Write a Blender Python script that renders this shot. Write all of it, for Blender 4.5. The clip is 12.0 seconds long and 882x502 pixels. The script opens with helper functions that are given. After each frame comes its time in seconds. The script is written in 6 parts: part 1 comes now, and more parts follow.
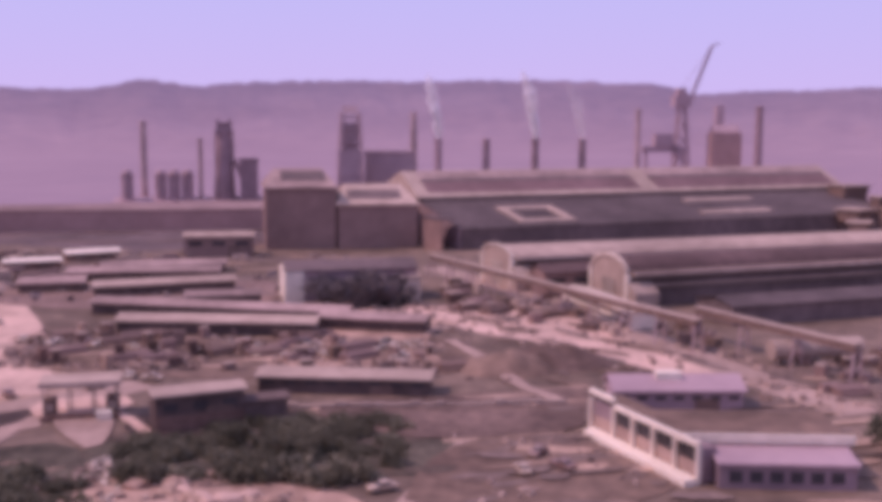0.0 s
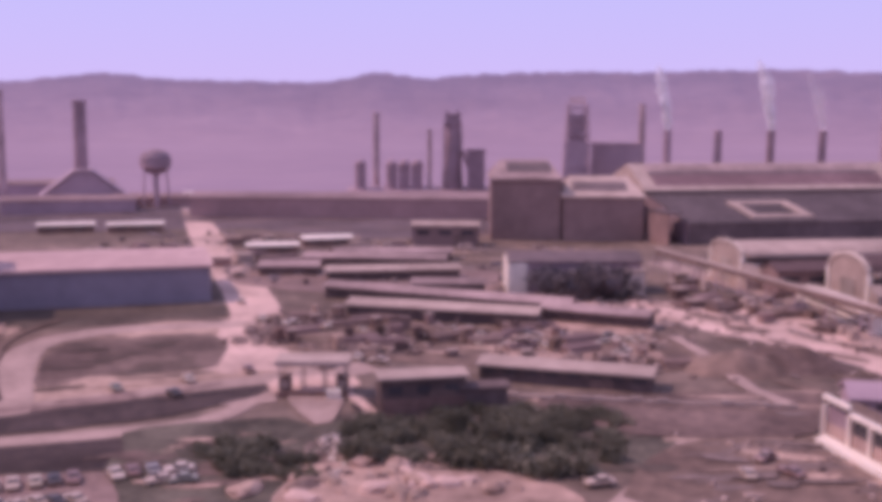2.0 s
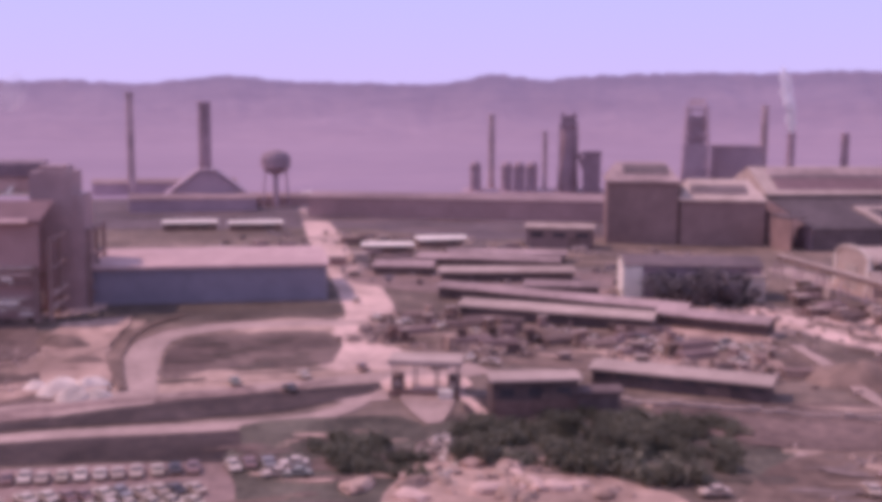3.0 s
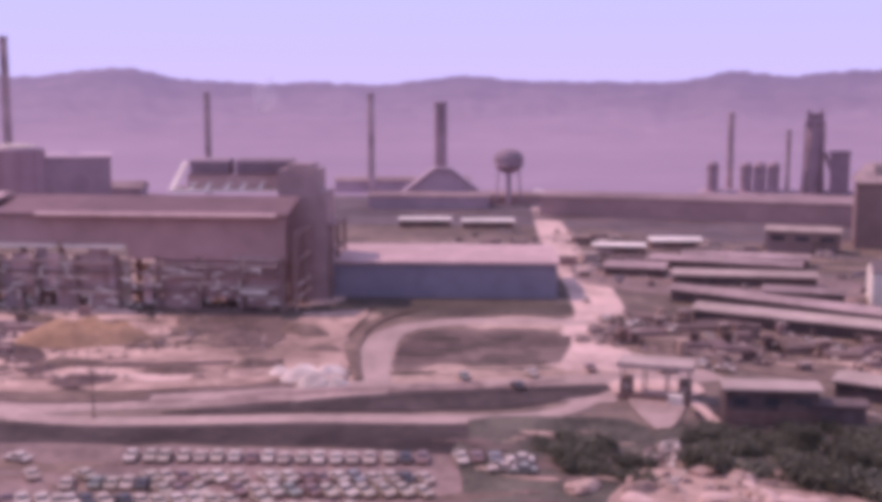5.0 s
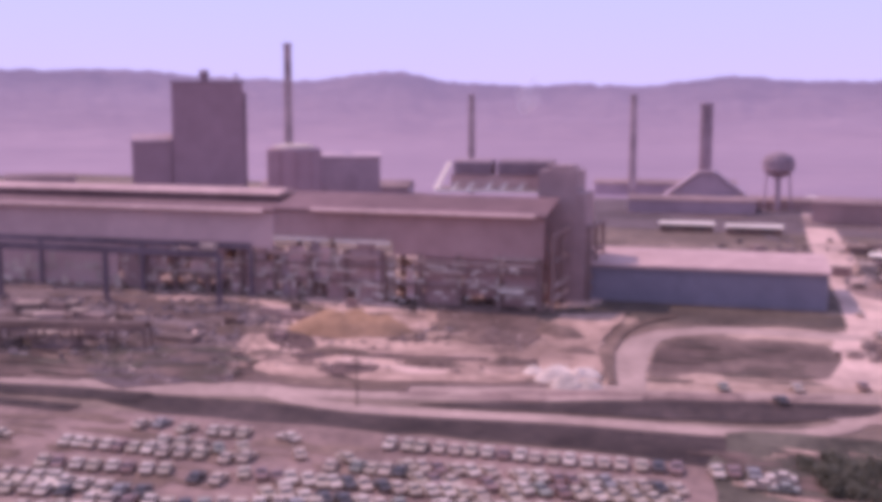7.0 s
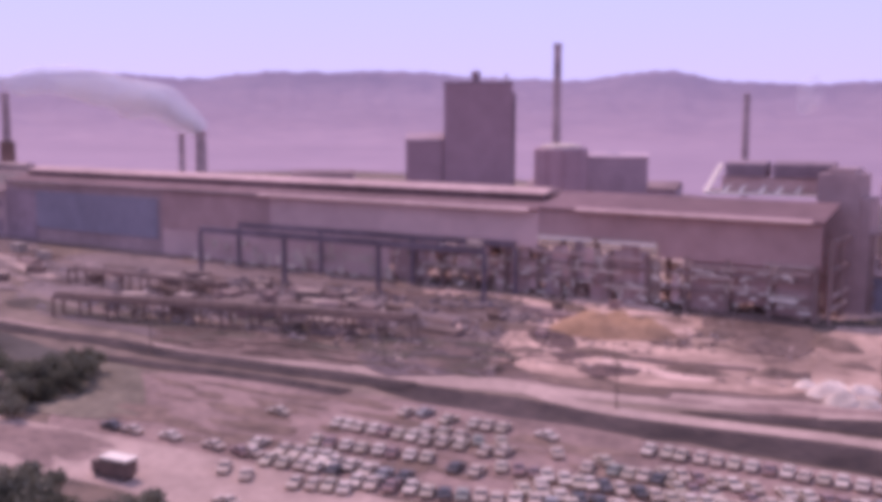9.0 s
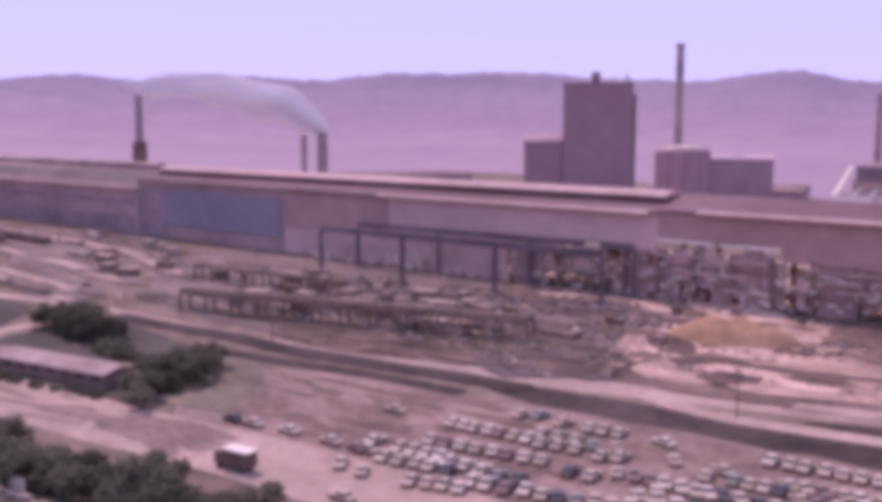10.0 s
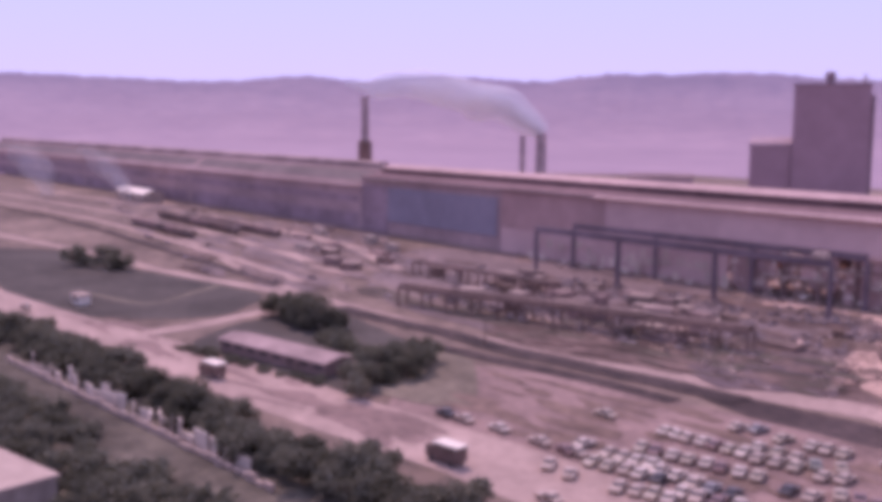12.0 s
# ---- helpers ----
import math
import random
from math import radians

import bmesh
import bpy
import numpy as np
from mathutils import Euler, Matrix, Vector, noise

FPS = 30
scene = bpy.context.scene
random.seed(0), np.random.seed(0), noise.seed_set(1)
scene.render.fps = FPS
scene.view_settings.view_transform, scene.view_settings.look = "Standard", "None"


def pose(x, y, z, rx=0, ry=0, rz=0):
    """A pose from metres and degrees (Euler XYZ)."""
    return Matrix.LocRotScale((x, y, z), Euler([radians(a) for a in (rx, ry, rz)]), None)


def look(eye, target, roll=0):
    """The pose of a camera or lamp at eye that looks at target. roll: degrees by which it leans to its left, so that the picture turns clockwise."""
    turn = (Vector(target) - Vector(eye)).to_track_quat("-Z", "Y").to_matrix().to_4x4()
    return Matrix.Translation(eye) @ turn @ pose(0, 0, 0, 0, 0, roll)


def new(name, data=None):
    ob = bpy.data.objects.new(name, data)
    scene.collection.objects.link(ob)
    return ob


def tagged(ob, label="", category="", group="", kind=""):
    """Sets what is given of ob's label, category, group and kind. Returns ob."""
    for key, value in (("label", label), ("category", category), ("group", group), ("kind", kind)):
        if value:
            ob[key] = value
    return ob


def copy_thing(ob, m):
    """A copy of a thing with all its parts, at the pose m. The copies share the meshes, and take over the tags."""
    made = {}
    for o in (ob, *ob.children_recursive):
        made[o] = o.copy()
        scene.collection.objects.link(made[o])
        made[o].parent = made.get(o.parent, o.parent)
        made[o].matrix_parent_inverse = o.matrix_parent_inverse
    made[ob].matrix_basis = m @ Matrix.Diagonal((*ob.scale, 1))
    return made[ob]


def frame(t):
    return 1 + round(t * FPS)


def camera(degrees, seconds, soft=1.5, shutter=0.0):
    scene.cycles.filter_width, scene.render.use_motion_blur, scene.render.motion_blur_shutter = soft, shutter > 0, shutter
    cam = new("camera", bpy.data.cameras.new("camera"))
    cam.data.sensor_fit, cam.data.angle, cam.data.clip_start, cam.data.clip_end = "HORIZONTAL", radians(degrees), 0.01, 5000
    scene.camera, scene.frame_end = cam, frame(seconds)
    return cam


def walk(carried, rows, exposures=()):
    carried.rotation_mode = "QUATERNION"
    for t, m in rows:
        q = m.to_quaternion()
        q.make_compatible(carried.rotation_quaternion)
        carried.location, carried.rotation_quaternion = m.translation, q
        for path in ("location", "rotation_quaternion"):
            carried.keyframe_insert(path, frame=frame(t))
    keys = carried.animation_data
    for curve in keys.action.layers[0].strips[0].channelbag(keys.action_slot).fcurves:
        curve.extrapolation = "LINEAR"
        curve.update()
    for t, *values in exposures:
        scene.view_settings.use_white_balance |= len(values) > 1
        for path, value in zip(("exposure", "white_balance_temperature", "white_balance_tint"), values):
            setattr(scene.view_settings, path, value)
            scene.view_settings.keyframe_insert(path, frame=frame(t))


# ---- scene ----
# ---- the camera turns on one spot on top of a bluff ----
cam = camera(45.55, 12.0, soft=6.7)
EYE = 50.0
ROWS = [
    (0.0, 0.00, -6.74, 0.21),
    (0.5, 2.65, -6.74, 0.14),
    (1.0, 5.55, -7.29, 0.24),
    (1.5, 8.86, -7.29, 0.13),
    (2.0, 12.24, -7.24, 0.21),
    (2.5, 15.40, -7.20, 0.28),
    (3.0, 18.48, -7.18, 0.29),
    (5.0, 31.11, -7.26, 0.00),
    (5.5, 34.47, -7.24, -0.11),
    (6.0, 37.94, -7.20, -0.20),
    (6.5, 41.45, -7.20, -0.10),
    (7.0, 45.21, -7.17, 0.03),
    (7.5, 48.95, -7.15, 0.15),
    (9.5, 62.93, -7.17, 0.07),
    (10.0, 66.05, -7.13, 0.09),
    (10.5, 69.05, -7.12, 0.14),
    (11.0, 72.11, -7.09, 0.25),
    (11.5, 75.18, -7.11, 0.39),
    (12.0, 77.83, -7.13, 0.41),
]
walk(cam, [(t, pose(0, 0, EYE, 0, 0, yaw) @ pose(0, 0, 0, 90 + pitch) @ pose(0, 0, 0, 0, 0, roll)) for t, yaw, pitch, roll in ROWS],
     exposures=[(0.0, 0.29, 6500, 55), (2.5, 0.38, 6360, 53), (7.5, 0.57, 6170, 49.5), (12.0, 0.60, 6120, 51)])

# ---- sky and sun ----
SUN_YAW, SUN_HEIGHT = 95.0, 52.0
world = bpy.data.worlds.new("hazy_sky")
scene.world = world
world.use_nodes = True
sky = world.node_tree.nodes.new("ShaderNodeTexSky")
sky.sky_type, sky.sun_disc = "NISHITA", False
sky.sun_elevation, sky.sun_rotation = radians(SUN_HEIGHT), radians(-SUN_YAW)
sky.dust_density, sky.air_density, sky.ozone_density = 1.0, 1.0, 1.5
# thick even haze over most of the clear sky
haze = world.node_tree.nodes.new("ShaderNodeMix")
haze.data_type, haze.blend_type = "RGBA", "MIX"
haze.inputs["Factor"].default_value = 0.97
place = world.node_tree.nodes.new("ShaderNodeTexCoord")
split = world.node_tree.nodes.new("ShaderNodeSeparateXYZ")
climb = world.node_tree.nodes.new("ShaderNodeMapRange")
climb.inputs["From Min"].default_value, climb.inputs["From Max"].default_value = 0.02, 0.16
layers = world.node_tree.nodes.new("ShaderNodeMix")
layers.data_type, layers.blend_type = "RGBA", "MIX"
layers.inputs["A"].default_value, layers.inputs["B"].default_value = (4.15, 4.1, 6.0, 1), (3.35, 4.2, 6.2, 1)
world.node_tree.links.new(place.outputs["Generated"], split.inputs[0])
world.node_tree.links.new(split.outputs["Z"], climb.inputs["Value"])
world.node_tree.links.new(climb.outputs["Result"], layers.inputs["Factor"])
world.node_tree.links.new(layers.outputs["Result"], haze.inputs["B"])
world.node_tree.links.new(sky.outputs[0], haze.inputs["A"])
world.node_tree.links.new(haze.outputs["Result"], world.node_tree.nodes["Background"].inputs["Color"])
world.node_tree.nodes["Background"].inputs["Strength"].default_value = 0.105
sun = new("sun", bpy.data.lights.new("sun", "SUN"))
sun.data.energy, sun.data.angle, sun.data.color = 1.95, radians(1.5), (1.0, 0.865, 0.71)
sun_way = Vector((-math.sin(radians(SUN_YAW)) * math.cos(radians(SUN_HEIGHT)), math.cos(radians(SUN_YAW)) * math.cos(radians(SUN_HEIGHT)), math.sin(radians(SUN_HEIGHT))))
sun.matrix_world = look(sun_way * 300, (0, 0, 0))


# ---- materials ----
WARM_TINT = (1.12, 0.985, 0.83)  # raises red and lowers blue in every base colour
HAZE_LIFT = (0.035, 0.029, 0.029)  # haze painted into every base colour, lifting the darkest surfaces


def material(name, dark, light, size=3.0, rough=0.85, metal=0.0, bump=0.15, stain=0.35, glow=0.0, glow_colour=(1, 1, 1), vary=0.0, alpha=1.0):
    """A weathered surface: grain of a size in metres, large stains about nine times as wide, fine relief."""
    dark, light = [[c * d * 0.95 + f for c, d, f in zip(v, WARM_TINT, HAZE_LIFT)] for v in (dark, light)]
    m = bpy.data.materials.new(name)
    m.use_nodes = True
    n, l = m.node_tree.nodes, m.node_tree.links
    b = n["Principled BSDF"]
    geo = n.new("ShaderNodeNewGeometry")
    fine, broad = n.new("ShaderNodeTexNoise"), n.new("ShaderNodeTexNoise")
    for tex, s in ((fine, 1.0 / size), (broad, 0.11 / size)):
        tex.inputs["Scale"].default_value, tex.inputs["Detail"].default_value, tex.inputs["Roughness"].default_value = s, 5.0, 0.65
        l.new(geo.outputs["Position"], tex.inputs["Vector"])
    mix = n.new("ShaderNodeMix")
    mix.data_type = "RGBA"
    ramp = n.new("ShaderNodeMapRange")
    ramp.inputs["From Min"].default_value, ramp.inputs["From Max"].default_value = 0.32, 0.68
    l.new(fine.outputs["Fac"], ramp.inputs["Value"])
    l.new(ramp.outputs["Result"], mix.inputs["Factor"])
    mix.inputs["A"].default_value, mix.inputs["B"].default_value = (*dark, 1), (*light, 1)
    colour = mix.outputs["Result"]
    value = n.new("ShaderNodeMapRange")
    value.inputs["From Min"].default_value, value.inputs["From Max"].default_value = 0.35, 0.65
    value.inputs["To Min"].default_value, value.inputs["To Max"].default_value = 1.0 - stain, 1.0 + stain * 0.4
    l.new(broad.outputs["Fac"], value.inputs["Value"])
    hsv = n.new("ShaderNodeHueSaturation")
    l.new(colour, hsv.inputs["Color"])
    if vary:
        info = n.new("ShaderNodeObjectInfo")
        spread = n.new("ShaderNodeMapRange")
        spread.inputs["To Min"].default_value, spread.inputs["To Max"].default_value = 1.0 - vary, 1.0 + vary
        l.new(info.outputs["Random"], spread.inputs["Value"])
        times = n.new("ShaderNodeMath")
        times.operation = "MULTIPLY"
        l.new(spread.outputs["Result"], times.inputs[0])
        l.new(value.outputs["Result"], times.inputs[1])
        l.new(times.outputs[0], hsv.inputs["Value"])
    else:
        l.new(value.outputs["Result"], hsv.inputs["Value"])
    l.new(hsv.outputs["Color"], b.inputs["Base Color"])
    b.inputs["Roughness"].default_value, b.inputs["Metallic"].default_value = rough, metal
    b.inputs["Specular IOR Level"].default_value = 0.08 if rough > 0.8 else 0.25
    if bump:
        relief = n.new("ShaderNodeBump")
        relief.inputs["Strength"].default_value, relief.inputs["Distance"].default_value = bump, size * 0.3
        l.new(fine.outputs["Fac"], relief.inputs["Height"])
        l.new(relief.outputs["Normal"], b.inputs["Normal"])
    if glow:
        b.inputs["Emission Color"].default_value, b.inputs["Emission Strength"].default_value = (*glow_colour, 1), glow
    if alpha < 1:
        b.inputs["Alpha"].default_value = alpha
    return m


GROUND = material("dusty_ground", (0.10, 0.075, 0.062), (0.25, 0.185, 0.155), 6.0, stain=0.5)
DIRT = material("pale_dirt", (0.27, 0.19, 0.16), (0.50, 0.37, 0.315), 3.0, stain=0.35)
RED_DIRT = material("red_brown_dirt", (0.108, 0.074, 0.06), (0.235, 0.163, 0.134), 3.0, stain=0.4)
SITE_SAND = material("churned_site_sand", (0.25, 0.168, 0.14), (0.55, 0.395, 0.345), 4.5, stain=0.5)
SAND = material("pale_sand", (0.49, 0.355, 0.325), (0.66, 0.49, 0.455), 2.0, stain=0.3)
FIELD = material("dry_brown_field", (0.105, 0.072, 0.064), (0.205, 0.146, 0.128), 3.0, stain=0.5, bump=0.4)
OCHRE = material("ochre_earth", (0.305, 0.187, 0.115), (0.41, 0.257, 0.163), 2.0)
ROAD = material("pale_concrete", (0.305, 0.228, 0.212), (0.43, 0.328, 0.306), 2.0, stain=0.25)
ASPHALT = material("worn_asphalt", (0.172, 0.118, 0.114), (0.30, 0.212, 0.198), 2.0, stain=0.35)
SCRUB = material("dry_scrub", (0.045, 0.035, 0.028), (0.115, 0.088, 0.068), 2.5, stain=0.4, bump=0.5)
DRY_GRASS = material("dry_olive_grass", (0.12, 0.105, 0.08), (0.21, 0.18, 0.14), 2.0)
ASH = material("pale_ash", (0.115, 0.088, 0.092), (0.23, 0.175, 0.18), 2.5, stain=0.4)
MAROON = material("dark_dug_earth", (0.065, 0.04, 0.038), (0.14, 0.088, 0.08), 2.0)
WARM_EARTH = material("dark_red_brown_earth", (0.085, 0.056, 0.05), (0.19, 0.13, 0.115), 2.5, stain=0.5)
CINDER = material("mauve_cinder", (0.095, 0.070, 0.08), (0.17, 0.13, 0.145), 4.0, stain=0.4)
OLIVE = material("dark_olive_undergrowth", (0.055, 0.05, 0.038), (0.13, 0.116, 0.088), 1.6, stain=0.55, bump=0.6)
LAWN = material("dark_lawn", (0.036, 0.033, 0.028), (0.07, 0.061, 0.05), 2.5)
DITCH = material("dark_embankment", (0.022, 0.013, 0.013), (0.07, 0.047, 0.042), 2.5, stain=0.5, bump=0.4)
SLAG = material("dark_slag", (0.12, 0.092, 0.088), (0.25, 0.19, 0.18), 1.5, bump=0.5)
MILL_WALL = material("sooty_corrugated_iron", (0.115, 0.086, 0.092), (0.18, 0.137, 0.145), 4.0, rough=0.7)
BROWN_WALL = material("brown_corrugated_iron", (0.21, 0.138, 0.135), (0.285, 0.194, 0.186), 5.0, rough=0.75)
FADED_WALL = material("faded_iron_cladding", (0.36, 0.265, 0.255), (0.49, 0.37, 0.35), 6.0, rough=0.75)
# cladding brightened in its base colour to imitate haze before shaded walls
HAZED_WALL = material("hazed_cladding", (0.53, 0.38, 0.395), (0.61, 0.445, 0.46), 6.0, rough=0.75, stain=0.16)
RUST = material("rusty_steel", (0.13, 0.085, 0.075), (0.24, 0.16, 0.14), 1.5, rough=0.75)
# far plant iron, with the distance haze mixed into its base colour
HAZED_IRON = material("hazed_furnace_iron", (0.30, 0.214, 0.268), (0.375, 0.272, 0.333), 6.0, rough=0.75)
# raised for haze too, as the far stacks use it
STEEL = material("primed_steel_hazed", (0.38, 0.285, 0.325), (0.48, 0.37, 0.41), 1.5, rough=0.6)
PALE_ROOF = material("pale_dusty_roof", (0.34, 0.27, 0.25), (0.47, 0.385, 0.36), 5.0, stain=0.25)
PINK_ROOF = material("pale_pinkish_roof", (0.42, 0.30, 0.31), (0.53, 0.39, 0.40), 5.0, stain=0.2)
SOOT_BROWN = material("sooty_brown_iron", (0.09, 0.065, 0.07), (0.14, 0.102, 0.107), 5.0, rough=0.75)
DULL_ROOF = material("dull_mauve_roof", (0.27, 0.205, 0.21), (0.40, 0.305, 0.31), 3.0, stain=0.4)
DARK_ROOF = material("dark_maroon_tarred_roof", (0.088, 0.056, 0.06), (0.145, 0.094, 0.098), 4.0)
GREY_ROOF = material("grey_felt_roof", (0.19, 0.148, 0.148), (0.285, 0.223, 0.222), 4.0)
# shop walls and roof: haze painted in as a paler base colour
SHOP_WALL = material("hazed_shop_cladding", (0.32, 0.23, 0.25), (0.41, 0.30, 0.32), 5.0, rough=0.75, stain=0.25)
HAZED_BROWN = material("hazed_brown_cladding", (0.36, 0.236, 0.243), (0.43, 0.29, 0.298), 5.0, rough=0.75, stain=0.2)
SHOP_ROOF = material("hazed_shop_roof", (0.25, 0.18, 0.195), (0.32, 0.235, 0.253), 6.0, stain=0.3)
MAUVE_RED_ROOF = material("faded_red_mauve_roof", (0.15, 0.092, 0.105), (0.205, 0.13, 0.146), 5.0, stain=0.25)
# lilac tone that carries the haze over the farthest buildings
HAZE_LILAC = material("haze_lilac_iron", (0.36, 0.268, 0.335), (0.43, 0.325, 0.395), 6.0, rough=0.75, stain=0.2)
SLATE = material("sooty_slate_roof", (0.062, 0.049, 0.055), (0.108, 0.086, 0.095), 4.0)
WHITE = material("white_paint", (0.70, 0.66, 0.62), (0.86, 0.82, 0.79), 2.0, stain=0.15)
BLUE_WALL = material("slate_blue_cladding", (0.195, 0.19, 0.26), (0.255, 0.243, 0.325), 6.0, rough=0.6, stain=0.15)
CONCRETE = material("grey_concrete", (0.28, 0.24, 0.23), (0.44, 0.39, 0.37), 2.0)
TOWER_WALL = material("plain_brown_tower_cladding", (0.31, 0.205, 0.258), (0.36, 0.243, 0.30), 9.0, rough=0.8, bump=0.05, stain=0.12)
LIME = material("dusty_lime", (0.50, 0.43, 0.40), (0.70, 0.62, 0.58), 1.5)
RUNWAY = material("dark_painted_steel", (0.125, 0.095, 0.128), (0.18, 0.138, 0.175), 2.0, rough=0.6)
BLOCK = material("dark_stained_block", (0.07, 0.05, 0.05), (0.13, 0.095, 0.095), 2.0)
MAUVE_WALL = material("dull_mauve_render", (0.25, 0.188, 0.235), (0.33, 0.252, 0.305), 3.0)
BRICK = material("sooty_brick", (0.16, 0.095, 0.085), (0.27, 0.17, 0.15), 1.5)
GLASS = material("dark_window_glass", (0.03, 0.03, 0.04), (0.06, 0.06, 0.07), 2.0, rough=0.15, bump=0.0)
CHROME = material("dusty_chrome", (0.46, 0.43, 0.42), (0.58, 0.55, 0.53), 0.5, rough=0.3, metal=1.0, bump=0.0, stain=0.1)
TYRE = material("black_rubber", (0.02, 0.02, 0.02), (0.04, 0.04, 0.04), 0.3)
LEAF = material("dusty_leaves", (0.14, 0.138, 0.108), (0.23, 0.226, 0.172), 1.2, stain=0.4, vary=0.3)
n, l = LEAF.node_tree.nodes, LEAF.node_tree.links
through_leaf, both = n.new("ShaderNodeBsdfTranslucent"), n.new("ShaderNodeMixShader")
through_leaf.inputs["Color"].default_value = (0.14, 0.135, 0.09, 1)
both.inputs["Fac"].default_value = 0.35
l.new(n["Principled BSDF"].outputs["BSDF"], both.inputs[1])
l.new(through_leaf.outputs["BSDF"], both.inputs[2])
l.new(both.outputs["Shader"], n["Material Output"].inputs["Surface"])
# leaf colour shifted to blue-mauve, painting in the haze before these trees
HAZE_LEAF = material("sooty_leaves", (0.12, 0.11, 0.13), (0.20, 0.18, 0.20), 1.2, stain=0.4, vary=0.15)
BARK = material("grey_bark", (0.10, 0.07, 0.055), (0.20, 0.15, 0.12), 0.4)
STEAM = material("thin_steam", (0.80, 0.82, 0.9), (0.86, 0.88, 0.95), 12.0, alpha=0.075, bump=0.0, stain=0.0)
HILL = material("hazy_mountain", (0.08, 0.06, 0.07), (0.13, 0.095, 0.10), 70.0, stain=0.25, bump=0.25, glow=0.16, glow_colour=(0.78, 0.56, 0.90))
# distance: haze painted as glow, brighter and pinker towards the mountains' foot
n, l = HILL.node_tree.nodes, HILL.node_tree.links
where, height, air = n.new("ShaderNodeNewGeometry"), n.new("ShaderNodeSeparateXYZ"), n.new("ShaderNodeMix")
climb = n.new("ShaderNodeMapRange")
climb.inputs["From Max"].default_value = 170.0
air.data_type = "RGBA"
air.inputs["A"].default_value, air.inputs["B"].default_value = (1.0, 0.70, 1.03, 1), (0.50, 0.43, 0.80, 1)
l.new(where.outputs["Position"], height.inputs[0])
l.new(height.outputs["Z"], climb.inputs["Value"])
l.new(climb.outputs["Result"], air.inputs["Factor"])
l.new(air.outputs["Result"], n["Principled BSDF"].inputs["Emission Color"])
SMOKE = material("white_smoke", (0.80, 0.84, 1.0), (0.86, 0.90, 1.0), 12.0, alpha=0.33, bump=0.0, stain=0.0)
PAINTS = [material("car_paint_" + n, [v * 0.85 for v in c], c, 1.0, rough=0.3, bump=0.0, stain=0.1) for n, c in
          (("white", (0.60, 0.515, 0.465)), ("cream", (0.50, 0.40, 0.345)), ("blue", (0.27, 0.265, 0.28)), ("red", (0.25, 0.15, 0.14)), ("green", (0.26, 0.27, 0.24)), ("black", (0.06, 0.055, 0.055)), ("tan", (0.48, 0.40, 0.33)))]


# ---- builders ----
def part(name, bm, mat, parent=None, label="", m=None):
    me = bpy.data.meshes.new(name)
    bmesh.ops.recalc_face_normals(bm, faces=bm.faces)
    bm.to_mesh(me)
    bm.free()
    for x in mat if isinstance(mat, (list, tuple)) else [mat]:
        me.materials.append(x)
    ob = new(name, me)
    if parent:
        ob.parent = parent
    if m is not None:
        ob.matrix_basis = m
    if label:
        ob["label"] = label
    return ob


def thing(name, m, label, category, group="", kind=""):
    ob = new(name)
    ob.matrix_basis = m
    return tagged(ob, label, category, group, kind)


def share(ob, m, parent):
    """Another object on the mesh of ob."""
    o = new(ob.name.split(".")[0], ob.data)
    o.parent, o.matrix_basis = parent, m
    return o


def box(bm, x0, x1, y0, y1, z0, z1):
    v = [bm.verts.new((x, y, z)) for z in (z0, z1) for x, y in ((x0, y0), (x1, y0), (x1, y1), (x0, y1))]
    for f in ((3, 2, 1, 0), (4, 5, 6, 7), (0, 1, 5, 4), (1, 2, 6, 5), (2, 3, 7, 6), (3, 0, 4, 7)):
        bm.faces.new([v[i] for i in f])
    return bm


def boxes(*rows):
    bm = bmesh.new()
    for r in rows:
        box(bm, *r)
    return bm


def beam(bm, a, b, w, h=None):
    """A straight bar of square section from a to b."""
    a, b = Vector(a), Vector(b)
    d = b - a
    q = d.to_track_quat("Z", "Y").to_matrix().to_4x4()
    start = len(bm.verts)
    h = h or w
    box(bm, -w / 2, w / 2, -h / 2, h / 2, 0, d.length)
    bm.verts.ensure_lookup_table()
    bmesh.ops.transform(bm, matrix=Matrix.Translation(a) @ q, verts=bm.verts[start:])
    return bm


def lathe(profile, n=14, bm=None, at=(0, 0)):
    """A turned solid: rows of radius and height."""
    bm = bm or bmesh.new()
    rings = [[bm.verts.new((at[0] + r * math.cos(2 * math.pi * i / n), at[1] + r * math.sin(2 * math.pi * i / n), z)) for i in range(n)] for r, z in profile]
    for a, b in zip(rings, rings[1:]):
        for i in range(n):
            bm.faces.new((a[i], a[(i + 1) % n], b[(i + 1) % n], b[i]))
    bm.faces.new(rings[0][::-1])
    bm.faces.new(rings[-1])
    return bm


def prism(section, x0, x1, bm=None):
    """A bar along x whose end is the outline section of (y, z)."""
    bm = bm or bmesh.new()
    a = [bm.verts.new((x0, y, z)) for y, z in section]
    b = [bm.verts.new((x1, y, z)) for y, z in section]
    k = len(section)
    for i in range(k):
        bm.faces.new((a[i], a[(i + 1) % k], b[(i + 1) % k], b[i]))
    bm.faces.new(a[::-1])
    bm.faces.new(b)
    return bm


def slab(points, z0, z1):
    """A flat-topped block over a plan outline given anticlockwise."""
    bm = bmesh.new()
    lo, hi = ([bm.verts.new((x, y, z)) for x, y in points] for z in (z0, z1))
    bm.faces.new(lo[::-1])
    bm.faces.new(hi)
    for i in range(len(points)):
        j = (i + 1) % len(points)
        bm.faces.new((lo[i], lo[j], hi[j], hi[i]))
    return bm


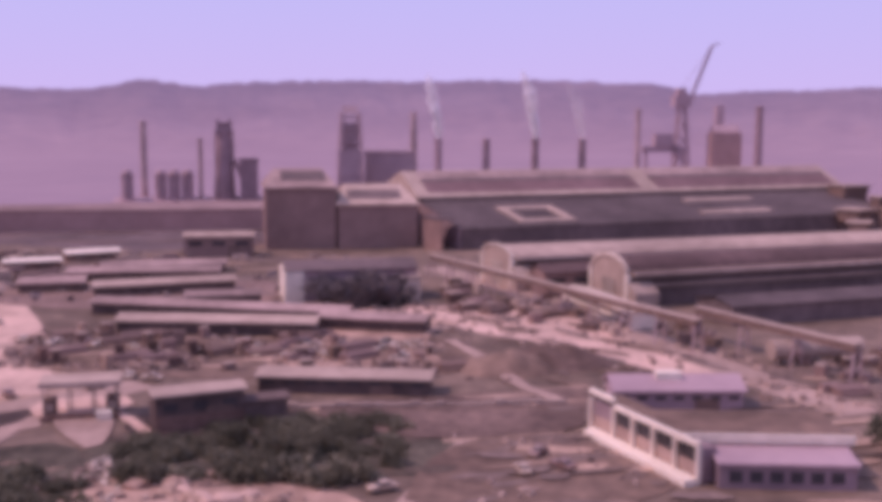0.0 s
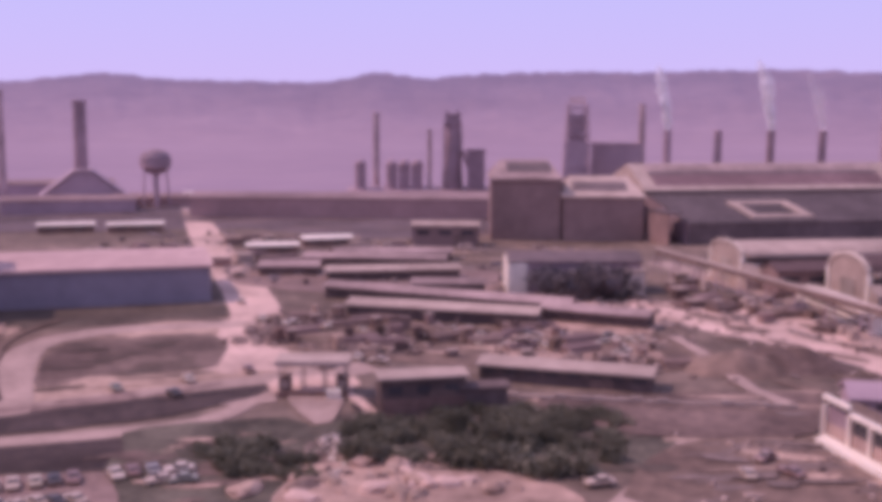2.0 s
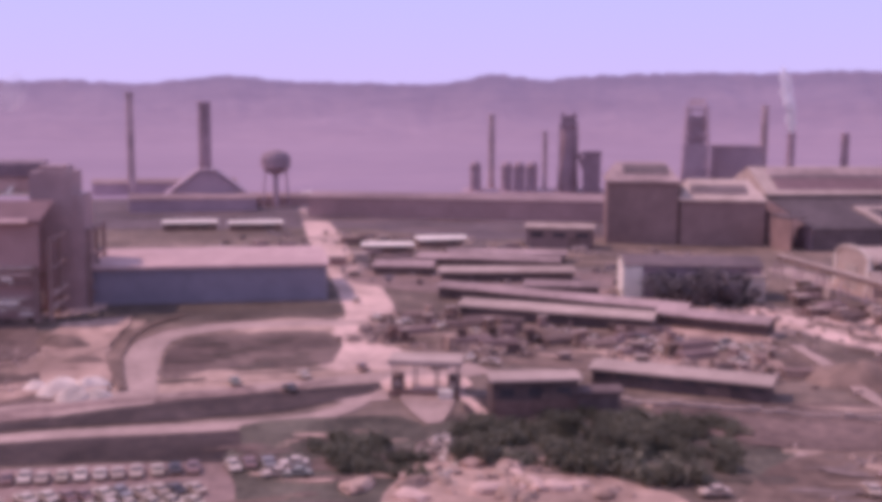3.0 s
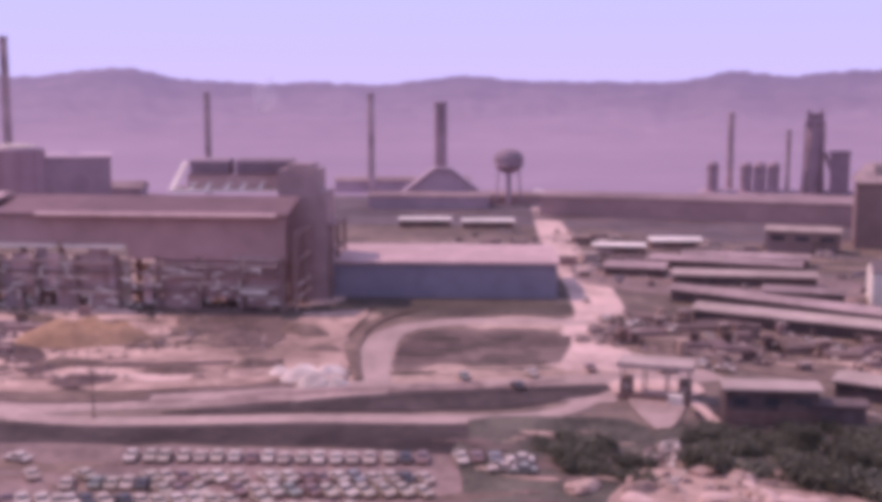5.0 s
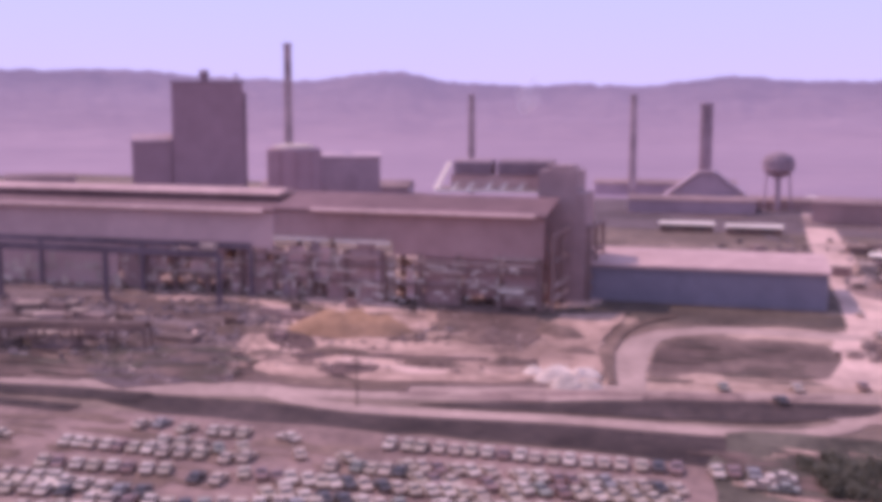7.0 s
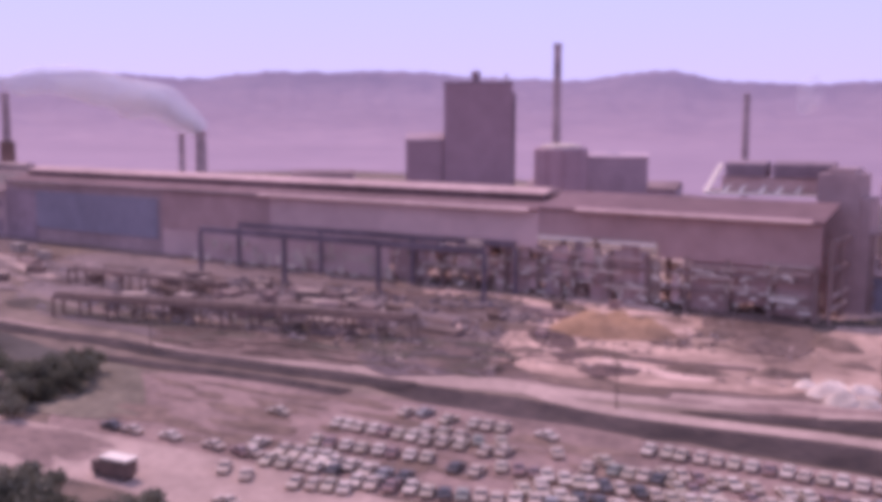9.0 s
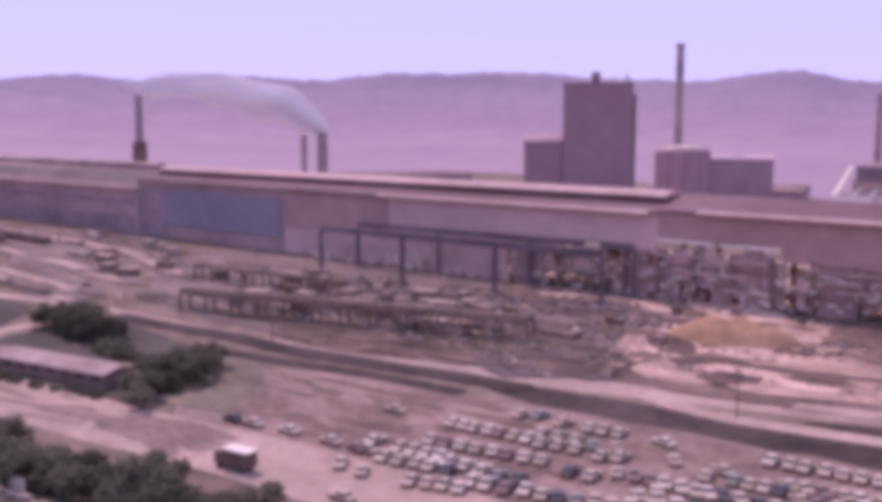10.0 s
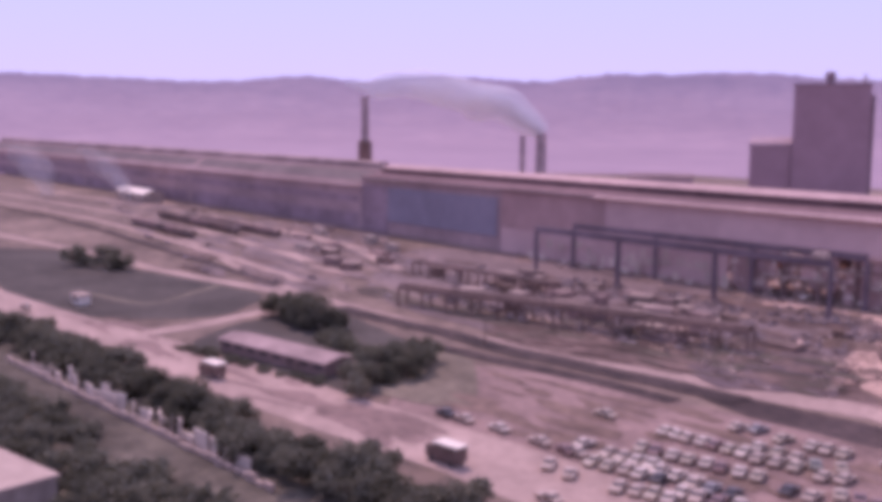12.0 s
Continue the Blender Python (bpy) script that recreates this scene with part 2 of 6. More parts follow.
def smooth_line(points, step=6.0, closed=False):
    """A soft line through the plan points, as points about step apart."""
    p = [Vector((x, y, 0)) for x, y in points]
    out, n = [], len(p)
    for i in range(n if closed else n - 1):
        a, b, c, d = (p[(i + k) % n] if closed else p[min(max(i + k, 0), n - 1)] for k in (-1, 0, 1, 2))
        k = max(1, int((c - b).length / step))
        for j in range(k):
            t = j / k
            out.append(0.5 * (2 * b + (c - a) * t + (2 * a - 5 * b + 4 * c - d) * t * t + (3 * b - a - 3 * c + d) * t ** 3))
    return out if closed else out + [p[-1]]


STRIPS = []


def ribbon(name, points, width, z, mat, label, category, ragged=0.6, kind="structure", thick=0.12):
    """A strip of ground cover along a line, with uneven edges."""
    STRIPS.append(name)
    line, z = smooth_line(points), z + 0.0013 * len(STRIPS)
    bm, rows = bmesh.new(), []
    for i, p in enumerate(line):
        d = (line[min(i + 1, len(line) - 1)] - line[max(i - 1, 0)]).normalized()
        s = Vector((-d.y, d.x, 0))
        l, r = (width / 2 + ragged * (noise.noise(p * 0.13 + Vector((k * 31.0, z * 9, 0)))) for k in (0, 1))
        rows.append([bm.verts.new(p + s * l + Vector((0, 0, z))), bm.verts.new(p - s * r + Vector((0, 0, z))),
                     bm.verts.new(p - s * (r + 0.3) + Vector((0, 0, z - thick))), bm.verts.new(p + s * (l + 0.3) + Vector((0, 0, z - thick)))])
    for a, b in zip(rows, rows[1:]):
        for i, j in ((0, 1), (1, 2), (3, 0)):
            bm.faces.new((a[i], a[j], b[j], b[i]))
    return tagged(part(name, bm, mat), label, category, "", kind)


COVERS = []


def patch(name, points, z, mat, label, category, ragged=1.5, kind="structure"):
    """An area of ground cover with an uneven outline."""
    COVERS.append(name)
    z += 0.004 * len(COVERS)
    line = smooth_line(points, 5.0, True)
    bm = bmesh.new()
    v = [bm.verts.new(p + Vector((ragged * noise.noise(p * 0.11), ragged * noise.noise(p * 0.11 + Vector((50, 0, 0))), z))) for p in line]
    e = [bm.edges.new((v[i], v[(i + 1) % len(v)])) for i in range(len(v))]
    bmesh.ops.triangle_fill(bm, use_beauty=True, edges=e)
    for f in bm.faces:
        if f.normal.z < 0:
            f.normal_flip()
    me = bpy.data.meshes.new(name)
    bm.to_mesh(me)
    bm.free()
    me.materials.append(mat)
    return tagged(new(name, me), label, category, "", kind)


def mound(name, x, y, rx, ry, h, mat, label, category="earth mound", turn=0.0, rough=0.5, group="", flat=1.0):
    """A heap with an uneven foot and crest."""
    bm = bmesh.new()
    n, k = 26, 8
    rings = []
    for j in range(k + 1):
        f = j / k
        ring = []
        for i in range(n):
            a = 2 * math.pi * i / n
            px, py = math.cos(a) * rx * f, math.sin(a) * ry * f
            q = Vector((px + x, py + y, 0))
            edge = 1 + 0.22 * noise.noise(q * 0.16)
            z = min(h * (1 - f * f) ** 1.3, h * flat) * (1 + rough * noise.noise(q * 0.3)) if j < k else -0.2
            ring.append((px * edge, py * edge, z))
        rings.append(ring)
    top = bm.verts.new(rings[0][0])
    vs = [[bm.verts.new(c) for c in r] for r in rings[1:]]
    for i in range(n):
        bm.faces.new((top, vs[0][i], vs[0][(i + 1) % n]))
    for a, b in zip(vs, vs[1:]):
        for i in range(n):
            bm.faces.new((a[i], b[i], b[(i + 1) % n], a[(i + 1) % n]))
    ob = part(name, bm, mat, m=pose(x, y, 0, 0, 0, turn))
    for f in ob.data.polygons:
        f.use_smooth = True
    return tagged(ob, label, category, group)


def heading(a, b):
    return math.degrees(math.atan2(b[1] - a[1], b[0] - a[0]))


def span(a, b):
    return math.hypot(b[0] - a[0], b[1] - a[1])


# ---- ground, bluff and mountains ----
bm = bmesh.new()
radii = [0.01, 2, 4, 8, 12, 16, 20, 26, 32, 40, 50, 60, 75, 90, 110, 150, 200, 260, 320, 400, 500, 650, 850, 1100, 1500, 2000, 2600, 3300, 4000, 4900]
rings = []
for r in radii:
    z = 48.3 * math.exp(-(r / 24.0) ** 2) if r < 100 else 0.0
    rings.append([bm.verts.new((r * math.cos(i * math.pi / 48), r * math.sin(i * math.pi / 48), z)) for i in range(96)])
for a, b in zip(rings, rings[1:]):
    for i in range(96):
        bm.faces.new((a[i], b[i], b[(i + 1) % 96], a[(i + 1) % 96]))
bm.faces.new(rings[0])
land = tagged(part("ground", bm, GROUND), "dusty brown valley floor with patches of dry earth", "ground", "", "structure")
for f in land.data.polygons:
    f.use_smooth = True

# crest of the mountains: yaw from the first view and height over the valley
CREST = [(-45, 175), (-28, 178), (-22, 175), (-16, 166), (-13.4, 160), (-11, 193), (-5.3, 207), (2.6, 200), (5, 203), (9.2, 198), (13.3, 181), (15.7, 200), (18.6, 164), (22, 167), (26, 169), (30, 189), (34.4, 157),
         (37.4, 166), (40.3, 159), (44.5, 171), (47.7, 208), (53, 176), (57, 187), (61.5, 206), (68.4, 204), (73, 178), (78, 197), (82.6, 178), (85, 192), (90, 170), (100, 186), (116, 178)]


def ridge(yaw):
    for (a, h), (b, k) in zip(CREST, CREST[1:]):
        if a <= yaw <= b:
            f = (yaw - a) / (b - a)
            return h + (k - h) * f * f * (3 - 2 * f)
    return 177


bm = bmesh.new()
rings = []
for j in range(22):
    f = max(0.0, (j - 7) / 14)
    ring = []
    for i in range(1440):
        yaw = i * 0.25 - 180
        a = radians(yaw)
        near = 670 + 330 * min(max((yaw - 44) / 20, 0), 1)
        r = 2100 + 1500 * f if j > 6 else near + (2100 - near) * j / 7
        q = Vector((math.cos(a) * 9, math.sin(a) * 9, f * 2.2))
        crest = ridge(yaw) + 4 * noise.noise(q * 6) + 4.5 * noise.noise(q * 17) + 4.5 * noise.noise(q * 43)
        rise = f ** 1.3
        z = crest * rise + rise * (1 - f) * (62 * noise.noise(q * 2.4 + Vector((0, 0, 5))) + 34 * noise.noise(q * 6.0) + 14 * noise.noise(q * 17.0)) + (0.3 if j < 1 else 1.2)
        ring.append(bm.verts.new((-math.sin(a) * r, math.cos(a) * r, z)))
    rings.append(ring)
for a, b in zip(rings, rings[1:]):
    for i in range(1440):
        bm.faces.new((a[i], a[(i + 1) % 1440], b[(i + 1) % 1440], b[i]))
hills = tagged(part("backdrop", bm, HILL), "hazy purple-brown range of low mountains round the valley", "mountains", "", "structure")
for f in hills.data.polygons:
    f.use_smooth = True

# ---- roads and ground covers ----
patch("ground_cover", [(-212, 140), (-150, 190), (-112, 236), (-70, 196), (-105, 162), (-134, 140), (-172, 120), (-192, 116)], 0.04, DIRT, "pale trampled dirt of a building site", "dirt ground")
patch("ground_cover", [(-106, 238), (-97, 246), (-89, 222), (-78, 197), (-80, 188), (-90, 190), (-102, 225)], 0.07, SAND, "pale pink dirt forecourt at the road junction", "dirt ground")
patch("ground_cover", [(-30, 283), (0, 292), (24, 300), (46, 262), (60, 214), (46, 212), (24, 240), (-4, 262), (-26, 262)], 0.04, SAND, "pale pink open dirt yard between the mill sheds", "dirt ground")
patch("ground_cover", [(-140, 168), (-118, 210), (-134, 216), (-160, 200), (-160, 178)], 0.07, RED_DIRT, "reddish brown cut earth beside the loop road", "dirt ground")
patch("field", [(-113, 170.5), (-123.5, 187), (-128.5, 205), (-120, 214.5), (-103, 222), (-92, 206), (-88, 192.5), (-106, 179)], 0.10, FIELD, "brown oval field of dry grass inside the loop road", "field")
patch("ground_cover", [(-115, 174), (-123, 187), (-127, 203), (-120, 204), (-113, 190), (-110, 178)], 0.11, WARM_EARTH, "dark red-brown earth at the bend of the loop road", "dirt ground", 0.8)
patch("ground_cover", [(-109.5, 170.5), (-108.5, 178.5), (-97, 184), (-86.8, 188.5), (-82, 186), (-96, 175)], 0.13, DIRT, "pale trodden crescent between field and plant road", "dirt ground", 0.6)
patch("ground_cover", [(-168, 211), (-150, 219), (-146, 211), (-163, 205)], 0.12, DIRT, "pale dirt strip before the blue shed", "dirt ground", 0.8)
patch("ground_cover", [(-79, 172), (-69.5, 177), (-66.5, 170), (-76, 165.5)], 0.2, ROAD, "pale paved apron beside the gatehouse", "paved ground", 0.5)
patch("ground_cover", [(-182, 226), (-118, 258), (-108, 246), (-140, 222), (-180, 206)], 0.075, SCRUB, "dark strip in front of the blue shed", "scrub")
patch("embankment", [(-180, 88), (-150, 106), (-120, 126), (-62, 160), (-58, 146), (-75, 132), (-104, 120), (-160, 88)], 0.06, DITCH, "dark grassy embankment below the plant road", "embankment")
patch("embankment", [(-131.6, 122.7), (-117.8, 138.8), (-108.6, 150), (-94.9, 162.6), (-71.5, 182), (-74.4, 166.4), (-89, 150), (-111, 137), (-125, 126)], 0.19, DITCH, "dark wedge of planted ground between two roads", "embankment")
patch("parking_lot", [(-205, 52), (-165, 84), (-104, 118), (-66, 133), (-50, 122), (-70, 100), (-120, 62), (-160, 30), (-190, 34)], 0.05, ASPHALT, "worn pinkish asphalt car park full of cars", "car park")
patch("ground_cover", [(-275, -60), (-214, -22), (-150, 14), (-112, 36), (-108, 28), (-128, 8), (-150, -6), (-222, -56), (-250, -70)], 0.05, OLIVE, "dark scrub under the boulevard trees", "scrub")
patch("field", [(-300, -52), (-420, -90), (-405, -50), (-357, -24), (-306, 10), (-282, 8), (-268, -2), (-270, -24)], 0.05, LAWN, "dark green lawn beside the plant gate road", "lawn")
patch("field", [(-272, 28), (-240, 40), (-200, 50), (-188, 34), (-190, 22), (-228, -4), (-246, -2), (-262, 10)], 0.05, LAWN, "dark lawn round the low office", "lawn")
patch("ground_cover", [(-52, 166), (-46, 168), (-32, 176), (4, 179), (8, 164), (2, 148), (-22, 147), (-34, 146), (-56, 147)], 0.04, OLIVE, "dark olive scrub at the foot of the bluff", "scrub")
patch("ground_cover", [(-50, 138), (-47, 145), (-40, 148), (-30, 147), (-10, 134), (-12, 110), (-46, 110)], 0.10, SITE_SAND, "pale stony slope at the foot of the bluff", "dirt ground", 2.5)
patch("ground_cover", [(-78, 136), (-64, 152), (-48, 149), (-47, 138), (-44, 110), (-60, 110)], 0.09, OLIVE, "dark scrub beside the car park", "scrub")
patch("ground_cover", [(4, 164), (24, 162), (34, 142), (14, 132), (-4, 136)], 0.07, RED_DIRT, "brown bare ground beside the white office", "dirt ground")
patch("ground_cover", [(-97, 247), (-58, 258), (-30, 256), (10, 230), (-4, 206), (-60, 206), (-82, 212), (-88, 222)], 0.09, RED_DIRT, "red-brown storage yard strewn with scrap", "dirt ground")
patch("ground_cover", [(-300, 40), (-222, 80), (-176, 110), (-196, 128), (-240, 100), (-300, 62)], 0.10, SCRUB, "dark scrubby strip beside the pipe rack", "scrub")
patch("ground_cover", [(-400, 84), (-330, 130), (-255, 164), (-205, 150), (-180, 104), (-220, 72), (-290, 44), (-350, 56)], 0.04, ASH, "ash-grey slag yard below the crane runway", "slag ground")
patch("ground_cover", [(-480, 70), (-430, 70), (-330, 40), (-300, 22), (-330, 10), (-420, 10), (-520, 20)], 0.04, ASH, "ash-grey railway yard beside the long mill", "dirt ground")
patch("ground_cover", [(-420, 420), (-330, 620), (-60, 640), (-60, 470), (-120, 420), (-190, 440), (-300, 396)], 0.02, CINDER, "dark cindery far yard", "cinder ground")
patch("ground_cover", [(-130, 330), (-60, 340), (-50, 300), (-90, 284), (-130, 296)], 0.04, ASPHALT, "brown paved yard between low storage sheds", "paved ground")
patch("ground_cover", [(-228, 30), (-214, 50), (-196, 50), (-174, 42), (-188, 27), (-206, 26)], 0.085, DRY_GRASS, "dry olive grass beside the car park", "grass")
patch("ground_cover", [(-232, -48), (-180, -18), (-136, 7), (-112, -4), (-118, -24), (-150, -48), (-200, -76), (-240, -72)], 0.07, OLIVE, "dark undergrowth below the stone wall", "scrub")
patch("ground_cover", [(-189.0, 234.3), (-213.5, 285.7), (-323.4, 246.6), (-439.0, 187.0), (-411.0, 128.4)], 0.05, DIRT, "pale dusty ground behind the open bays", "dirt ground")
patch("ground_cover", [(-240, 64), (-214, 70), (-186, 94), (-150, 124), (-122, 150), (-128, 160), (-160, 136), (-188, 122), (-206, 140), (-250, 104)], 0.06, WARM_EARTH, "dark red-brown earth between the yard and the road", "dirt ground")
patch("ground_cover", [(-129, 165.5), (-122.5, 167.5), (-137.6, 189), (-145, 187)], 0.30, SAND, "pale lime-dusted pad beside the loop road", "lime pad", 0.6)
patch("ground_cover", [(-83, 147), (-62, 162), (-54, 152), (-62, 142), (-68, 132)], 0.12, OLIVE, "dark olive scrub beside the lower lane", "scrub")
patch("ground_cover", [(-138, 189.5), (-132.5, 185.5), (-118, 160), (-124, 162)], 0.36, RED_DIRT, "reddish brown cut beside the loop road", "dirt ground")
# shade before the block, painted as a dark ground colour
patch("ground_cover", [(-52, 177), (-34, 178), (-31, 169), (-50, 165)], 0.07, DITCH, "dark patch painting shade in front of the brown block", "yard")

patch("ground_cover", [(-190, 150), (-196, 166), (-196, 190), (-186, 208), (-176, 192), (-176, 160), (-156, 128), (-172, 118)], 0.16, SITE_SAND, "wide pale sand trampled by machines", "sand", 2.5)
patch("ground_cover", [(-177, 150), (-141, 178), (-131, 160), (-130, 146), (-156, 128)], 0.17, SITE_SAND, "wide pale sand beside the plant road", "sand", 2.5)
for pts in ([(-201, 141.3), (-200.6, 146.6), (-187.2, 144.9), (-177.3, 137), (-188.3, 135)], [(-178.5, 131), (-177.5, 139.6), (-170, 138.2), (-171.5, 129.2)], [(-163.5, 127.1), (-165.8, 134.5), (-160.1, 137), (-156, 138.2), (-153.6, 133.9), (-156.6, 125.6)], [(-141, 162), (-136, 168), (-132, 162), (-137, 158)], [(-168, 143), (-158, 150), (-146, 160), (-144, 157), (-157, 146), (-166, 140)]):
    patch("ground_cover", pts, 0.24, MAROON, "dark maroon trench dug in the sand", "dug earth", 1.2)
patch("ground_cover", [(-195, 129), (-203, 141), (-188, 137), (-176, 121), (-174, 114)], 0.205, SITE_SAND, "pale spread of sand at the edge of the yard", "sand", 2.0)
ribbon("path", [(-262, 148), (-249, 161), (-232, 166), (-214.2, 160.5), (-202, 149), (-196, 138)], 5.0, 0.26, SAND, "pale trodden track past the open bays", "path", 1.6)
patch("ground_cover", [(-234, 178), (-233, 190), (-212, 190), (-200, 182), (-206, 172), (-222, 172)], 0.23, SAND, "pale spilled sand before the open bays", "sand", 2.5)
patch("ground_cover", [(-162.4, 115), (-156.7, 124), (-140.4, 131.6), (-138.7, 128.6), (-149.4, 119.5)], 0.20, RED_DIRT, "reddish bare verge of the plant road", "dirt ground", 0.8)
patch("ground_cover", [(-226, 112), (-219, 125.6), (-200, 132), (-182, 122), (-168, 109), (-176, 99), (-184, 92)], 0.19, CINDER, "mauve cindery yard ground strewn with scrap", "yard", 3.0)
patch("ground_cover", [(-190, 188), (-193, 203), (-175, 205.6), (-156, 188), (-148, 174), (-153, 170), (-168.4, 177.8), (-178.5, 178.5)], 0.38, WARM_EARTH, "dark churned earth below the open end of the shop", "dirt ground", 2.0)
patch("ground_cover", [(-160.6, 195.4), (-160.9, 215.2), (-155.8, 221.2), (-146.5, 203.7), (-134.0, 181.5), (-117.4, 158.6), (-121.9, 150.8), (-133.5, 160.3), (-146.5, 177.1)], 0.40, SITE_SAND, "pale pink spread of sand beside the loop road", "sand", 1.5)
ribbon("verge", [(-114.6, 159.4), (-127.3, 175.0), (-139.0, 194.9), (-145.2, 212.5), (-144.4, 227.6)], 1.5, 0.60, RED_DIRT, "reddish bare verge along the loop road", "verge", 0.8)
patch("ground_cover", [(-46, 232), (-37, 220), (-31, 209), (-2, 208), (-3, 247), (4, 266), (-25, 274), (-30, 246)], 0.10, SITE_SAND, "pale pink dusty end of the works yard", "dirt ground", 2.5)
patch("ground_cover", [(-22, 184), (-2, 190.5), (28, 197), (24, 171), (19.5, 168), (1.2, 164.5), (-4, 165), (-16, 172)], 0.12, WARM_EARTH, "brown bare slope below the long building", "dirt ground", 1.0)
ribbon("path", [(-22.8, 181.6), (-1.8, 189), (14, 194.8), (28.3, 199.1)], 1.8, 0.24, DIRT, "narrow pale path along the brown slope", "path")
ribbon("path", [(0.3, 163.3), (8.5, 166.2), (20.1, 168.8)], 1.4, 0.24, DIRT, "narrow pale path at the foot of the slope", "path")
ribbon("road", [(-640, -60), (-420, -6), (-330, 14), (-275, 36), (-222, 64), (-186, 90)], 3.6, 0.13, ROAD, "narrow pale service road beside the ditch", "road")
ribbon("road", [(-188, 88), (-176, 96), (-150, 118), (-116, 148), (-74, 184), (-58, 200)], 9, 0.14, ROAD, "pale concrete plant road past the car park", "road")
ribbon("road", [(-158, 110), (-147, 111), (-135.7, 115.1), (-124, 122.8), (-108.2, 133.6), (-87, 146), (-74.2, 155.6), (-71.3, 168)], 4.2, 0.23, ROAD, "pale concrete lane below the plant road", "road")
ribbon("road", [(-80, 190), (-92, 226), (-112, 268), (-143, 325), (-177, 385), (-225, 475), (-300, 620)], 13, 0.12, SAND, "pale dusty road running away between the sheds", "road")
ribbon("road", [(-107, 152), (-114, 162.8), (-122, 175), (-128.5, 186), (-134, 199), (-134.6, 208), (-130, 217.5), (-119, 226), (-107, 232), (-96, 236)], 7, 0.17, ROAD, "pale dirt loop road round the oval field", "road")
ribbon("road", [(-420, -130), (-279, -46), (-240, -20), (-205, 2), (-172, 22), (-140, 42), (-100, 60), (-40, 84)], 17, 0.12, ROAD, "wide pale concrete boulevard with trees", "road")
ribbon("road", [(-246, -24), (-256, -6), (-268, 6), (-276, 20)], 5, 0.16, ROAD, "narrow pale drive to the low office", "road")
ribbon("road", [(-3, 372), (22, 318), (44, 262), (62, 210), (74, 180)], 9, 0.12, ROAD, "pale dirt road beside the conveyor", "road")
ribbon("road", [(2, 242), (8, 226), (16, 198), (22, 188)], 2.4, 0.55, ROAD, "narrow pale path over the heaps", "road")
ribbon("road", [(7, 165), (3.3, 156), (0.3, 146), (-2, 138), (-6, 120)], 6, 0.12, ROAD, "pale dirt track climbing the bluff", "road")
for pts in ([(-560, 20), (-450, 42), (-340, 44), (-270, 62)], [(-600, -10), (-470, 20), (-370, 30), (-300, 38)], [(-640, -50), (-500, -20), (-400, 2)]):
    ribbon("railway_track", pts, 3.2, 0.20, RUST, "rusty railway track on dark ballast", "railway")
for k, (off, w, mt, lab, cat) in enumerate(((0, 5, ROAD, "pale dusty lane through the railway yard", "lane"), (11, 3.2, RUST, "rusty railway track on dark ballast", "railway"), (20, 3.2, RUST, "rusty railway track on dark ballast", "railway"), (31, 6, ROAD, "pale dusty lane through the railway yard", "lane"),
                                               (-12, 3.2, RUST, "rusty railway track on dark ballast", "railway"), (-24, 4, ROAD, "pale dusty lane through the railway yard", "lane"), (-36, 3.2, DITCH, "dark cinder strip in the railway yard", "cinder strip"))):
    ribbon("railway_track" if cat == "railway" else "lane", [(-760 - off * 0.5, -155 + off * 0.87), (-560 - off * 0.5, -44 + off * 0.87), (-408 - off * 0.5, 20 + off * 0.87), (-330 - off * 0.4, 40 + off * 0.6)], w, 0.24 + 0.03 * k, mt, lab, cat)
ribbon("path", [(-309.5, -34.9), (-289.9, -18.6), (-305.8, -7.2), (-319.1, 0.7)], 1.8, 0.12, DRY_GRASS, "worn dry path over the lawn", "path")
ribbon("lane", [(-480, -95), (-405, -46), (-357, -20), (-306, 16), (-275, 36)], 5, 0.2, ROAD, "pale lane along the lawn", "lane")
ribbon("ditch", [(-276, 31.5), (-262.3, 37.8), (-238, 52.3), (-219.5, 60.7), (-205.9, 69.2), (-193.4, 77), (-182.3, 84.3), (-168.8, 92.2)], 6.4, 0.22, DITCH, "dark planted ditch along the plant road", "ditch")
ribbon("ditch", [(-222, 48), (-205.9, 58.4), (-194, 66.6), (-180.9, 74.6), (-170.8, 80)], 4.2, 0.22, DITCH, "dark planted ditch along the car park", "ditch")


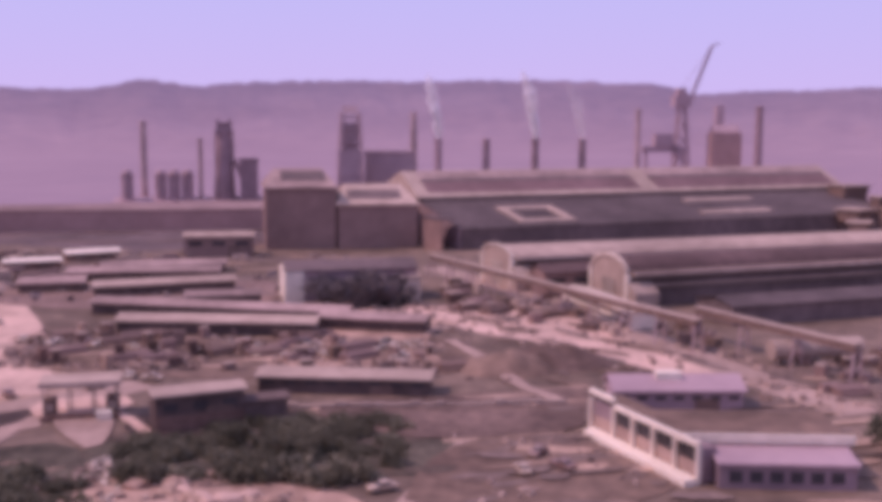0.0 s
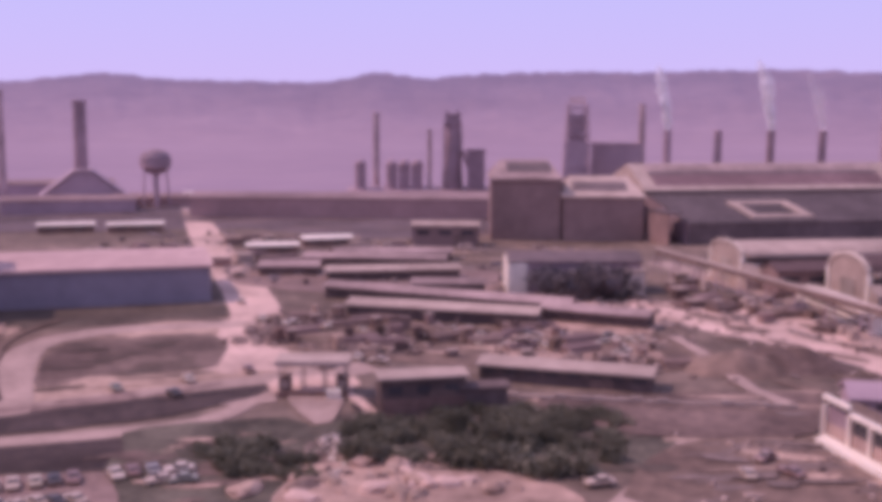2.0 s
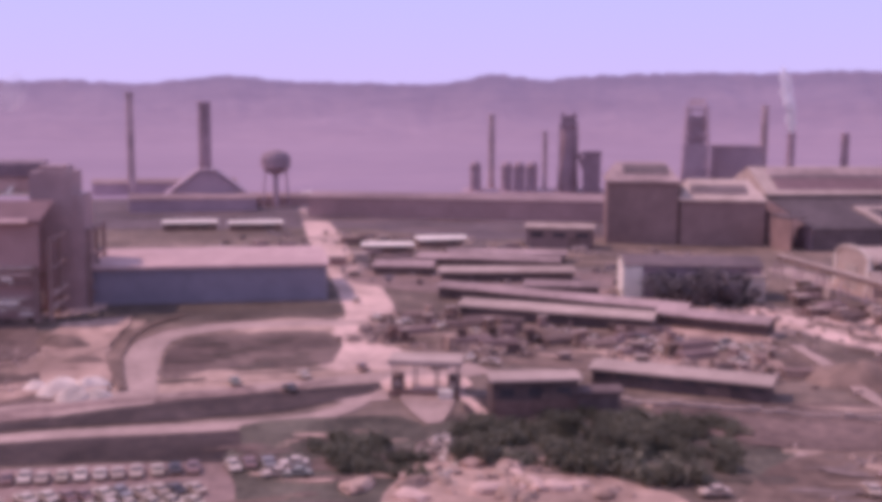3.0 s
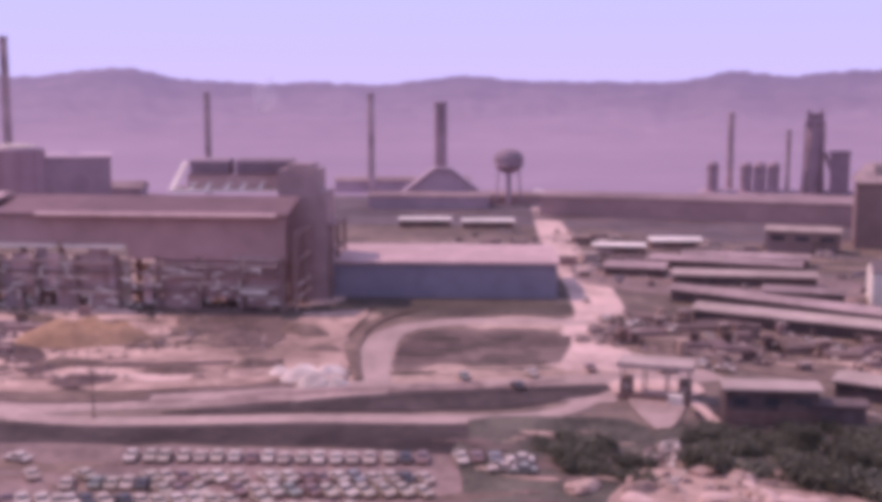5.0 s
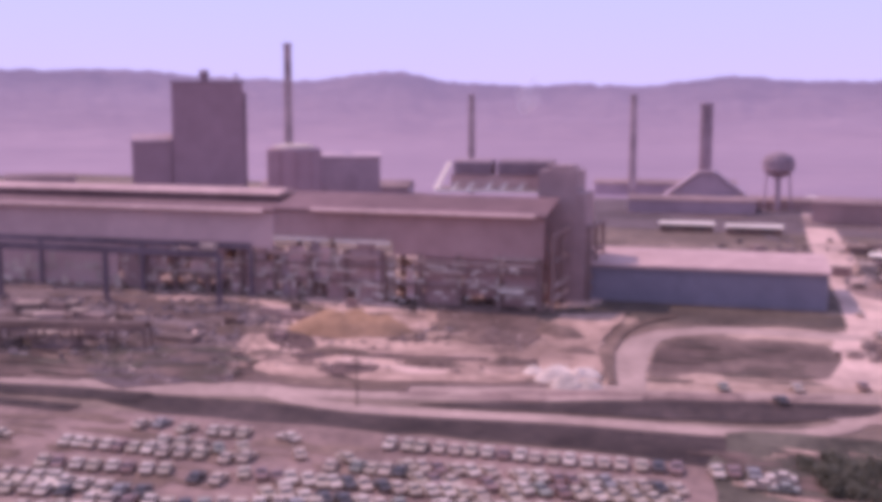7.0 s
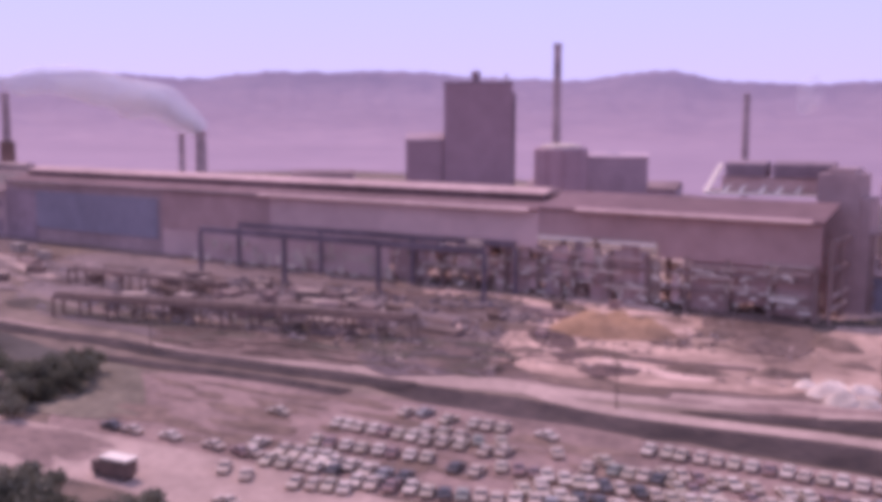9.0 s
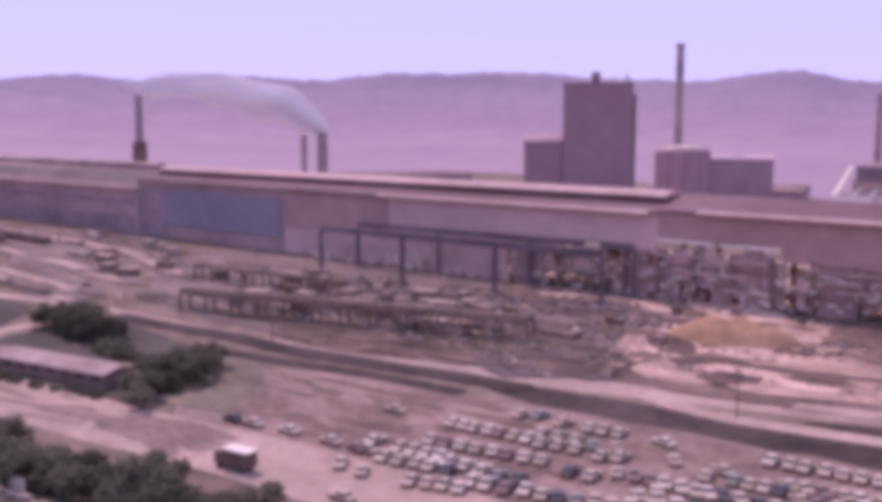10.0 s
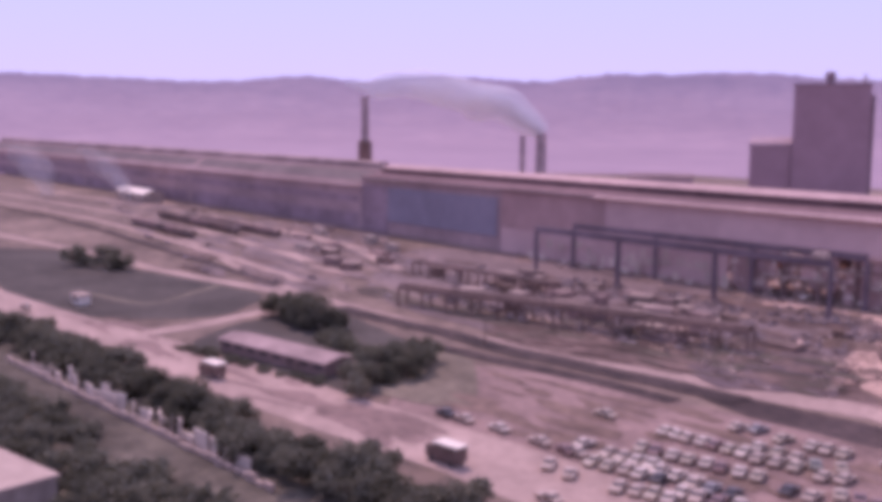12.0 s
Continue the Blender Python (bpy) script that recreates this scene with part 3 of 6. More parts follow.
# ---- sheds and mills ----
def shed(name, a, length, turn, depth, eave, ridge_height, wall_mat, roof_mat, label, category, bay=8.0, windows=True, door=True, group="", trim=None):
    """A long shed. a: the front corner at its start; it runs along turn, and its back lies to the left of that way."""
    t = thing(name, pose(a[0], a[1], 0, 0, 0, turn), label, category, group)
    w = 0.3
    part("wall", prism([(0, 0), (w, 0), (w, eave), (0, eave)], 0, length), wall_mat, t)
    part("wall", prism([(depth - w, 0), (depth, 0), (depth, eave), (depth - w, eave)], 0, length), wall_mat, t)
    for x in (0.0, length - w):
        part("gable_wall", prism([(w, 0), (depth - w, 0), (depth - w, eave), (depth / 2, ridge_height - 0.05), (w, eave)], x, x + w), wall_mat, t)
    o = 0.6
    roof = prism([(-o, eave - 0.15), (depth / 2, ridge_height), (depth + o, eave - 0.15), (depth + o, eave + 0.2), (depth / 2, ridge_height + 0.4), (-o, eave + 0.2)], -o, length + o)
    part("roof", roof, roof_mat, t)
    if trim:
        part("eave_trim", boxes((-o, length + o, -o - 0.2, -o, eave - 0.5, eave + 0.2)), trim, t)
    n = max(2, int(length / bay))
    rib = None
    for i in range(1, n):
        m = pose(length * i / n, -0.12, 0)
        if rib is None:
            rib = part("pilaster", boxes((-0.15, 0.15, 0.04, 0.12, 0, eave - 0.2)), wall_mat, t, m=m)
        else:
            share(rib, m, t)
    if windows:
        pane = None
        for i in range(n):
            m = pose(length * (i + 0.5) / n, -0.05, eave * 0.55)
            if pane is None:
                pane = part("window", boxes((-bay * 0.3, bay * 0.3, -0.06, 0.06, 0, eave * 0.22)), GLASS, t, m=m)
            else:
                share(pane, m, t)
    if door:
        part("door", boxes((-2.2, 2.2, -0.1, 0.1, 0, min(4.5, eave * 0.6))), RUST, t, m=pose(length * 0.72, -0.12, 0))
    return t


def pitched_mill(name, a, x0, x1, turn, depth, eave, crest, label, category, wall_mat, roof_mat, panels, hip=0.0):
    """A mill under a pitched roof, pale at eave, verges and ridge, with dark panels let into the front slope."""
    t = thing(name, pose(a[0], a[1], 0, 0, 0, turn), label, category)
    w, (ry, rz) = 0.4, crest
    part("wall", boxes((x0, x1, 0, w, 0, eave)), wall_mat, t)
    part("wall", boxes((x0, x1, depth - w, depth, 0, eave)), wall_mat, t)
    for x in (x0, x1 - w):
        part("gable_wall", boxes((x, x + w, w, depth - w, 0, eave - 0.02)) if hip else prism([(w, 0), (depth - w, 0), (depth - w, eave), (ry, rz - 0.5), (w, eave)], x, x + w), wall_mat, t)
    o, bm = 0.8, bmesh.new()
    v = [bm.verts.new(c) for c in ((x0 - o, -o, eave), (x1 + o, -o, eave), (x1 + o, depth + o, eave), (x0 - o, depth + o, eave), (x0 - o + hip, ry, rz), (x1 + o - hip, ry, rz), (x0 - o, -o, eave + 0.5), (x1 + o, -o, eave + 0.5), (x1 + o, depth + o, eave + 0.5), (x0 - o, depth + o, eave + 0.5))]
    for f in ((3, 2, 1, 0), (0, 1, 7, 6), (1, 2, 8, 7), (2, 3, 9, 8), (3, 0, 6, 9), (6, 7, 5, 4), (8, 9, 4, 5), (7, 8, 5), (9, 6, 4)):
        bm.faces.new([v[i] for i in f])
    part("roof", bm, roof_mat, t, "pale dusty pitched roof")
    for p0, p1, f0, f1, mat, words in panels:
        c = [(-o + (ry + o) * f, eave + 0.5 + (rz - eave - 0.5) * f) for f in (f0, f1)]
        part("roof_panel", prism([(c[0][0], c[0][1] - 0.3), (c[1][0], c[1][1] - 0.3), (c[1][0], c[1][1] + 0.15), (c[0][0], c[0][1] + 0.15)], p0, p1), mat, t, words)
    rib, n = None, int((x1 - x0) / 6)
    for i in range(n + 1):
        m = pose(min(max(x0 + (x1 - x0) * i / n, x0 + 0.3), x1 - 0.3), -0.15, 0)
        rib = rib or part("pilaster", boxes((-0.2, 0.2, 0.06, 0.15, 0, eave - 0.1)), wall_mat, t, m=m)
        if i:
            share(rib, m, t)
    return t


DARK_PANELS = [(x0, x1, f0, f1, mat, words) for x0, x1 in ((18, 132), (142, 257)) for f0, f1, mat, words in ((0.15, 0.56, MAUVE_RED_ROOF, "dull red-mauve roof panel"), (0.562, 0.68, SOOT_BROWN, "dark glazed strip below the ridge"), (0.682, 0.94, DULL_ROOF, "dull pinkish upper roof"))]
mill = pitched_mill("rolling_mill", (-21, 461), 12, 260, 24.0, 50, 18.4, (20, 29.6), "long sooty rolling mill with a pale-edged pitched roof", "rolling mill", MILL_WALL, PALE_ROOF, DARK_PANELS)
part("aisle_roof", prism([(-45, 8.4), (0, 17.0), (0, 17.4), (-45, 8.8)], 12, 250), SLATE, mill, "dark sloping roof of the front aisle")
part("aisle_wall", boxes((12, 250, -44.6, -44.2, 0, 8.5)), MILL_WALL, mill, "sooty aisle wall")
for x in (12.0, 249.6):
    part("aisle_end_wall", prism([(-44.2, 0), (0, 0), (0, 16.9), (-44.2, 8.45)], x, x + 0.4), MAUVE_WALL, mill)


def on_aisle(x0, x1, y0, y1):
    """A low curb that follows the aisle roof."""
    z = lambda y: 17.4 + 8.6 * y / 45
    return prism([(y0, z(y0) - 0.2), (y1, z(y1) - 0.2), (y1, z(y1) + 0.7), (y0, z(y0) + 0.7)], x0, x1)


for c in ((42, 70, -40, -36), (42, 70, -20, -16), (42, 46, -36, -20), (66, 70, -36, -20)):
    part("skylight_curb", on_aisle(*c), PALE_ROOF, mill, "pale skylight curb")
for c in ((146, 186, -16, -11.5), (140, 180, -37, -32.5)):
    part("roof_walkway", on_aisle(*c), PALE_ROOF, mill, "pale roof strip")
pitched_mill("mill_annex", (-44, 428), 2, 35, 11.0, 40, 17.9, (20, 25.6), "brown iron-clad annex of the rolling mill with a pale hipped roof", "mill building", BROWN_WALL, PALE_ROOF, [(6.5, 29, 0.26, 0.7, SOOT_BROWN, "dark skylight in the roof slope")], 5.0)
link = thing("link_bay", pose(-8.3, 434.8, 0, 0, 0, heading((-8.3, 434.8), (0.4, 422.9))), "narrow brown link bay between annex and rolling mill", "mill building")
part("wall", boxes((0, 14.6, 0, 0.5, 0, 12.5)), BROWN_WALL, link)
part("roof", boxes((-0.3, 14.6, -0.3, 7, 12.504, 13)), SLATE, link)
pitched_mill("mill_head_house", (-72, 424), 1, 29.5, 11.0, 40, 24.9, (20, 32.4), "tall brown iron-clad head house of the rolling mill", "mill building", BROWN_WALL, DULL_ROOF, [(7.5, 26, 0.34, 0.84, SOOT_BROWN, "dark skylight in the roof slope")], 5.0)


def arched_mill(a, length, turn, depth, eave, crown, roof_mat, label):
    """A barrel-topped bay: pale arched end wall, long roof with two raised pale strips."""
    t = thing("arched_mill", pose(a[0], a[1], 0, 0, 0, turn), label, "mill bay", "arched mill bays")
    arch = [(depth / 2 - math.cos(math.pi * i / 10) * depth / 2, eave + math.sin(math.pi * i / 10) * (crown - eave)) for i in range(11)]
    part("end_wall", prism([(0, 0), (depth, 0)] + arch[::-1], -0.4, 0), PALE_ROOF, t, "pale rendered arched end wall")
    part("end_wall", prism([(0, 0), (depth, 0)] + arch[::-1], length, length + 0.4), MILL_WALL, t)
    part("wall", boxes((0, length, 0, 0.4, 0, eave - 0.02)), MILL_WALL, t)
    part("wall", boxes((0, length, depth - 0.4, depth, 0, eave - 0.02)), MILL_WALL, t)
    inner = [(depth / 2 + (y - depth / 2) * 0.96, eave + (z - eave) * 0.93 - 0.05) for y, z in arch]
    part("roof", prism(arch + inner[::-1], 0, length), roof_mat, t)
    part("roof_strip", boxes((1, length, -2.2, 2.6, eave - 0.5, eave + 0.7)), PALE_ROOF, t, "pale eave strip")
    part("roof_strip", boxes((1, length, -0.9, -0.02, eave - 3.6, eave - 2.9)), PALE_ROOF, t, "pale ledge on the wall")
    rim = [(depth / 2 + (y - depth / 2) * 1.07, eave + (z - eave) * 1.14 + 0.2) for y, z in arch]
    part("end_coping", prism([(y, z) for y, z in rim] + arch[::-1], -0.9, 0.3), LIME, t, "whitewashed arched coping")
    part("end_pier", boxes((-0.9, 0.3, -1.2, -0.02, 0, eave)), WHITE, t, "whitewashed corner pier")
    part("end_pier", boxes((-0.9, 0.3, depth + 0.02, depth + 1.2, 0, eave)), WHITE, t, "whitewashed corner pier")
    part("side_porch", prism([(-5.5, 0), (-1.25, 0), (-1.25, eave * 0.78), (-5.5, eave * 0.5)], -0.6, 7), PALE_ROOF, t, "pale lean-to porch")
    part("doorway", boxes((-0.7, -0.42, depth * 0.32, depth * 0.68, 0, eave * 0.8)), CONCRETE, t, "grey roller door")
    return t


arched_mill((52, 290), 190, 21, 19, 9.2, 13.6, DARK_ROOF, "long barrel-roofed mill bay with a pale arched end")
arched_mill((22, 322), 210, 20, 22, 9.6, 12.6, PALE_ROOF, "long barrel-roofed mill bay with a pale arched end")
shed("link_shed", (31, 308), 40, 21, 11, 7, 9, BROWN_WALL, DARK_ROOF, "low dark link shed between the mill bays", "shed")
shed("store_shed", (74, 262), 120, 20, 16, 5, 6.5, MILL_WALL, SLATE, "long low dark-roofed store beside the conveyor", "shed", 8.0, False, False)

dock_a, dock_b = (35, 296), (47, 256)
dock = shed("loading_dock", dock_a, span(dock_a, dock_b), heading(dock_a, dock_b), 7, 4.4, 5.0, WHITE, LIME, "whitewashed loading dock before the arched mill bay", "loading dock", 6.0, False, False)
for z in (1.2, 2.8):
    part("dock_slot", boxes((1, span(dock_a, dock_b) - 1, -0.12, -0.02, z, z + 0.7)), BLOCK, dock, "dark slot in the dock front")

blue = shed("blue_shed", (-180, 231), 67, 28.5, 40, 10, 11.2, BLUE_WALL, PINK_ROOF, "long slate-blue steel shed with a pale pinkish roof", "shed", 70.0, False, False, trim=PINK_ROOF)
for a, l in (((-264, 401), 23), ((-236, 410), 23)):
    shed("white_roofed_shed", a, l, 30, 5, 3.4, 4.0, BRICK, WHITE, "low brick shed with a bright white roof", "shed", group="white-roofed sheds")
shed("white_roofed_shed", (-288, 590), 16, 25, 10, 3.0, 4.0, BRICK, WHITE, "low far shed with a bright white roof", "shed", group="white-roofed sheds")
shed("white_roofed_shed", (-137.4, 382.8), 19, 30, 6, 3.2, 3.9, BRICK, WHITE, "low brick shed with a bright white roof", "shed", group="white-roofed sheds")
shed("white_roofed_shed", (-150.5, 358.7), 18.5, 24, 6, 3.0, 3.6, BRICK, WHITE, "low brick shed with a bright white roof", "shed", group="white-roofed sheds")
shed("brown_shed", (-98, 398), 26, 9, 12, 8, 9, BROWN_WALL, PALE_ROOF, "brown iron-clad shed with a pale roof beside the mill", "shed")
shed("steam_house", (-684, -60), 48, 22.8, 12, 5, 7, PALE_ROOF, WHITE, "pale shed with a white roof beside the railway yard", "shed", 8.0, False, False)
# storage sheds in rows
for a, b, d, h, roof in (((-93, 276), (-24, 262), 7, 3.2, DULL_ROOF), ((-78, 249), (-30, 246), 8, 3.4, PALE_ROOF), ((-30, 256), (-4, 250), 7, 3.2, DULL_ROOF),
                         ((-101, 303), (-63, 318), 8, 3.2, PALE_ROOF), ((-70, 285), (-50, 289), 6, 3.4, DULL_ROOF), ((-120, 333), (-72, 338), 9, 3.2, DULL_ROOF), ((-126, 309.5), (-108, 314), 12, 3.0, DULL_ROOF),
                         ((-114, 350), (-74, 358), 9, 3.0, DULL_ROOF)):
    shed("storage_shed", a, span(a, b), heading(a, b), d, h, h + 1.0, BLOCK, roof, "long low storage shed with a dusty roof", "shed", 5.0, False, False, "storage sheds")

# works house with white end wall
works = shed("works_house", (-44, 296), 38, 14, 14, 9, 11, MAUVE_WALL, SOOT_BROWN, "two-storey works house with a white end wall behind trees", "house", 5.0)
part("end_wall", prism([(-0.2, 0), (14.2, 0), (14.2, 9), (7, 11.2), (-0.2, 9)], -0.5, -0.02), WHITE, works, "whitewashed end wall")
part("corner_wall", boxes((-0.5, 5, -0.5, -0.2, 0, 9)), WHITE, works, "whitewashed corner")
part("porch", boxes((31, 38.4, -3.4, -0.22, 0, 6.5)), LIME, works, "pale rendered porch")
part("porch_roof", boxes((30.6, 38.8, -3.8, -0.22, 6.504, 7.0)), PALE_ROOF, works, "pale porch roof")

# ---- the long steel-framed melt shop, half built ----
melt = thing("melt_shop", pose(-172, 208, 0, 0, 0, 25.5), "half-built melt shop of brown steel with open lower bays", "melt shop")
SEAM, FAR_END, OPEN_END = -78.0, -960.0, -236.0
WEST = -332.0
part("wall", boxes((FAR_END, WEST, 0, 0.4, 0, 19.4)), SHOP_WALL, melt, "dull mauve-brown cladding of the finished bays")
part("wall", boxes((FAR_END, WEST, 29.6, 30, 0, 19.4)), SHOP_WALL, melt)
part("wall", boxes((WEST + 0.02, OPEN_END, 0, 0.4, 0, 24)), SHOP_WALL, melt)
part("wall", boxes((OPEN_END + 0.02, -182, 0, 0.4, 9.5, 24)), HAZED_BROWN, melt, "brown iron cladding")
part("wall", boxes((OPEN_END + 0.02, -182, 0.1, 0.4, 0, 9.48)), HAZED_WALL, melt, "lower cladding with haze in its tone")
part("wall", boxes((-181.98, -131, 0, 0.4, 0, 24)), HAZED_WALL, melt, "cladding of the closed bays with haze in its tone")
part("wall", boxes((-130.98, SEAM - 0.5, 0, 0.4, 13.4, 24)), HAZED_WALL, melt, "mauve-brown cladding above the open bays")
part("wall", boxes((WEST + 0.02, -131, 29.6, 30, 0, 23.9)), HAZED_WALL, melt)
part("wall", boxes((SEAM, -42, 0, 0.4, 17.2, 24.6)), HAZED_BROWN, melt, "brown iron cladding above the open bays")
part("wall", boxes((-41.98, 0, 0, 0.4, 13.4, 24.6)), HAZED_BROWN, melt, "brown iron cladding reaching lower over the last bays")
part("bay_wall", boxes((OPEN_END - 0.4, OPEN_END, 0.4, 29.6, 0, 23.9)), SHOP_WALL, melt, "brown cross wall closing the finished bays")
part("gable_wall", prism([(0.4, 0), (29.6, 0), (29.6, 19.3), (16, 28.1), (14, 28.1), (0.4, 19.3)], FAR_END, FAR_END + 0.4), SHOP_WALL, melt)
part("gable_wall", prism([(0.4, 19.42), (29.6, 19.42), (29.6, 23.9), (21, 25.5), (9, 25.5), (0.4, 23.9)], WEST + 0.02, WEST + 0.4), SHOP_WALL, melt)
part("roof", prism([(-0.8, 19.41), (14, 28.2), (16, 28.2), (30.8, 19.41), (30.8, 19.9), (16, 28.7), (14, 28.7), (-0.8, 19.9)], FAR_END - 0.5, WEST), SHOP_ROOF, melt, "dull mauve pitched roof of the finished bays")
part("ridge_vent", prism([(12.6, 28.0), (17.4, 28.0), (17.4, 29.8), (15, 30.6), (12.6, 29.8)], FAR_END + 3, WEST - 4), DULL_ROOF, melt, "low ridge vent along the finished bays")
part("roof_gutter", boxes((FAR_END, WEST, -1.2, -0.82, 19.3, 20.0)), PINK_ROOF, melt, "pale gutter along the finished bays")
for x0, x1 in ((FAR_END + 4, -700), (-694, -520), (-514, WEST - 3)):
    part("roof_panel", prism([(3.0, 22.2), (9.4, 26.0), (9.4, 26.15), (3.0, 22.35)], x0, x1), SOOT_BROWN, melt, "dark glazed strip in the roof slope")
    part("window_band", boxes((x0, x1, -0.12, -0.02, 12.4, 15.2)), MAUVE_WALL, melt, "long dark window band")
    # flat strip whose dark colour imitates shade inside open bays
    part("lower_band", boxes((x0, x1, -0.14, -0.02, 1.0, 7.6)), MAUVE_WALL, melt, "dark strip painted for the shade of open lower bays")
part("roof", prism([(-0.8, 24), (9, 25.6), (21, 25.6), (30.8, 24), (30.8, 24.5), (21, 26.1), (9, 26.1), (-0.8, 24.5)], WEST + 0.02, OPEN_END), MAUVE_RED_ROOF, melt)
part("roof", prism([(-0.8, 24), (9, 25.6), (18, 25.6), (18, 26.1), (9, 26.1), (-0.8, 24.5)], OPEN_END + 0.02, SEAM - 0.6), MAUVE_RED_ROOF, melt, "dull roof laid as far as the lantern")
lantern = part("roof_lantern", boxes((WEST + 4, SEAM - 4, 9.5, 20.5, 25.8, 27.85)), MAUVE_RED_ROOF, melt, "dull red side of the lantern")
part("lantern_roof", prism([(8.4, 27.9), (21.6, 27.9), (21.6, 28.3), (17, 29.5), (13, 29.5), (8.4, 28.3)], WEST + 3, SEAM - 3), PINK_ROOF, lantern, "pale roof of the lantern")
part("eave_trim", prism([(-2.2, 23.9), (-0.82, 23.6), (-0.82, 24.95), (-1.0, 24.95)], -186, SEAM - 3), PINK_ROOF, melt, "pale gutter strip")
part("eave_trim", boxes((WEST + 1, -186.02, -1.2, -0.82, 23.5, 24.5)), DULL_ROOF, melt, "dull mauve gutter strip")
part("eave_panel", boxes((-325, -298, -1.0, -0.42, 22.6, 23.45)), PALE_ROOF, melt, "pale sheet under the gutter")
# closed dark panel, its colour standing in for shade of an unclad bay
part("cladding", boxes((WEST, -311.1, -0.4, -0.02, 0.5, 20.5)), MAUVE_WALL, melt, "dark panel standing for an unclad bay beside the blue panels")
part("cladding", boxes((-311, -238, -0.5, -0.02, 5.5, 20.5)), BLUE_WALL, melt, "slate-blue cladding panels")
for x0, x1, z in ((-78, -61, 16.3), (-59, -42.5, 16.2), (-36, -2, 11.7), (-12, -5, 4.8), (-30, -21, 8.8), (-80, -62, 12.4), (-56, -46, 12.0)):
    part("cladding_panel", boxes((x0, x1, -1.0, -0.5, z, z + 0.9)), WHITE if z > 15 or z < 5 else FADED_WALL, melt, "pale sheeting rail")
part("roof", prism([(-0.8, 24.7), (15, 28.4), (15.6, 28.4), (15.6, 28.9), (15, 28.9), (-0.8, 25.2)], SEAM, 0.6), MAUVE_RED_ROOF, melt, "sooty brown roof laid on the front slope")
part("eave_trim", prism([(-2.2, 24.9), (-0.82, 24.8), (-0.82, 25.7), (-1.0, 25.7)], -66, -2), PINK_ROOF, melt, "thin pale gutter strip")
part("end_tower", boxes((-6.5, 4.2, 19, 30.6, 0, 36), (4.2, 6.8, 19.5, 30, 0, 30), (-4.5, 2.4, 21, 29, 36, 37.4)), SHOP_WALL, melt, "dull mauve stair tower at the open end")
rafter = None
for i in range(13):
    m = pose(-1 - 11 * i, 0, 0)
    if rafter is None:
        bm = bmesh.new()
        beam(bm, (0, 15.2, 28.1), (0, 29.4, 24.4), 0.5)
        rafter = part("rafter", bm, STEEL, melt, "bare steel rafter", m=m)
    else:
        share(rafter, m if -1 - 11 * i > SEAM else m @ pose(0, 0, -2.6), melt)
column = None
for y in (0.2, 15.0):
    xs = [-1 - 11 * i for i in range(12)]
    for x in xs:
        m = pose(x, y, 0)
        h = 14.2
        if column is None:
            column = part("column", boxes((-0.6, 0.6, -0.6, -0.45, 0, h), (-0.6, 0.6, 0.45, 0.6, 0, h), (-0.1, 0.1, -0.45, 0.45, 0, h)), BROWN_WALL, melt, m=m)
        else:
            share(column, m, melt)
girder = None
for y in (-0.3, 14.6):
    for z in ((5.2, 9.6) if y < 0 else (9.6,)):
        m = pose(0, y, z)
        if girder is None:
            girder = part("girder", boxes((-120, 0, -0.2, 0.2, 0, 0.7)), BROWN_WALL, melt, m=m)
        else:
            share(girder, m, melt)
brace = None
for i in range(6):
    m = pose(-1 - 11 * i * 2, 14.8, 0)
    bm = bmesh.new()
    if brace is None:
        beam(bm, (0, 0, 0.3), (-11, 0, 9.4), 0.35)
        beam(bm, (-11, 0, 0.3), (0, 0, 9.4), 0.35)
        brace = part("cross_brace", bm, HAZED_BROWN, melt, m=m)
    else:
        bm.free()
        share(brace, m, melt)
# open end frame
for y in (0.2, 10, 20, 30, 40):
    part("end_column", boxes((2.0 if y < 15 else 7.2, 2.9 if y < 15 else 8.1, y - 0.45, y + 0.45, 0, 21)), BROWN_WALL, melt)
for z in (3.2, 6.4, 13, 20):
    part("end_girder", boxes((2.1, 2.8, 0.2, 18.8, z, z + 0.8)), FADED_WALL if z < 7 else BROWN_WALL, melt)
    part("end_girder", boxes((7.3, 8.0, 19.6, 40, z, z + 0.8)), BROWN_WALL, melt)
for k, (x0, x1, y0, y1, z0, z1) in enumerate(((-12, -3, 5, 12, 0, 5), (-32, -24, 7, 14, 0, 4))):
    part("machine_block", boxes((x0, x1, y0, y1, z0, z1), (x0 + 2, x1 - 3, y0 + 2, y1 - 2, z1, z1 + 1.6)), BROWN_WALL, melt)
for k in range(12):
    x = -20 - 9 * k
    part("wall_panel", boxes((x, x + 6, 20.5, 20.8, 7 + (k % 3), 9.2 + (k % 3))), WHITE if k % 2 else PALE_ROOF, melt, "pale stacked cladding panels")

# pale blocks added inside to brighten the shaded bays
sheet = None
for k in range(34):
    m = pose(-6 - 3.1 * k + (k * 37 % 11) * 0.3, 3 + (k * 53 % 23), 0, 0, 0, (k * 29) % 40 - 20)
    if sheet is None:
        sheet = part("pale_sheet_block", boxes((-1.8, 1.8, -0.8, 0.8, 0, 1.6), (-1.5, 1.7, -0.7, 0.7, 1.602, 2.6)), FADED_WALL, melt, "pale block added to brighten the bay", m=m)
    else:
        share(sheet, m, melt)

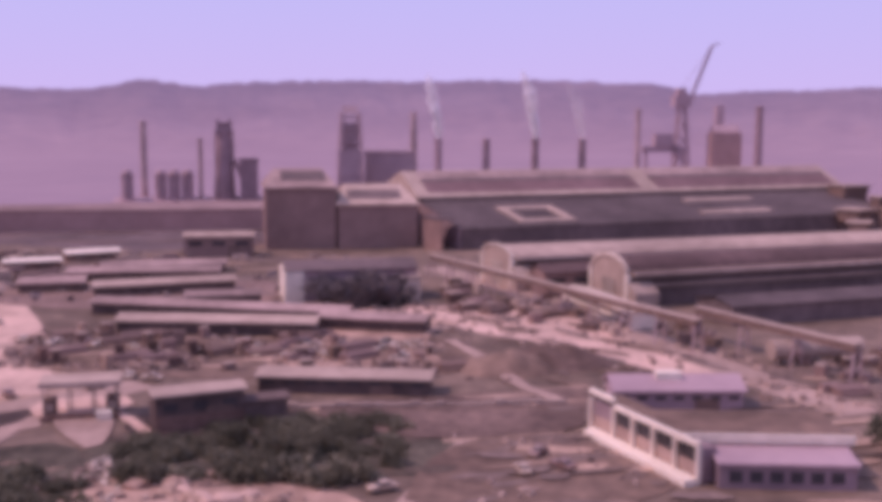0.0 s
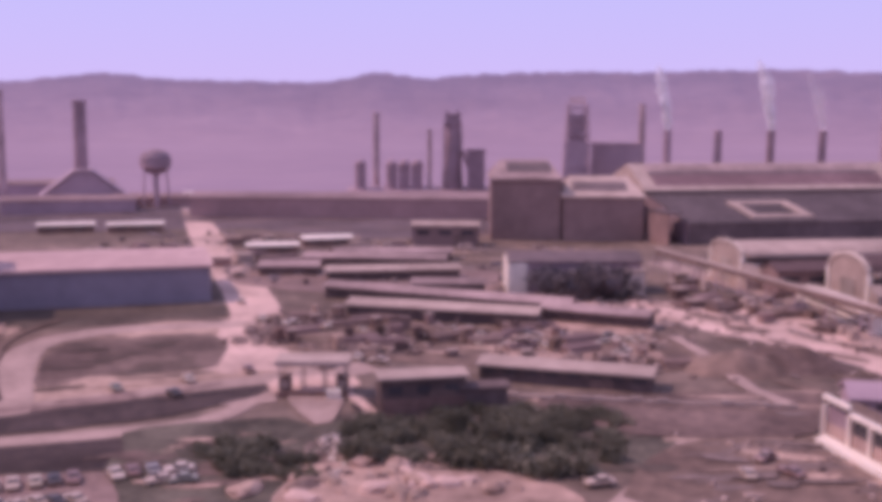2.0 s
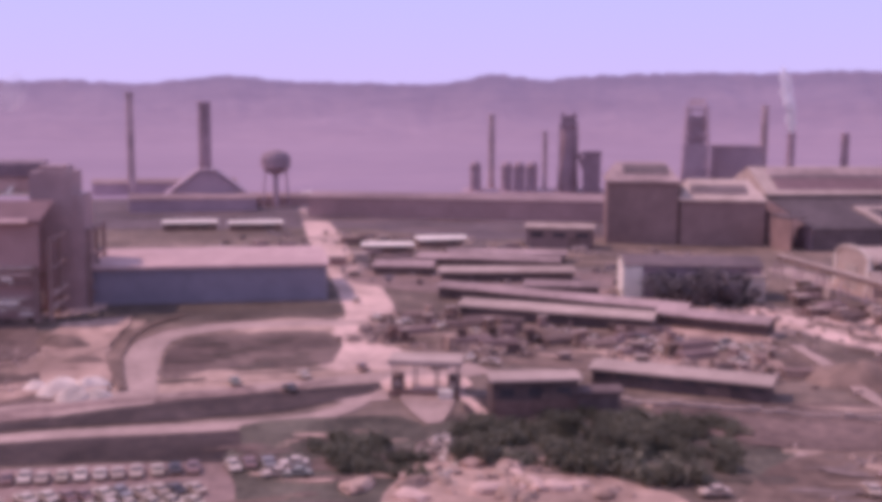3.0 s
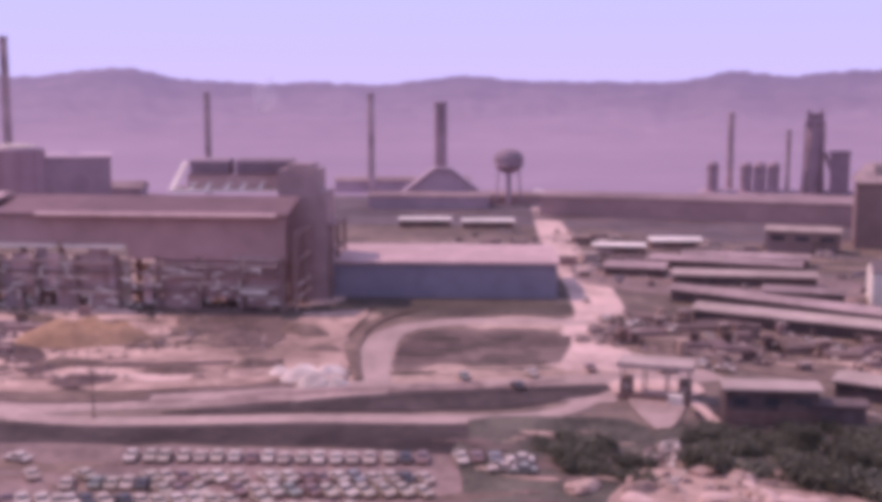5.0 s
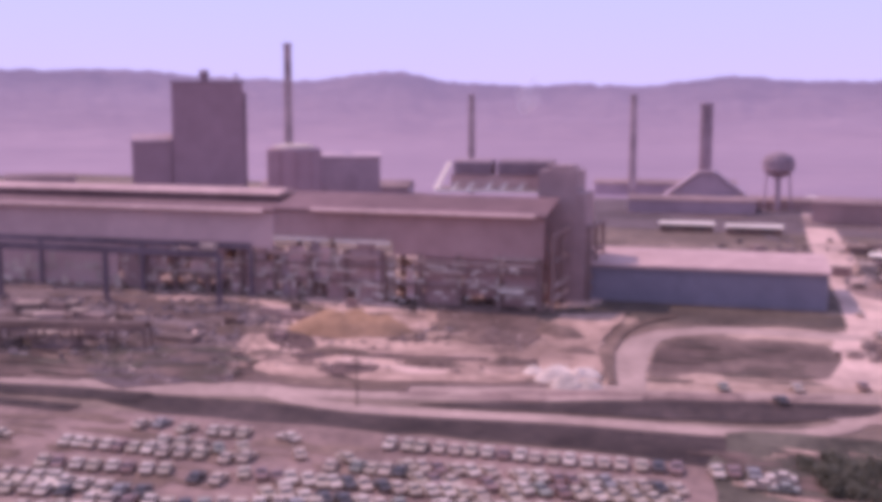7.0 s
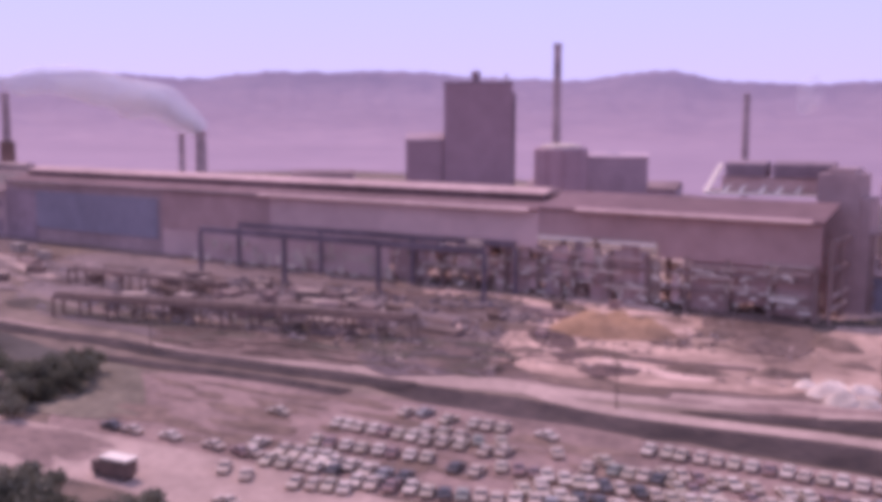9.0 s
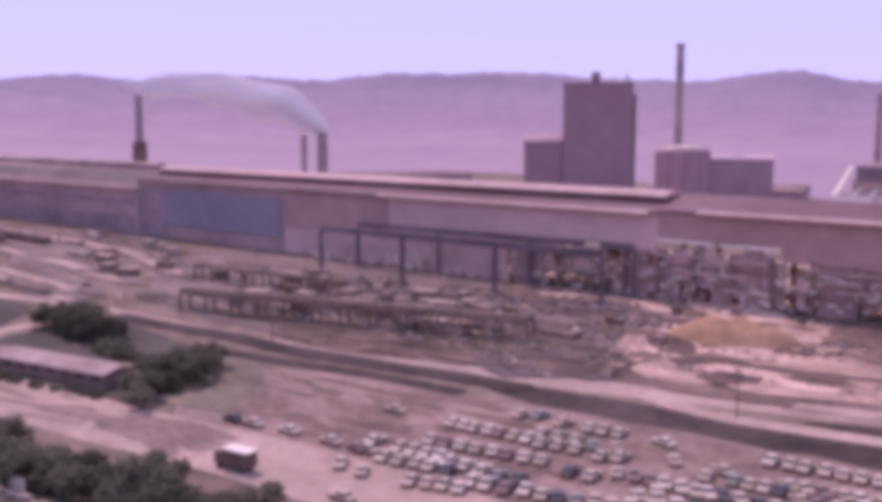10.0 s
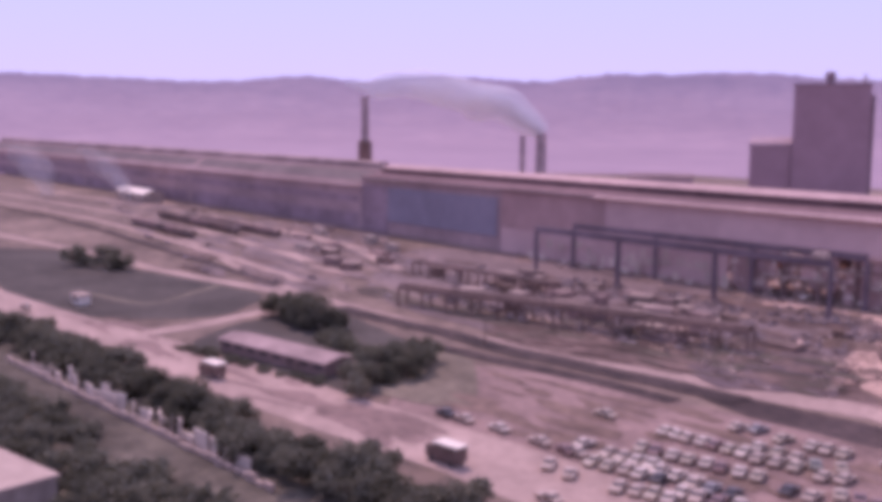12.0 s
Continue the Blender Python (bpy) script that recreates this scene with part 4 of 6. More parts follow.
board, dice = None, random.Random(31)
# sheets added at the front to brighten bays that fall too dark
for x0, x1, z0, z1 in ((-128, -119, 0, 7), (-106, -98, 6, 13), (-88, -83, 0, 5), (-74, -69, 8, 13.4), (-62, -58, 0, 9), (-50, -45, 0, 4.5)):
    part("lower_cladding", boxes((x0, x1, 0.5, 0.7, z0, z1)), dice.choice((HAZED_BROWN, HAZED_WALL)), melt, "pale sheet added to brighten a half-open bay")
# more upright sheets added, their pale tones imitating haze in the bays
x = -130.4
while x < -37:
    w = dice.uniform(1.4, 3.8)
    if dice.random() < 0.8:
        part("infill_sheet", boxes((x, x + w - 0.12, 0.8, 0.92, dice.choice((0, 1.5, 3.4, 4.4)), dice.choice((13.2, 13.2, 11.0, 9.4)) + (3.6 if -77 < x < -45 and dice.random() < 0.7 else 0))), dice.choice((HAZED_WALL, PINK_ROOF, PINK_ROOF, HAZED_BROWN, PALE_ROOF, STEEL)), melt, "upright sheet added to brighten an open bay")
    x += w
for k, x0 in enumerate((-33.2, -22.2, -11.2)):
    part("lower_cladding", boxes((x0, x0 + 9.4, 1.0, 1.2, (0.4, 3.2, 1.2)[k], 13.3)), HAZED_BROWN, melt, "brown sheet cladding behind the columns of the last bays")
for x0, x1, z in ((-128, -104, 11.2), (-100, -86, 9.0), (-118, -96, 5.6), (-72, -52, 8.2), (-58, -44, 4.4), (-13.5, -1.2, 13.5), (-31, -22, 9.6), (-26, -15, 7.2), (-12.4, -3, 6.1), (-9, -2, 3.6)):
    part("sheeting_rail", boxes((x0, x1, -1.0, -0.55, z, z + 0.42)), LIME, melt, "pale horizontal sheeting rail")
# glints along the bays, imitated by small white boards
glint = None
for k in range(130):
    m = pose(-4 - 0.97 * k + dice.uniform(-1, 1), -0.75, dice.uniform(0.6, 12.6), 0, dice.choice((0, 90, 90, 90)), 0) @ Matrix.Diagonal((dice.uniform(0.4, 0.9), 1, dice.uniform(0.4, 1.3), 1))
    if glint is None:
        glint = part("glint_board", boxes((-0.32, 0.32, -0.08, 0.08, 0, 2.4)), WHITE, melt, "white board standing for a glint", m=m)
    else:
        share(glint, m, melt)
# bright openings in the wall, painted as pale panels on its face
opening = None
for x in [-177 + 2.1 * k for k in range(12)] + [-150 + 2.3 * k for k in range(7)]:
    m = pose(x + dice.uniform(-0.3, 0.3), -0.12, 2.6 + dice.uniform(-0.4, 0.6) + 0.05 * (x + 177), 0, 0, 0) @ Matrix.Diagonal((dice.uniform(0.5, 1.0), 1, dice.uniform(0.6, 1.3), 1))
    if opening is None:
        opening = part("shutter", boxes((-0.7, 0.7, -0.08, 0.08, 0, 2.6)), LIME, melt, "pale panel standing for a bright wall opening", m=m)
    else:
        share(opening, m, melt)
# added partitions, coloured near white to lift the shade inside
screen = None
for k in range(30):
    m = pose(-5 - 4.2 * k + dice.uniform(-1.5, 1.5), dice.choice((14.4, 15.6, 22, 26)), dice.choice((0, 0, 2.4, 5.5)), 0, 0, dice.uniform(-3, 3)) @ Matrix.Diagonal((dice.uniform(0.6, 1.5), 1, dice.uniform(0.5, 1.1), 1))
    if screen is None:
        screen = part("partition", boxes((-2.2, 2.2, -0.15, 0.15, 0, 6.0)), LIME, melt, "pale sheet partition", m=m)
    else:
        share(screen, m, melt)
for x0, x1, z in ((-112, -88, 5.0), (-84, -60, 8.4), (-54, -30, 5.0), (-40, -8, 9.0)):
    part("deck", boxes((x0, x1, 2.4, 13.6, z, z + 0.5)), FADED_WALL, melt, "dusty working deck between the columns")
# scattered pale boards that paint further glints inside and before the bays
for k in range(72):
    m = pose(-8 - 2.9 * k + dice.uniform(-1, 1), dice.uniform(6, 24) if 8 + 2.9 * k < 128 else dice.uniform(-5, -1), dice.uniform(0.05, 6.5) if k % 3 else 0.05, 0, dice.choice((0, 0, 90)), dice.uniform(-12, 12)) @ Matrix.Diagonal((dice.uniform(0.6, 1.6), 1, dice.uniform(0.6, 1.5), 1))
    if board is None:
        board = part("bay_glint", boxes((-0.8, 0.8, -0.12, 0.12, 0, 2.8)), LIME, melt, "pale upright board standing for a glint", m=m)
    else:
        share(board, m, melt)

# charging tower on the roof: white raking struts under dark hoods
tower = thing("charging_tower", pose(-206.5, 231.0, 28.8, 0, 0, 33), "white raking chutes under dark hoods on the melt shop roof", "charging tower")
part("deck", boxes((-19, 17, -5, 6, 0, 1.0)), RUST, tower)
for x0, x1 in ((-14, -3), (-1, 15)):
    part("hood", prism([(-5, 5), (5, 5), (5, 8.4), (1, 9.6), (-5, 8.8)], x0, x1), MAUVE_WALL, tower, "dark sheet-metal hood")
for x in (-15, -10, -5.5, 0, 4.5, 9.5):
    bm = bmesh.new()
    tall = x < -12
    beam(bm, (x - 4, -7.0, 0.8), (x - (0.5 if tall else 2.4), -3.0, 8.6 if tall else 3.4), 1.6 if tall else 1.0, 0.4)
    part("chute", bm, WHITE, tower, "white raking chute plate")
part("end_strut", boxes((14.2, 15.0, -7.4, -6.6, 1.0, 4.6)), WHITE, tower, "white upright strut")
part("rail", boxes((-19, 14, -8.4, -7.0, 0.2, 1.0)), WHITE, tower, "white front rail")
# sheeting given a pale colour to offset the hoods' shade
part("back_wall", boxes((-15, 15, -4.4, -4.0, 1.0, 5.2)), PINK_ROOF, tower, "pinkish front sheeting under the hoods, paled against their shade")
part("end_house", boxes((15.2, 22, -4, 5, 0.4, 7.6)), HAZE_LILAC, tower, "dull mauve winch house")
for x in (-12, -4, 4, 12):
    part("post", boxes((x - 0.3, x + 0.3, 4, 4.6, 1.0, 5.0)), STEEL, tower)


# floor colour raised to pale sand, offsetting shade under the roof
patch("ground_cover", [(-174, 214), (-250, 178), (-330, 138), (-342, 158), (-260, 200), (-186, 240)], 0.06, SAND, "sandy floor under the open bays, paled to lift the shade", "dirt ground")

# ---- crane runway and pipe rack ----
def trestle(name, a, b, height, bays, beam_h, mat, label, category, legs=0.5, gap=0.0):
    """A straight beam on regular posts, with a deck where gap is given."""
    t = thing(name, pose(a[0], a[1], 0, 0, 0, heading(a, b)), label, category)
    L = span(a, b)
    part("beam", boxes((0, L, -0.4, 0.4, height - beam_h, height)), mat, t)
    if gap:
        part("beam", boxes((0, L, gap - 0.4, gap + 0.4, height - beam_h, height)), mat, t)
    post = None
    for i in range(bays + 1):
        for y in (0, gap) if gap else (0,):
            m = pose(L * i / bays, y, 0)
            post = post or part("post", boxes((-legs / 2, legs / 2, -legs / 2, legs / 2, 0, height - beam_h), (-legs, legs, -legs, legs, 0, 0.5)), mat, t, m=m)
            if i or y:
                share(post, m, t)
    return t


runway = trestle("crane_runway", (-330, 103.3), (-237, 152.5), 15.4, 3, 1.9, RUNWAY, "dark overhead crane runway on tall steel posts", "crane runway", 1.1, 18)
part("crane_cab", boxes((100, 104, -1.0, 1.4, 15.402, 17.0)), PALE_ROOF, runway, "pale crane cab")
rack = trestle("pipe_rack", (-277, 48), (-204, 112), 5.4, 12, 1.0, RUST, "rusty pipe rack on short posts beside the yard", "pipe rack", 0.5, 4)
for y in (0.8, 1.9, 3.0):
    part("pipe", prism([(y + 0.35 * math.cos(a * math.pi / 4), 5.75 + 0.35 * math.sin(a * math.pi / 4)) for a in range(8)], 0, 97), RUST, rack)
trestle("pipe_rack", (-330, 62), (-277, 92), 5.0, 8, 0.8, RUST, "rusty pipe rack on short posts beside the yard", "pipe rack", 0.5, 3)

def conveyor(a, b, h0, h1, label):
    """A closed sloping gallery on trestles."""
    t = thing("conveyor_gallery", pose(a[0], a[1], 0, 0, 0, heading(a, b)), label, "conveyor", "conveyor galleries")
    L = span(a, b)
    bm = bmesh.new()
    beam(bm, (0, 0, h0), (L, 0, h1), 1.6, 1.4)
    part("gallery", bm, RUST, t)
    bm = bmesh.new()
    beam(bm, (-0.3, 0, h0 + 0.85), (L + 0.3, 0, h1 + 0.85), 2.2, 0.25)
    part("roof", bm, PALE_ROOF, t, "pale gallery roof")
    n = int(L / 13)
    for i in range(n + 1):
        x, z = L * i / n, h0 + (h1 - h0) * i / n - 1.0
        bm = bmesh.new()
        beam(bm, (x, -1.6, 0), (x, -0.8, z), 0.35)
        beam(bm, (x, 1.6, 0), (x, 0.8, z), 0.35)
        beam(bm, (x, -1.3, z * 0.5), (x, 1.3, z * 0.5), 0.25)
        part("trestle", bm, STEEL, t)
    return t


conveyor((-3, 347), (57, 229), 7.0, 7.0, "long pale-roofed conveyor gallery on steel trestles")
conveyor((61, 246), (82, 203), 7.0, 7.0, "short pale-roofed conveyor gallery on steel trestles")


# ---- far plant: stacks, stoves, towers ----
def stack(x, y, r, h, mat, label, foot=1.25, bands=2, group="chimney stacks"):
    t = thing("chimney_stack", pose(x, y, 0), label, "chimney", group)
    part("shaft", lathe([(r * foot, 0), (r * 1.1, h * 0.3), (r, h * 0.96), (r * 0.99, h)], 14), mat, t)
    part("rim", lathe([(r * 1.12, h - 1.4), (r * 1.16, h - 0.4), (r * 1.05, h + 0.25)], 14), mat, t)
    for i in range(bands):
        z = h * (0.45 + 0.25 * i)
        part("band", lathe([(r * 1.09, z), (r * 1.09, z + 0.5)], 14), HAZED_IRON, t)
    return t


for x, y, r, h, mt, lab in ((-449.6, 333.8, 2.0, 88.7, STEEL, "tall thin dark steel stack behind the melt shop"), (-482.3, 507.3, 2.1, 65.7, STEEL, "thin dark steel stack in the haze"), (-400.5, 574.1, 2.2, 65.4, STEEL, "thin dark steel stack in the haze"),
                          (-310.1, 513.6, 3.3, 58.3, HAZED_IRON, "stout sooty stack beside the water tower"), (-179.3, 635.2, 1.9, 52.6, STEEL, "thin dark stack among the stoves"), (-144.9, 633.7, 1.3, 42.5, STEEL, "slender vent stack among the stoves"),
                          (-16.8, 639.8, 1.9, 58.4, STEEL, "thin dark stack behind the rolling mill"), (127.9, 688.2, 1.7, 61.7, STEEL, "thin dark stack behind the rolling mill"), (207.1, 689.6, 2.4, 63.8, HAZED_IRON, "stout stack behind the rolling mill")):
    stack(x, y, r, h, mt, lab)
for x, y in ((-1.8, 640), (27.4, 644.4), (57.5, 647.5), (86.6, 649.2)):
    stack(x, y, 2.2, 42.8, HAZED_IRON, "short dark furnace stack behind the rolling mill roof", 1.2, 1, "furnace stacks")
t = stack(-532.8, 75.0, 1.8, 61.3, STEEL, "steel stack on a wide brick base before the long mill", 1.1)
part("base", lathe([(3.9, 0), (3.5, 38.2), (2.6, 39.4)], 16), BRICK, t, "wide reddish brick base")
stack(-766.9, 227.8, 2.0, 38.2, STEEL, "smoking furnace stack in the haze", 1.2, 1, "smoking stacks")
stack(-762.8, 241.1, 3.8, 40.0, STEEL, "stout smoking furnace stack in the haze", 1.2, 1, "smoking stacks")

# furnace hall tower
hall = thing("furnace_tower", pose(-524, 331.5, 0, 0, 0, 57.6), "huge plain brown-clad oxygen furnace tower", "furnace tower")
part("wall", boxes((-19.4, 20.4, -2, 30, 0, 70.2)), TOWER_WALL, hall, "plain brown cladding")
part("corner_strip", boxes((20.42, 22.4, 2, 28, 0, 65)), MAUVE_WALL, hall, "dull stair shaft")
part("parapet", boxes((-19.8, 20.8, -2.4, 30.4, 70.204, 71.2)), HAZED_IRON, hall)
part("vent", lathe([(2.2, 71.2), (2.2, 74), (2.8, 74.4), (2.8, 77), (1.6, 78)], 12, at=(-1, 8)), HAZED_IRON, hall, "roof vent cowl")
part("vent", lathe([(0.6, 71.2), (0.6, 76.5)], 8, at=(17, 8)), STEEL, hall)
annex = thing("furnace_annex", pose(-539.4, 305.3, 0, 0, 0, 57.6), "lower brown-clad annex with a rounded roof", "mill building")
part("wall", boxes((-11.5, 10.5, 0, 24, 0, 36)), TOWER_WALL, annex)
part("roof", prism([(-0.4, 36.004), (24.4, 36.004), (24.4, 37), (12, 41.4), (-0.4, 38)], -11.9, 10.6), HAZED_IRON, annex)
drum = thing("ore_bin", pose(-376, 281.8, 0, 0, 0, 40), "large round brown ore bin with a dusty white cap", "ore bin")
part("shell", lathe([(11.8, 0), (11.6, 36.5), (11.0, 37.4)], 28), TOWER_WALL, drum)
part("cap", lathe([(9.2, 37.3), (8.9, 38.2), (5.0, 38.9), (1.0, 39.1)], 24), LIME, drum, "dusty white low cap")
for i in range(10):
    a = 2 * math.pi * i / 10
    part("stiffener", boxes((-0.3, 0.3, -0.3, 0.3, 0, 36.5)), TOWER_WALL, drum, m=pose(11.8 * math.cos(a), 11.8 * math.sin(a), 0))

tank = thing("water_tower", pose(-276.4, 532.6, 0), "dark round water tower tank on legs", "water tower")
part("tank", lathe([(1.5, 18.2), (5.5, 19.8), (8.2, 23.0), (8.4, 27.5), (7.0, 30.2), (3.0, 32.0), (0.4, 32.4)], 18), MAUVE_WALL, tank)
part("riser", lathe([(1.6, 0), (1.5, 18.4)], 10), HAZE_LILAC, tank)
for i in range(6):
    a = math.pi * i / 3
    bm = bmesh.new()
    beam(bm, (8.2 * math.cos(a), 8.2 * math.sin(a), 0), (6.6 * math.cos(a), 6.6 * math.sin(a), 22), 0.5)
    part("leg", bm, HAZE_LILAC, tank)
part("catwalk", lathe([(9.0, 22.6), (9.2, 22.9), (8.3, 23.1)], 18), HAZE_LILAC, tank)


def stove(x, y, r, h):
    t = thing("hot_blast_stove", pose(x, y, 0), "dark domed cylindrical hot-blast stove", "stove", "hot-blast stoves")
    part("shell", lathe([(r, 0), (r, h * 0.86), (r * 0.9, h * 0.93), (r * 0.55, h * 0.985), (r * 0.1, h)], 16), HAZED_IRON, t)
    part("band", lathe([(r * 1.06, h * 0.6), (r * 1.06, h * 0.63)], 16), STEEL, t)
    part("platform", lathe([(r * 1.25, h * 0.84), (r * 1.25, h * 0.86)], 16), STEEL, t)


for x, y in ((-186, 622.8), (-167.6, 628), (-160, 630), (-152.4, 631.9)):
    stove(x, y, 3.4, 24.4)
furnace = thing("blast_furnace", pose(-131, 636.7, 0, 0, 0, 12), "dark blast furnace tower with a top platform", "blast furnace")
part("shaft", lathe([(6.2, 0), (6.6, 10), (5.2, 36), (4.6, 46)], 16), HAZED_IRON, furnace)
part("top_frame", boxes((-5.6, 5.6, -5, 5, 46, 48), (-4.6, 4.6, -4, 4, 48, 51.5), (-5.4, 5.4, -4.6, 4.6, 51.5, 52.2), (-4, -2.8, -1, 1, 52.2, 54.5), (2.6, 4, -1, 1, 52.2, 54.6)), HAZED_IRON, furnace)
for x in (-5.4, 5.4):
    part("leg", boxes((x - 0.5, x + 0.5, -5.5, -4.5, 0, 46)), STEEL, furnace)
bm = bmesh.new()
beam(bm, (6, -4, 30), (15, -4, 4), 2.2)
part("downcomer", bm, HAZED_IRON, furnace)
house = thing("dust_catcher_house", pose(-115, 629.6, 0, 0, 0, 12), "dark square dust-catcher house", "plant building")
part("body", boxes((-5.3, 5.3, 0, 9, 0, 29.5)), HAZED_IRON, house)
part("roof", boxes((-5.8, 5.8, -0.5, 9.5, 29.504, 31)), HAZED_IRON, house)
cast = thing("cast_house", pose(-192, 615, 0, 0, 0, 12), "long dark cast house below the stoves", "plant building")
part("wall", boxes((0, 96, 0, 24, 0, 5)), HAZED_IRON, cast)
part("roof", prism([(-0.6, 5.004), (24.6, 5.004), (12, 7.5)], -0.6, 96.6), HAZED_IRON, cast)
part("window_band", boxes((4, 92, -0.1, 0, 2, 3.6)), GLASS, cast)

head = thing("headframe_tower", pose(-53.2, 617.7, 0, 0, 0, 5), "tapering dark lattice headframe tower", "headframe")
for sx, sy in ((-1, -1), (1, -1), (1, 1), (-1, 1)):
    bm = bmesh.new()
    beam(bm, (sx * 8.4, sy * 8.4, 0), (sx * 5.2, sy * 5.2, 58), 1.3)
    part("leg", bm, HAZE_LILAC, head)
for i, z in enumerate((12, 22, 31, 40, 48, 55)):
    r = 8.4 - 3.2 * z / 58
    part("floor", boxes((-r - 0.4, r + 0.4, -r - 0.4, r + 0.4, z, z + 1.2)), HAZE_LILAC, head)
    for s in (-1, 1):
        bm = bmesh.new()
        z0 = z - 9
        beam(bm, (-r * s, -r, z0), (r * s, -r, z), 0.8)
        part("cross_brace", bm, HAZE_LILAC, head)
part("bunker", boxes((-7.2, 7.2, -7.2, 7.2, 0, 36)), HAZE_LILAC, head)
part("bunker", boxes((-4.6, 4.6, -4.6, 4.6, 36.004, 52)), HAZE_LILAC, head)
part("cap", prism([(-5, 58), (5, 58), (3, 62), (-3, 62)], -4.6, 4.6), HAZE_LILAC, head)
blk = thing("screen_house", pose(-46, 636, 0, 0, 0, 2), "hazy grey screen house beside the headframe", "plant building")
part("body", boxes((0, 29, 0, 16, 0, 34)), HAZE_LILAC, blk)
part("roof", boxes((-0.5, 29.5, -0.5, 16.5, 34.004, 35.6)), HAZE_LILAC, blk)

crane = thing("tower_crane", pose(159.6, 702, 0, 0, 0, 10), "tall dark luffing crane with a raised jib", "crane")
for x in (-3, 3):
    bm = bmesh.new()
    beam(bm, (x * 2.2, -3, 0), (x * 0.8, 0, 64), 1.0)
    beam(bm, (x * 2.2, 5, 0), (x * 0.8, 2, 64), 1.0)
    part("mast_leg", bm, HAZE_LILAC, crane)
for i in range(6):
    bm = bmesh.new()
    w = 6.2 - 0.75 * i
    beam(bm, (-w, -2, 6 + 10 * i), (w * 0.88, -1, 16 + 10 * i), 0.7)
    beam(bm, (w, -2, 6 + 10 * i), (-w * 0.88, -1, 16 + 10 * i), 0.7)
    part("lattice", bm, HAZE_LILAC, crane)
part("cab", boxes((-6.5, 5, -3, 4, 64, 71), (-4, 2, -2, 3, 71, 76)), HAZE_LILAC, crane)
for dx in (-1.2, 1.2):
    bm = bmesh.new()
    beam(bm, (5 + dx, 0, 68), (19.5 + dx * 0.3, 0, 104), 0.8)
    part("jib", bm, HAZE_LILAC, crane)
bm = bmesh.new()
for i in range(9):
    f, g = i / 9, (i + 1) / 9
    beam(bm, (5 - 1.2 + 14.5 * f, 0, 68 + 36 * f), (5 + 1.2 + 14.5 * g, 0, 68 + 36 * g), 0.5)
part("jib_lacing", bm, HAZE_LILAC, crane)
bm = bmesh.new()
beam(bm, (19.5, 0, 104), (24.5, 0, 105.5), 0.9)
beam(bm, (-1, 0, 76), (19.5, 0, 104), 0.25)
part("jib_head", bm, HAZE_LILAC, crane)
tw = thing("coal_bunker", pose(187.7, 695, 0, 0, 0, 0), "rust-red coal bunker with a narrow head house", "plant building")
part("body", boxes((-10, 10, 0, 12, 0, 47)), HAZED_BROWN, tw)
part("roof", prism([(-0.5, 47.004), (12.5, 47.004), (9, 52), (3, 52)], -8, 8), HAZE_LILAC, tw)
part("head_house", boxes((-6.5, -1.5, 3, 9, 51, 64.5)), HAZE_LILAC, tw)
gantry = thing("ore_bridge", pose(128, 690, 0, 0, 0, 8), "dark ore bridge crane behind the mill", "crane")
part("girder", boxes((4, 34, 0, 4, 34, 38)), HAZE_LILAC, gantry)
part("trolley", boxes((12, 24, -1, 5, 38.004, 46)), HAZE_LILAC, gantry)
for x in (6, 31):
    part("leg", boxes((x, x + 1.4, 1, 3, 0, 34)), HAZE_LILAC, gantry)
bm = bmesh.new()
beam(bm, (20, 2, 44), (31, 2, 30), 4)
part("chute", bm, HAZE_LILAC, gantry)
shed("ore_store", (-234, 486), 158, 9, 20, 10, 12, HAZED_BROWN, SHOP_ROOF, "long dark ore store before the stoves", "shed", 8.0, False, False)
stock = thing("stock_house", pose(-301, 500, 0, 0, 0, 121), "broad gabled stock house at the foot of the stout stack", "plant building")
part("wall", prism([(-25, 0), (25, 0), (25, 5), (4, 20.5), (-4, 20.5), (-25, 5)], 0, 36), HAZE_LILAC, stock)
part("roof", prism([(-26.5, 4.2), (-4.4, 21.1), (4.4, 21.1), (26.5, 4.2), (26.5, 5.0), (4.4, 21.9), (-4.4, 21.9), (-26.5, 5.0)], -0.8, 36.8), HAZE_LILAC, stock)
part("gate", boxes((-0.3, -0.02, -4, 4, 0, 5)), HAZE_LILAC, stock)
shed("far_shed", (-420, 560), 90, 35, 20, 8, 10, HAZE_LILAC, SHOP_ROOF, "far hazy shed at the foot of the stacks", "shed", 8.0, False, False)
shed("far_shed", (-300, 530), 160, 20, 14, 5, 7, HAZED_BROWN, SHOP_ROOF, "long dark far shed along the railway", "shed", 8.0, False, False)
shed("far_shed", (-330, 470), 66, 30, 16, 7, 9, HAZE_LILAC, SHOP_ROOF, "dull mauve far shed behind the blue shed", "shed", 8.0, False, False)
shed("far_shed", (-470, 330), 80, 38, 20, 14, 17, HAZE_LILAC, SHOP_ROOF, "hazy shed behind the melt shop", "shed", 8.0, False, False)
shed("far_shed", (-640, 262), 40, 62, 14, 14, 16, HAZE_LILAC, SHOP_ROOF, "hazy shed at the foot of the smoking stacks", "shed", 8.0, False, False)
shed("far_shed", (-150, 600), 140, 8, 10, 5, 6.5, HAZED_IRON, SHOP_ROOF, "low far shed along the railway", "shed", 8.0, False, False)


haze_hall = thing("screening_hall", pose(-408, 322, 0, 0, 0, 50), "dull hazy screening hall beside the ore bin", "plant building")
part("wall", boxes((0, 29, 0, 22, 0, 31)), HAZED_IRON, haze_hall)
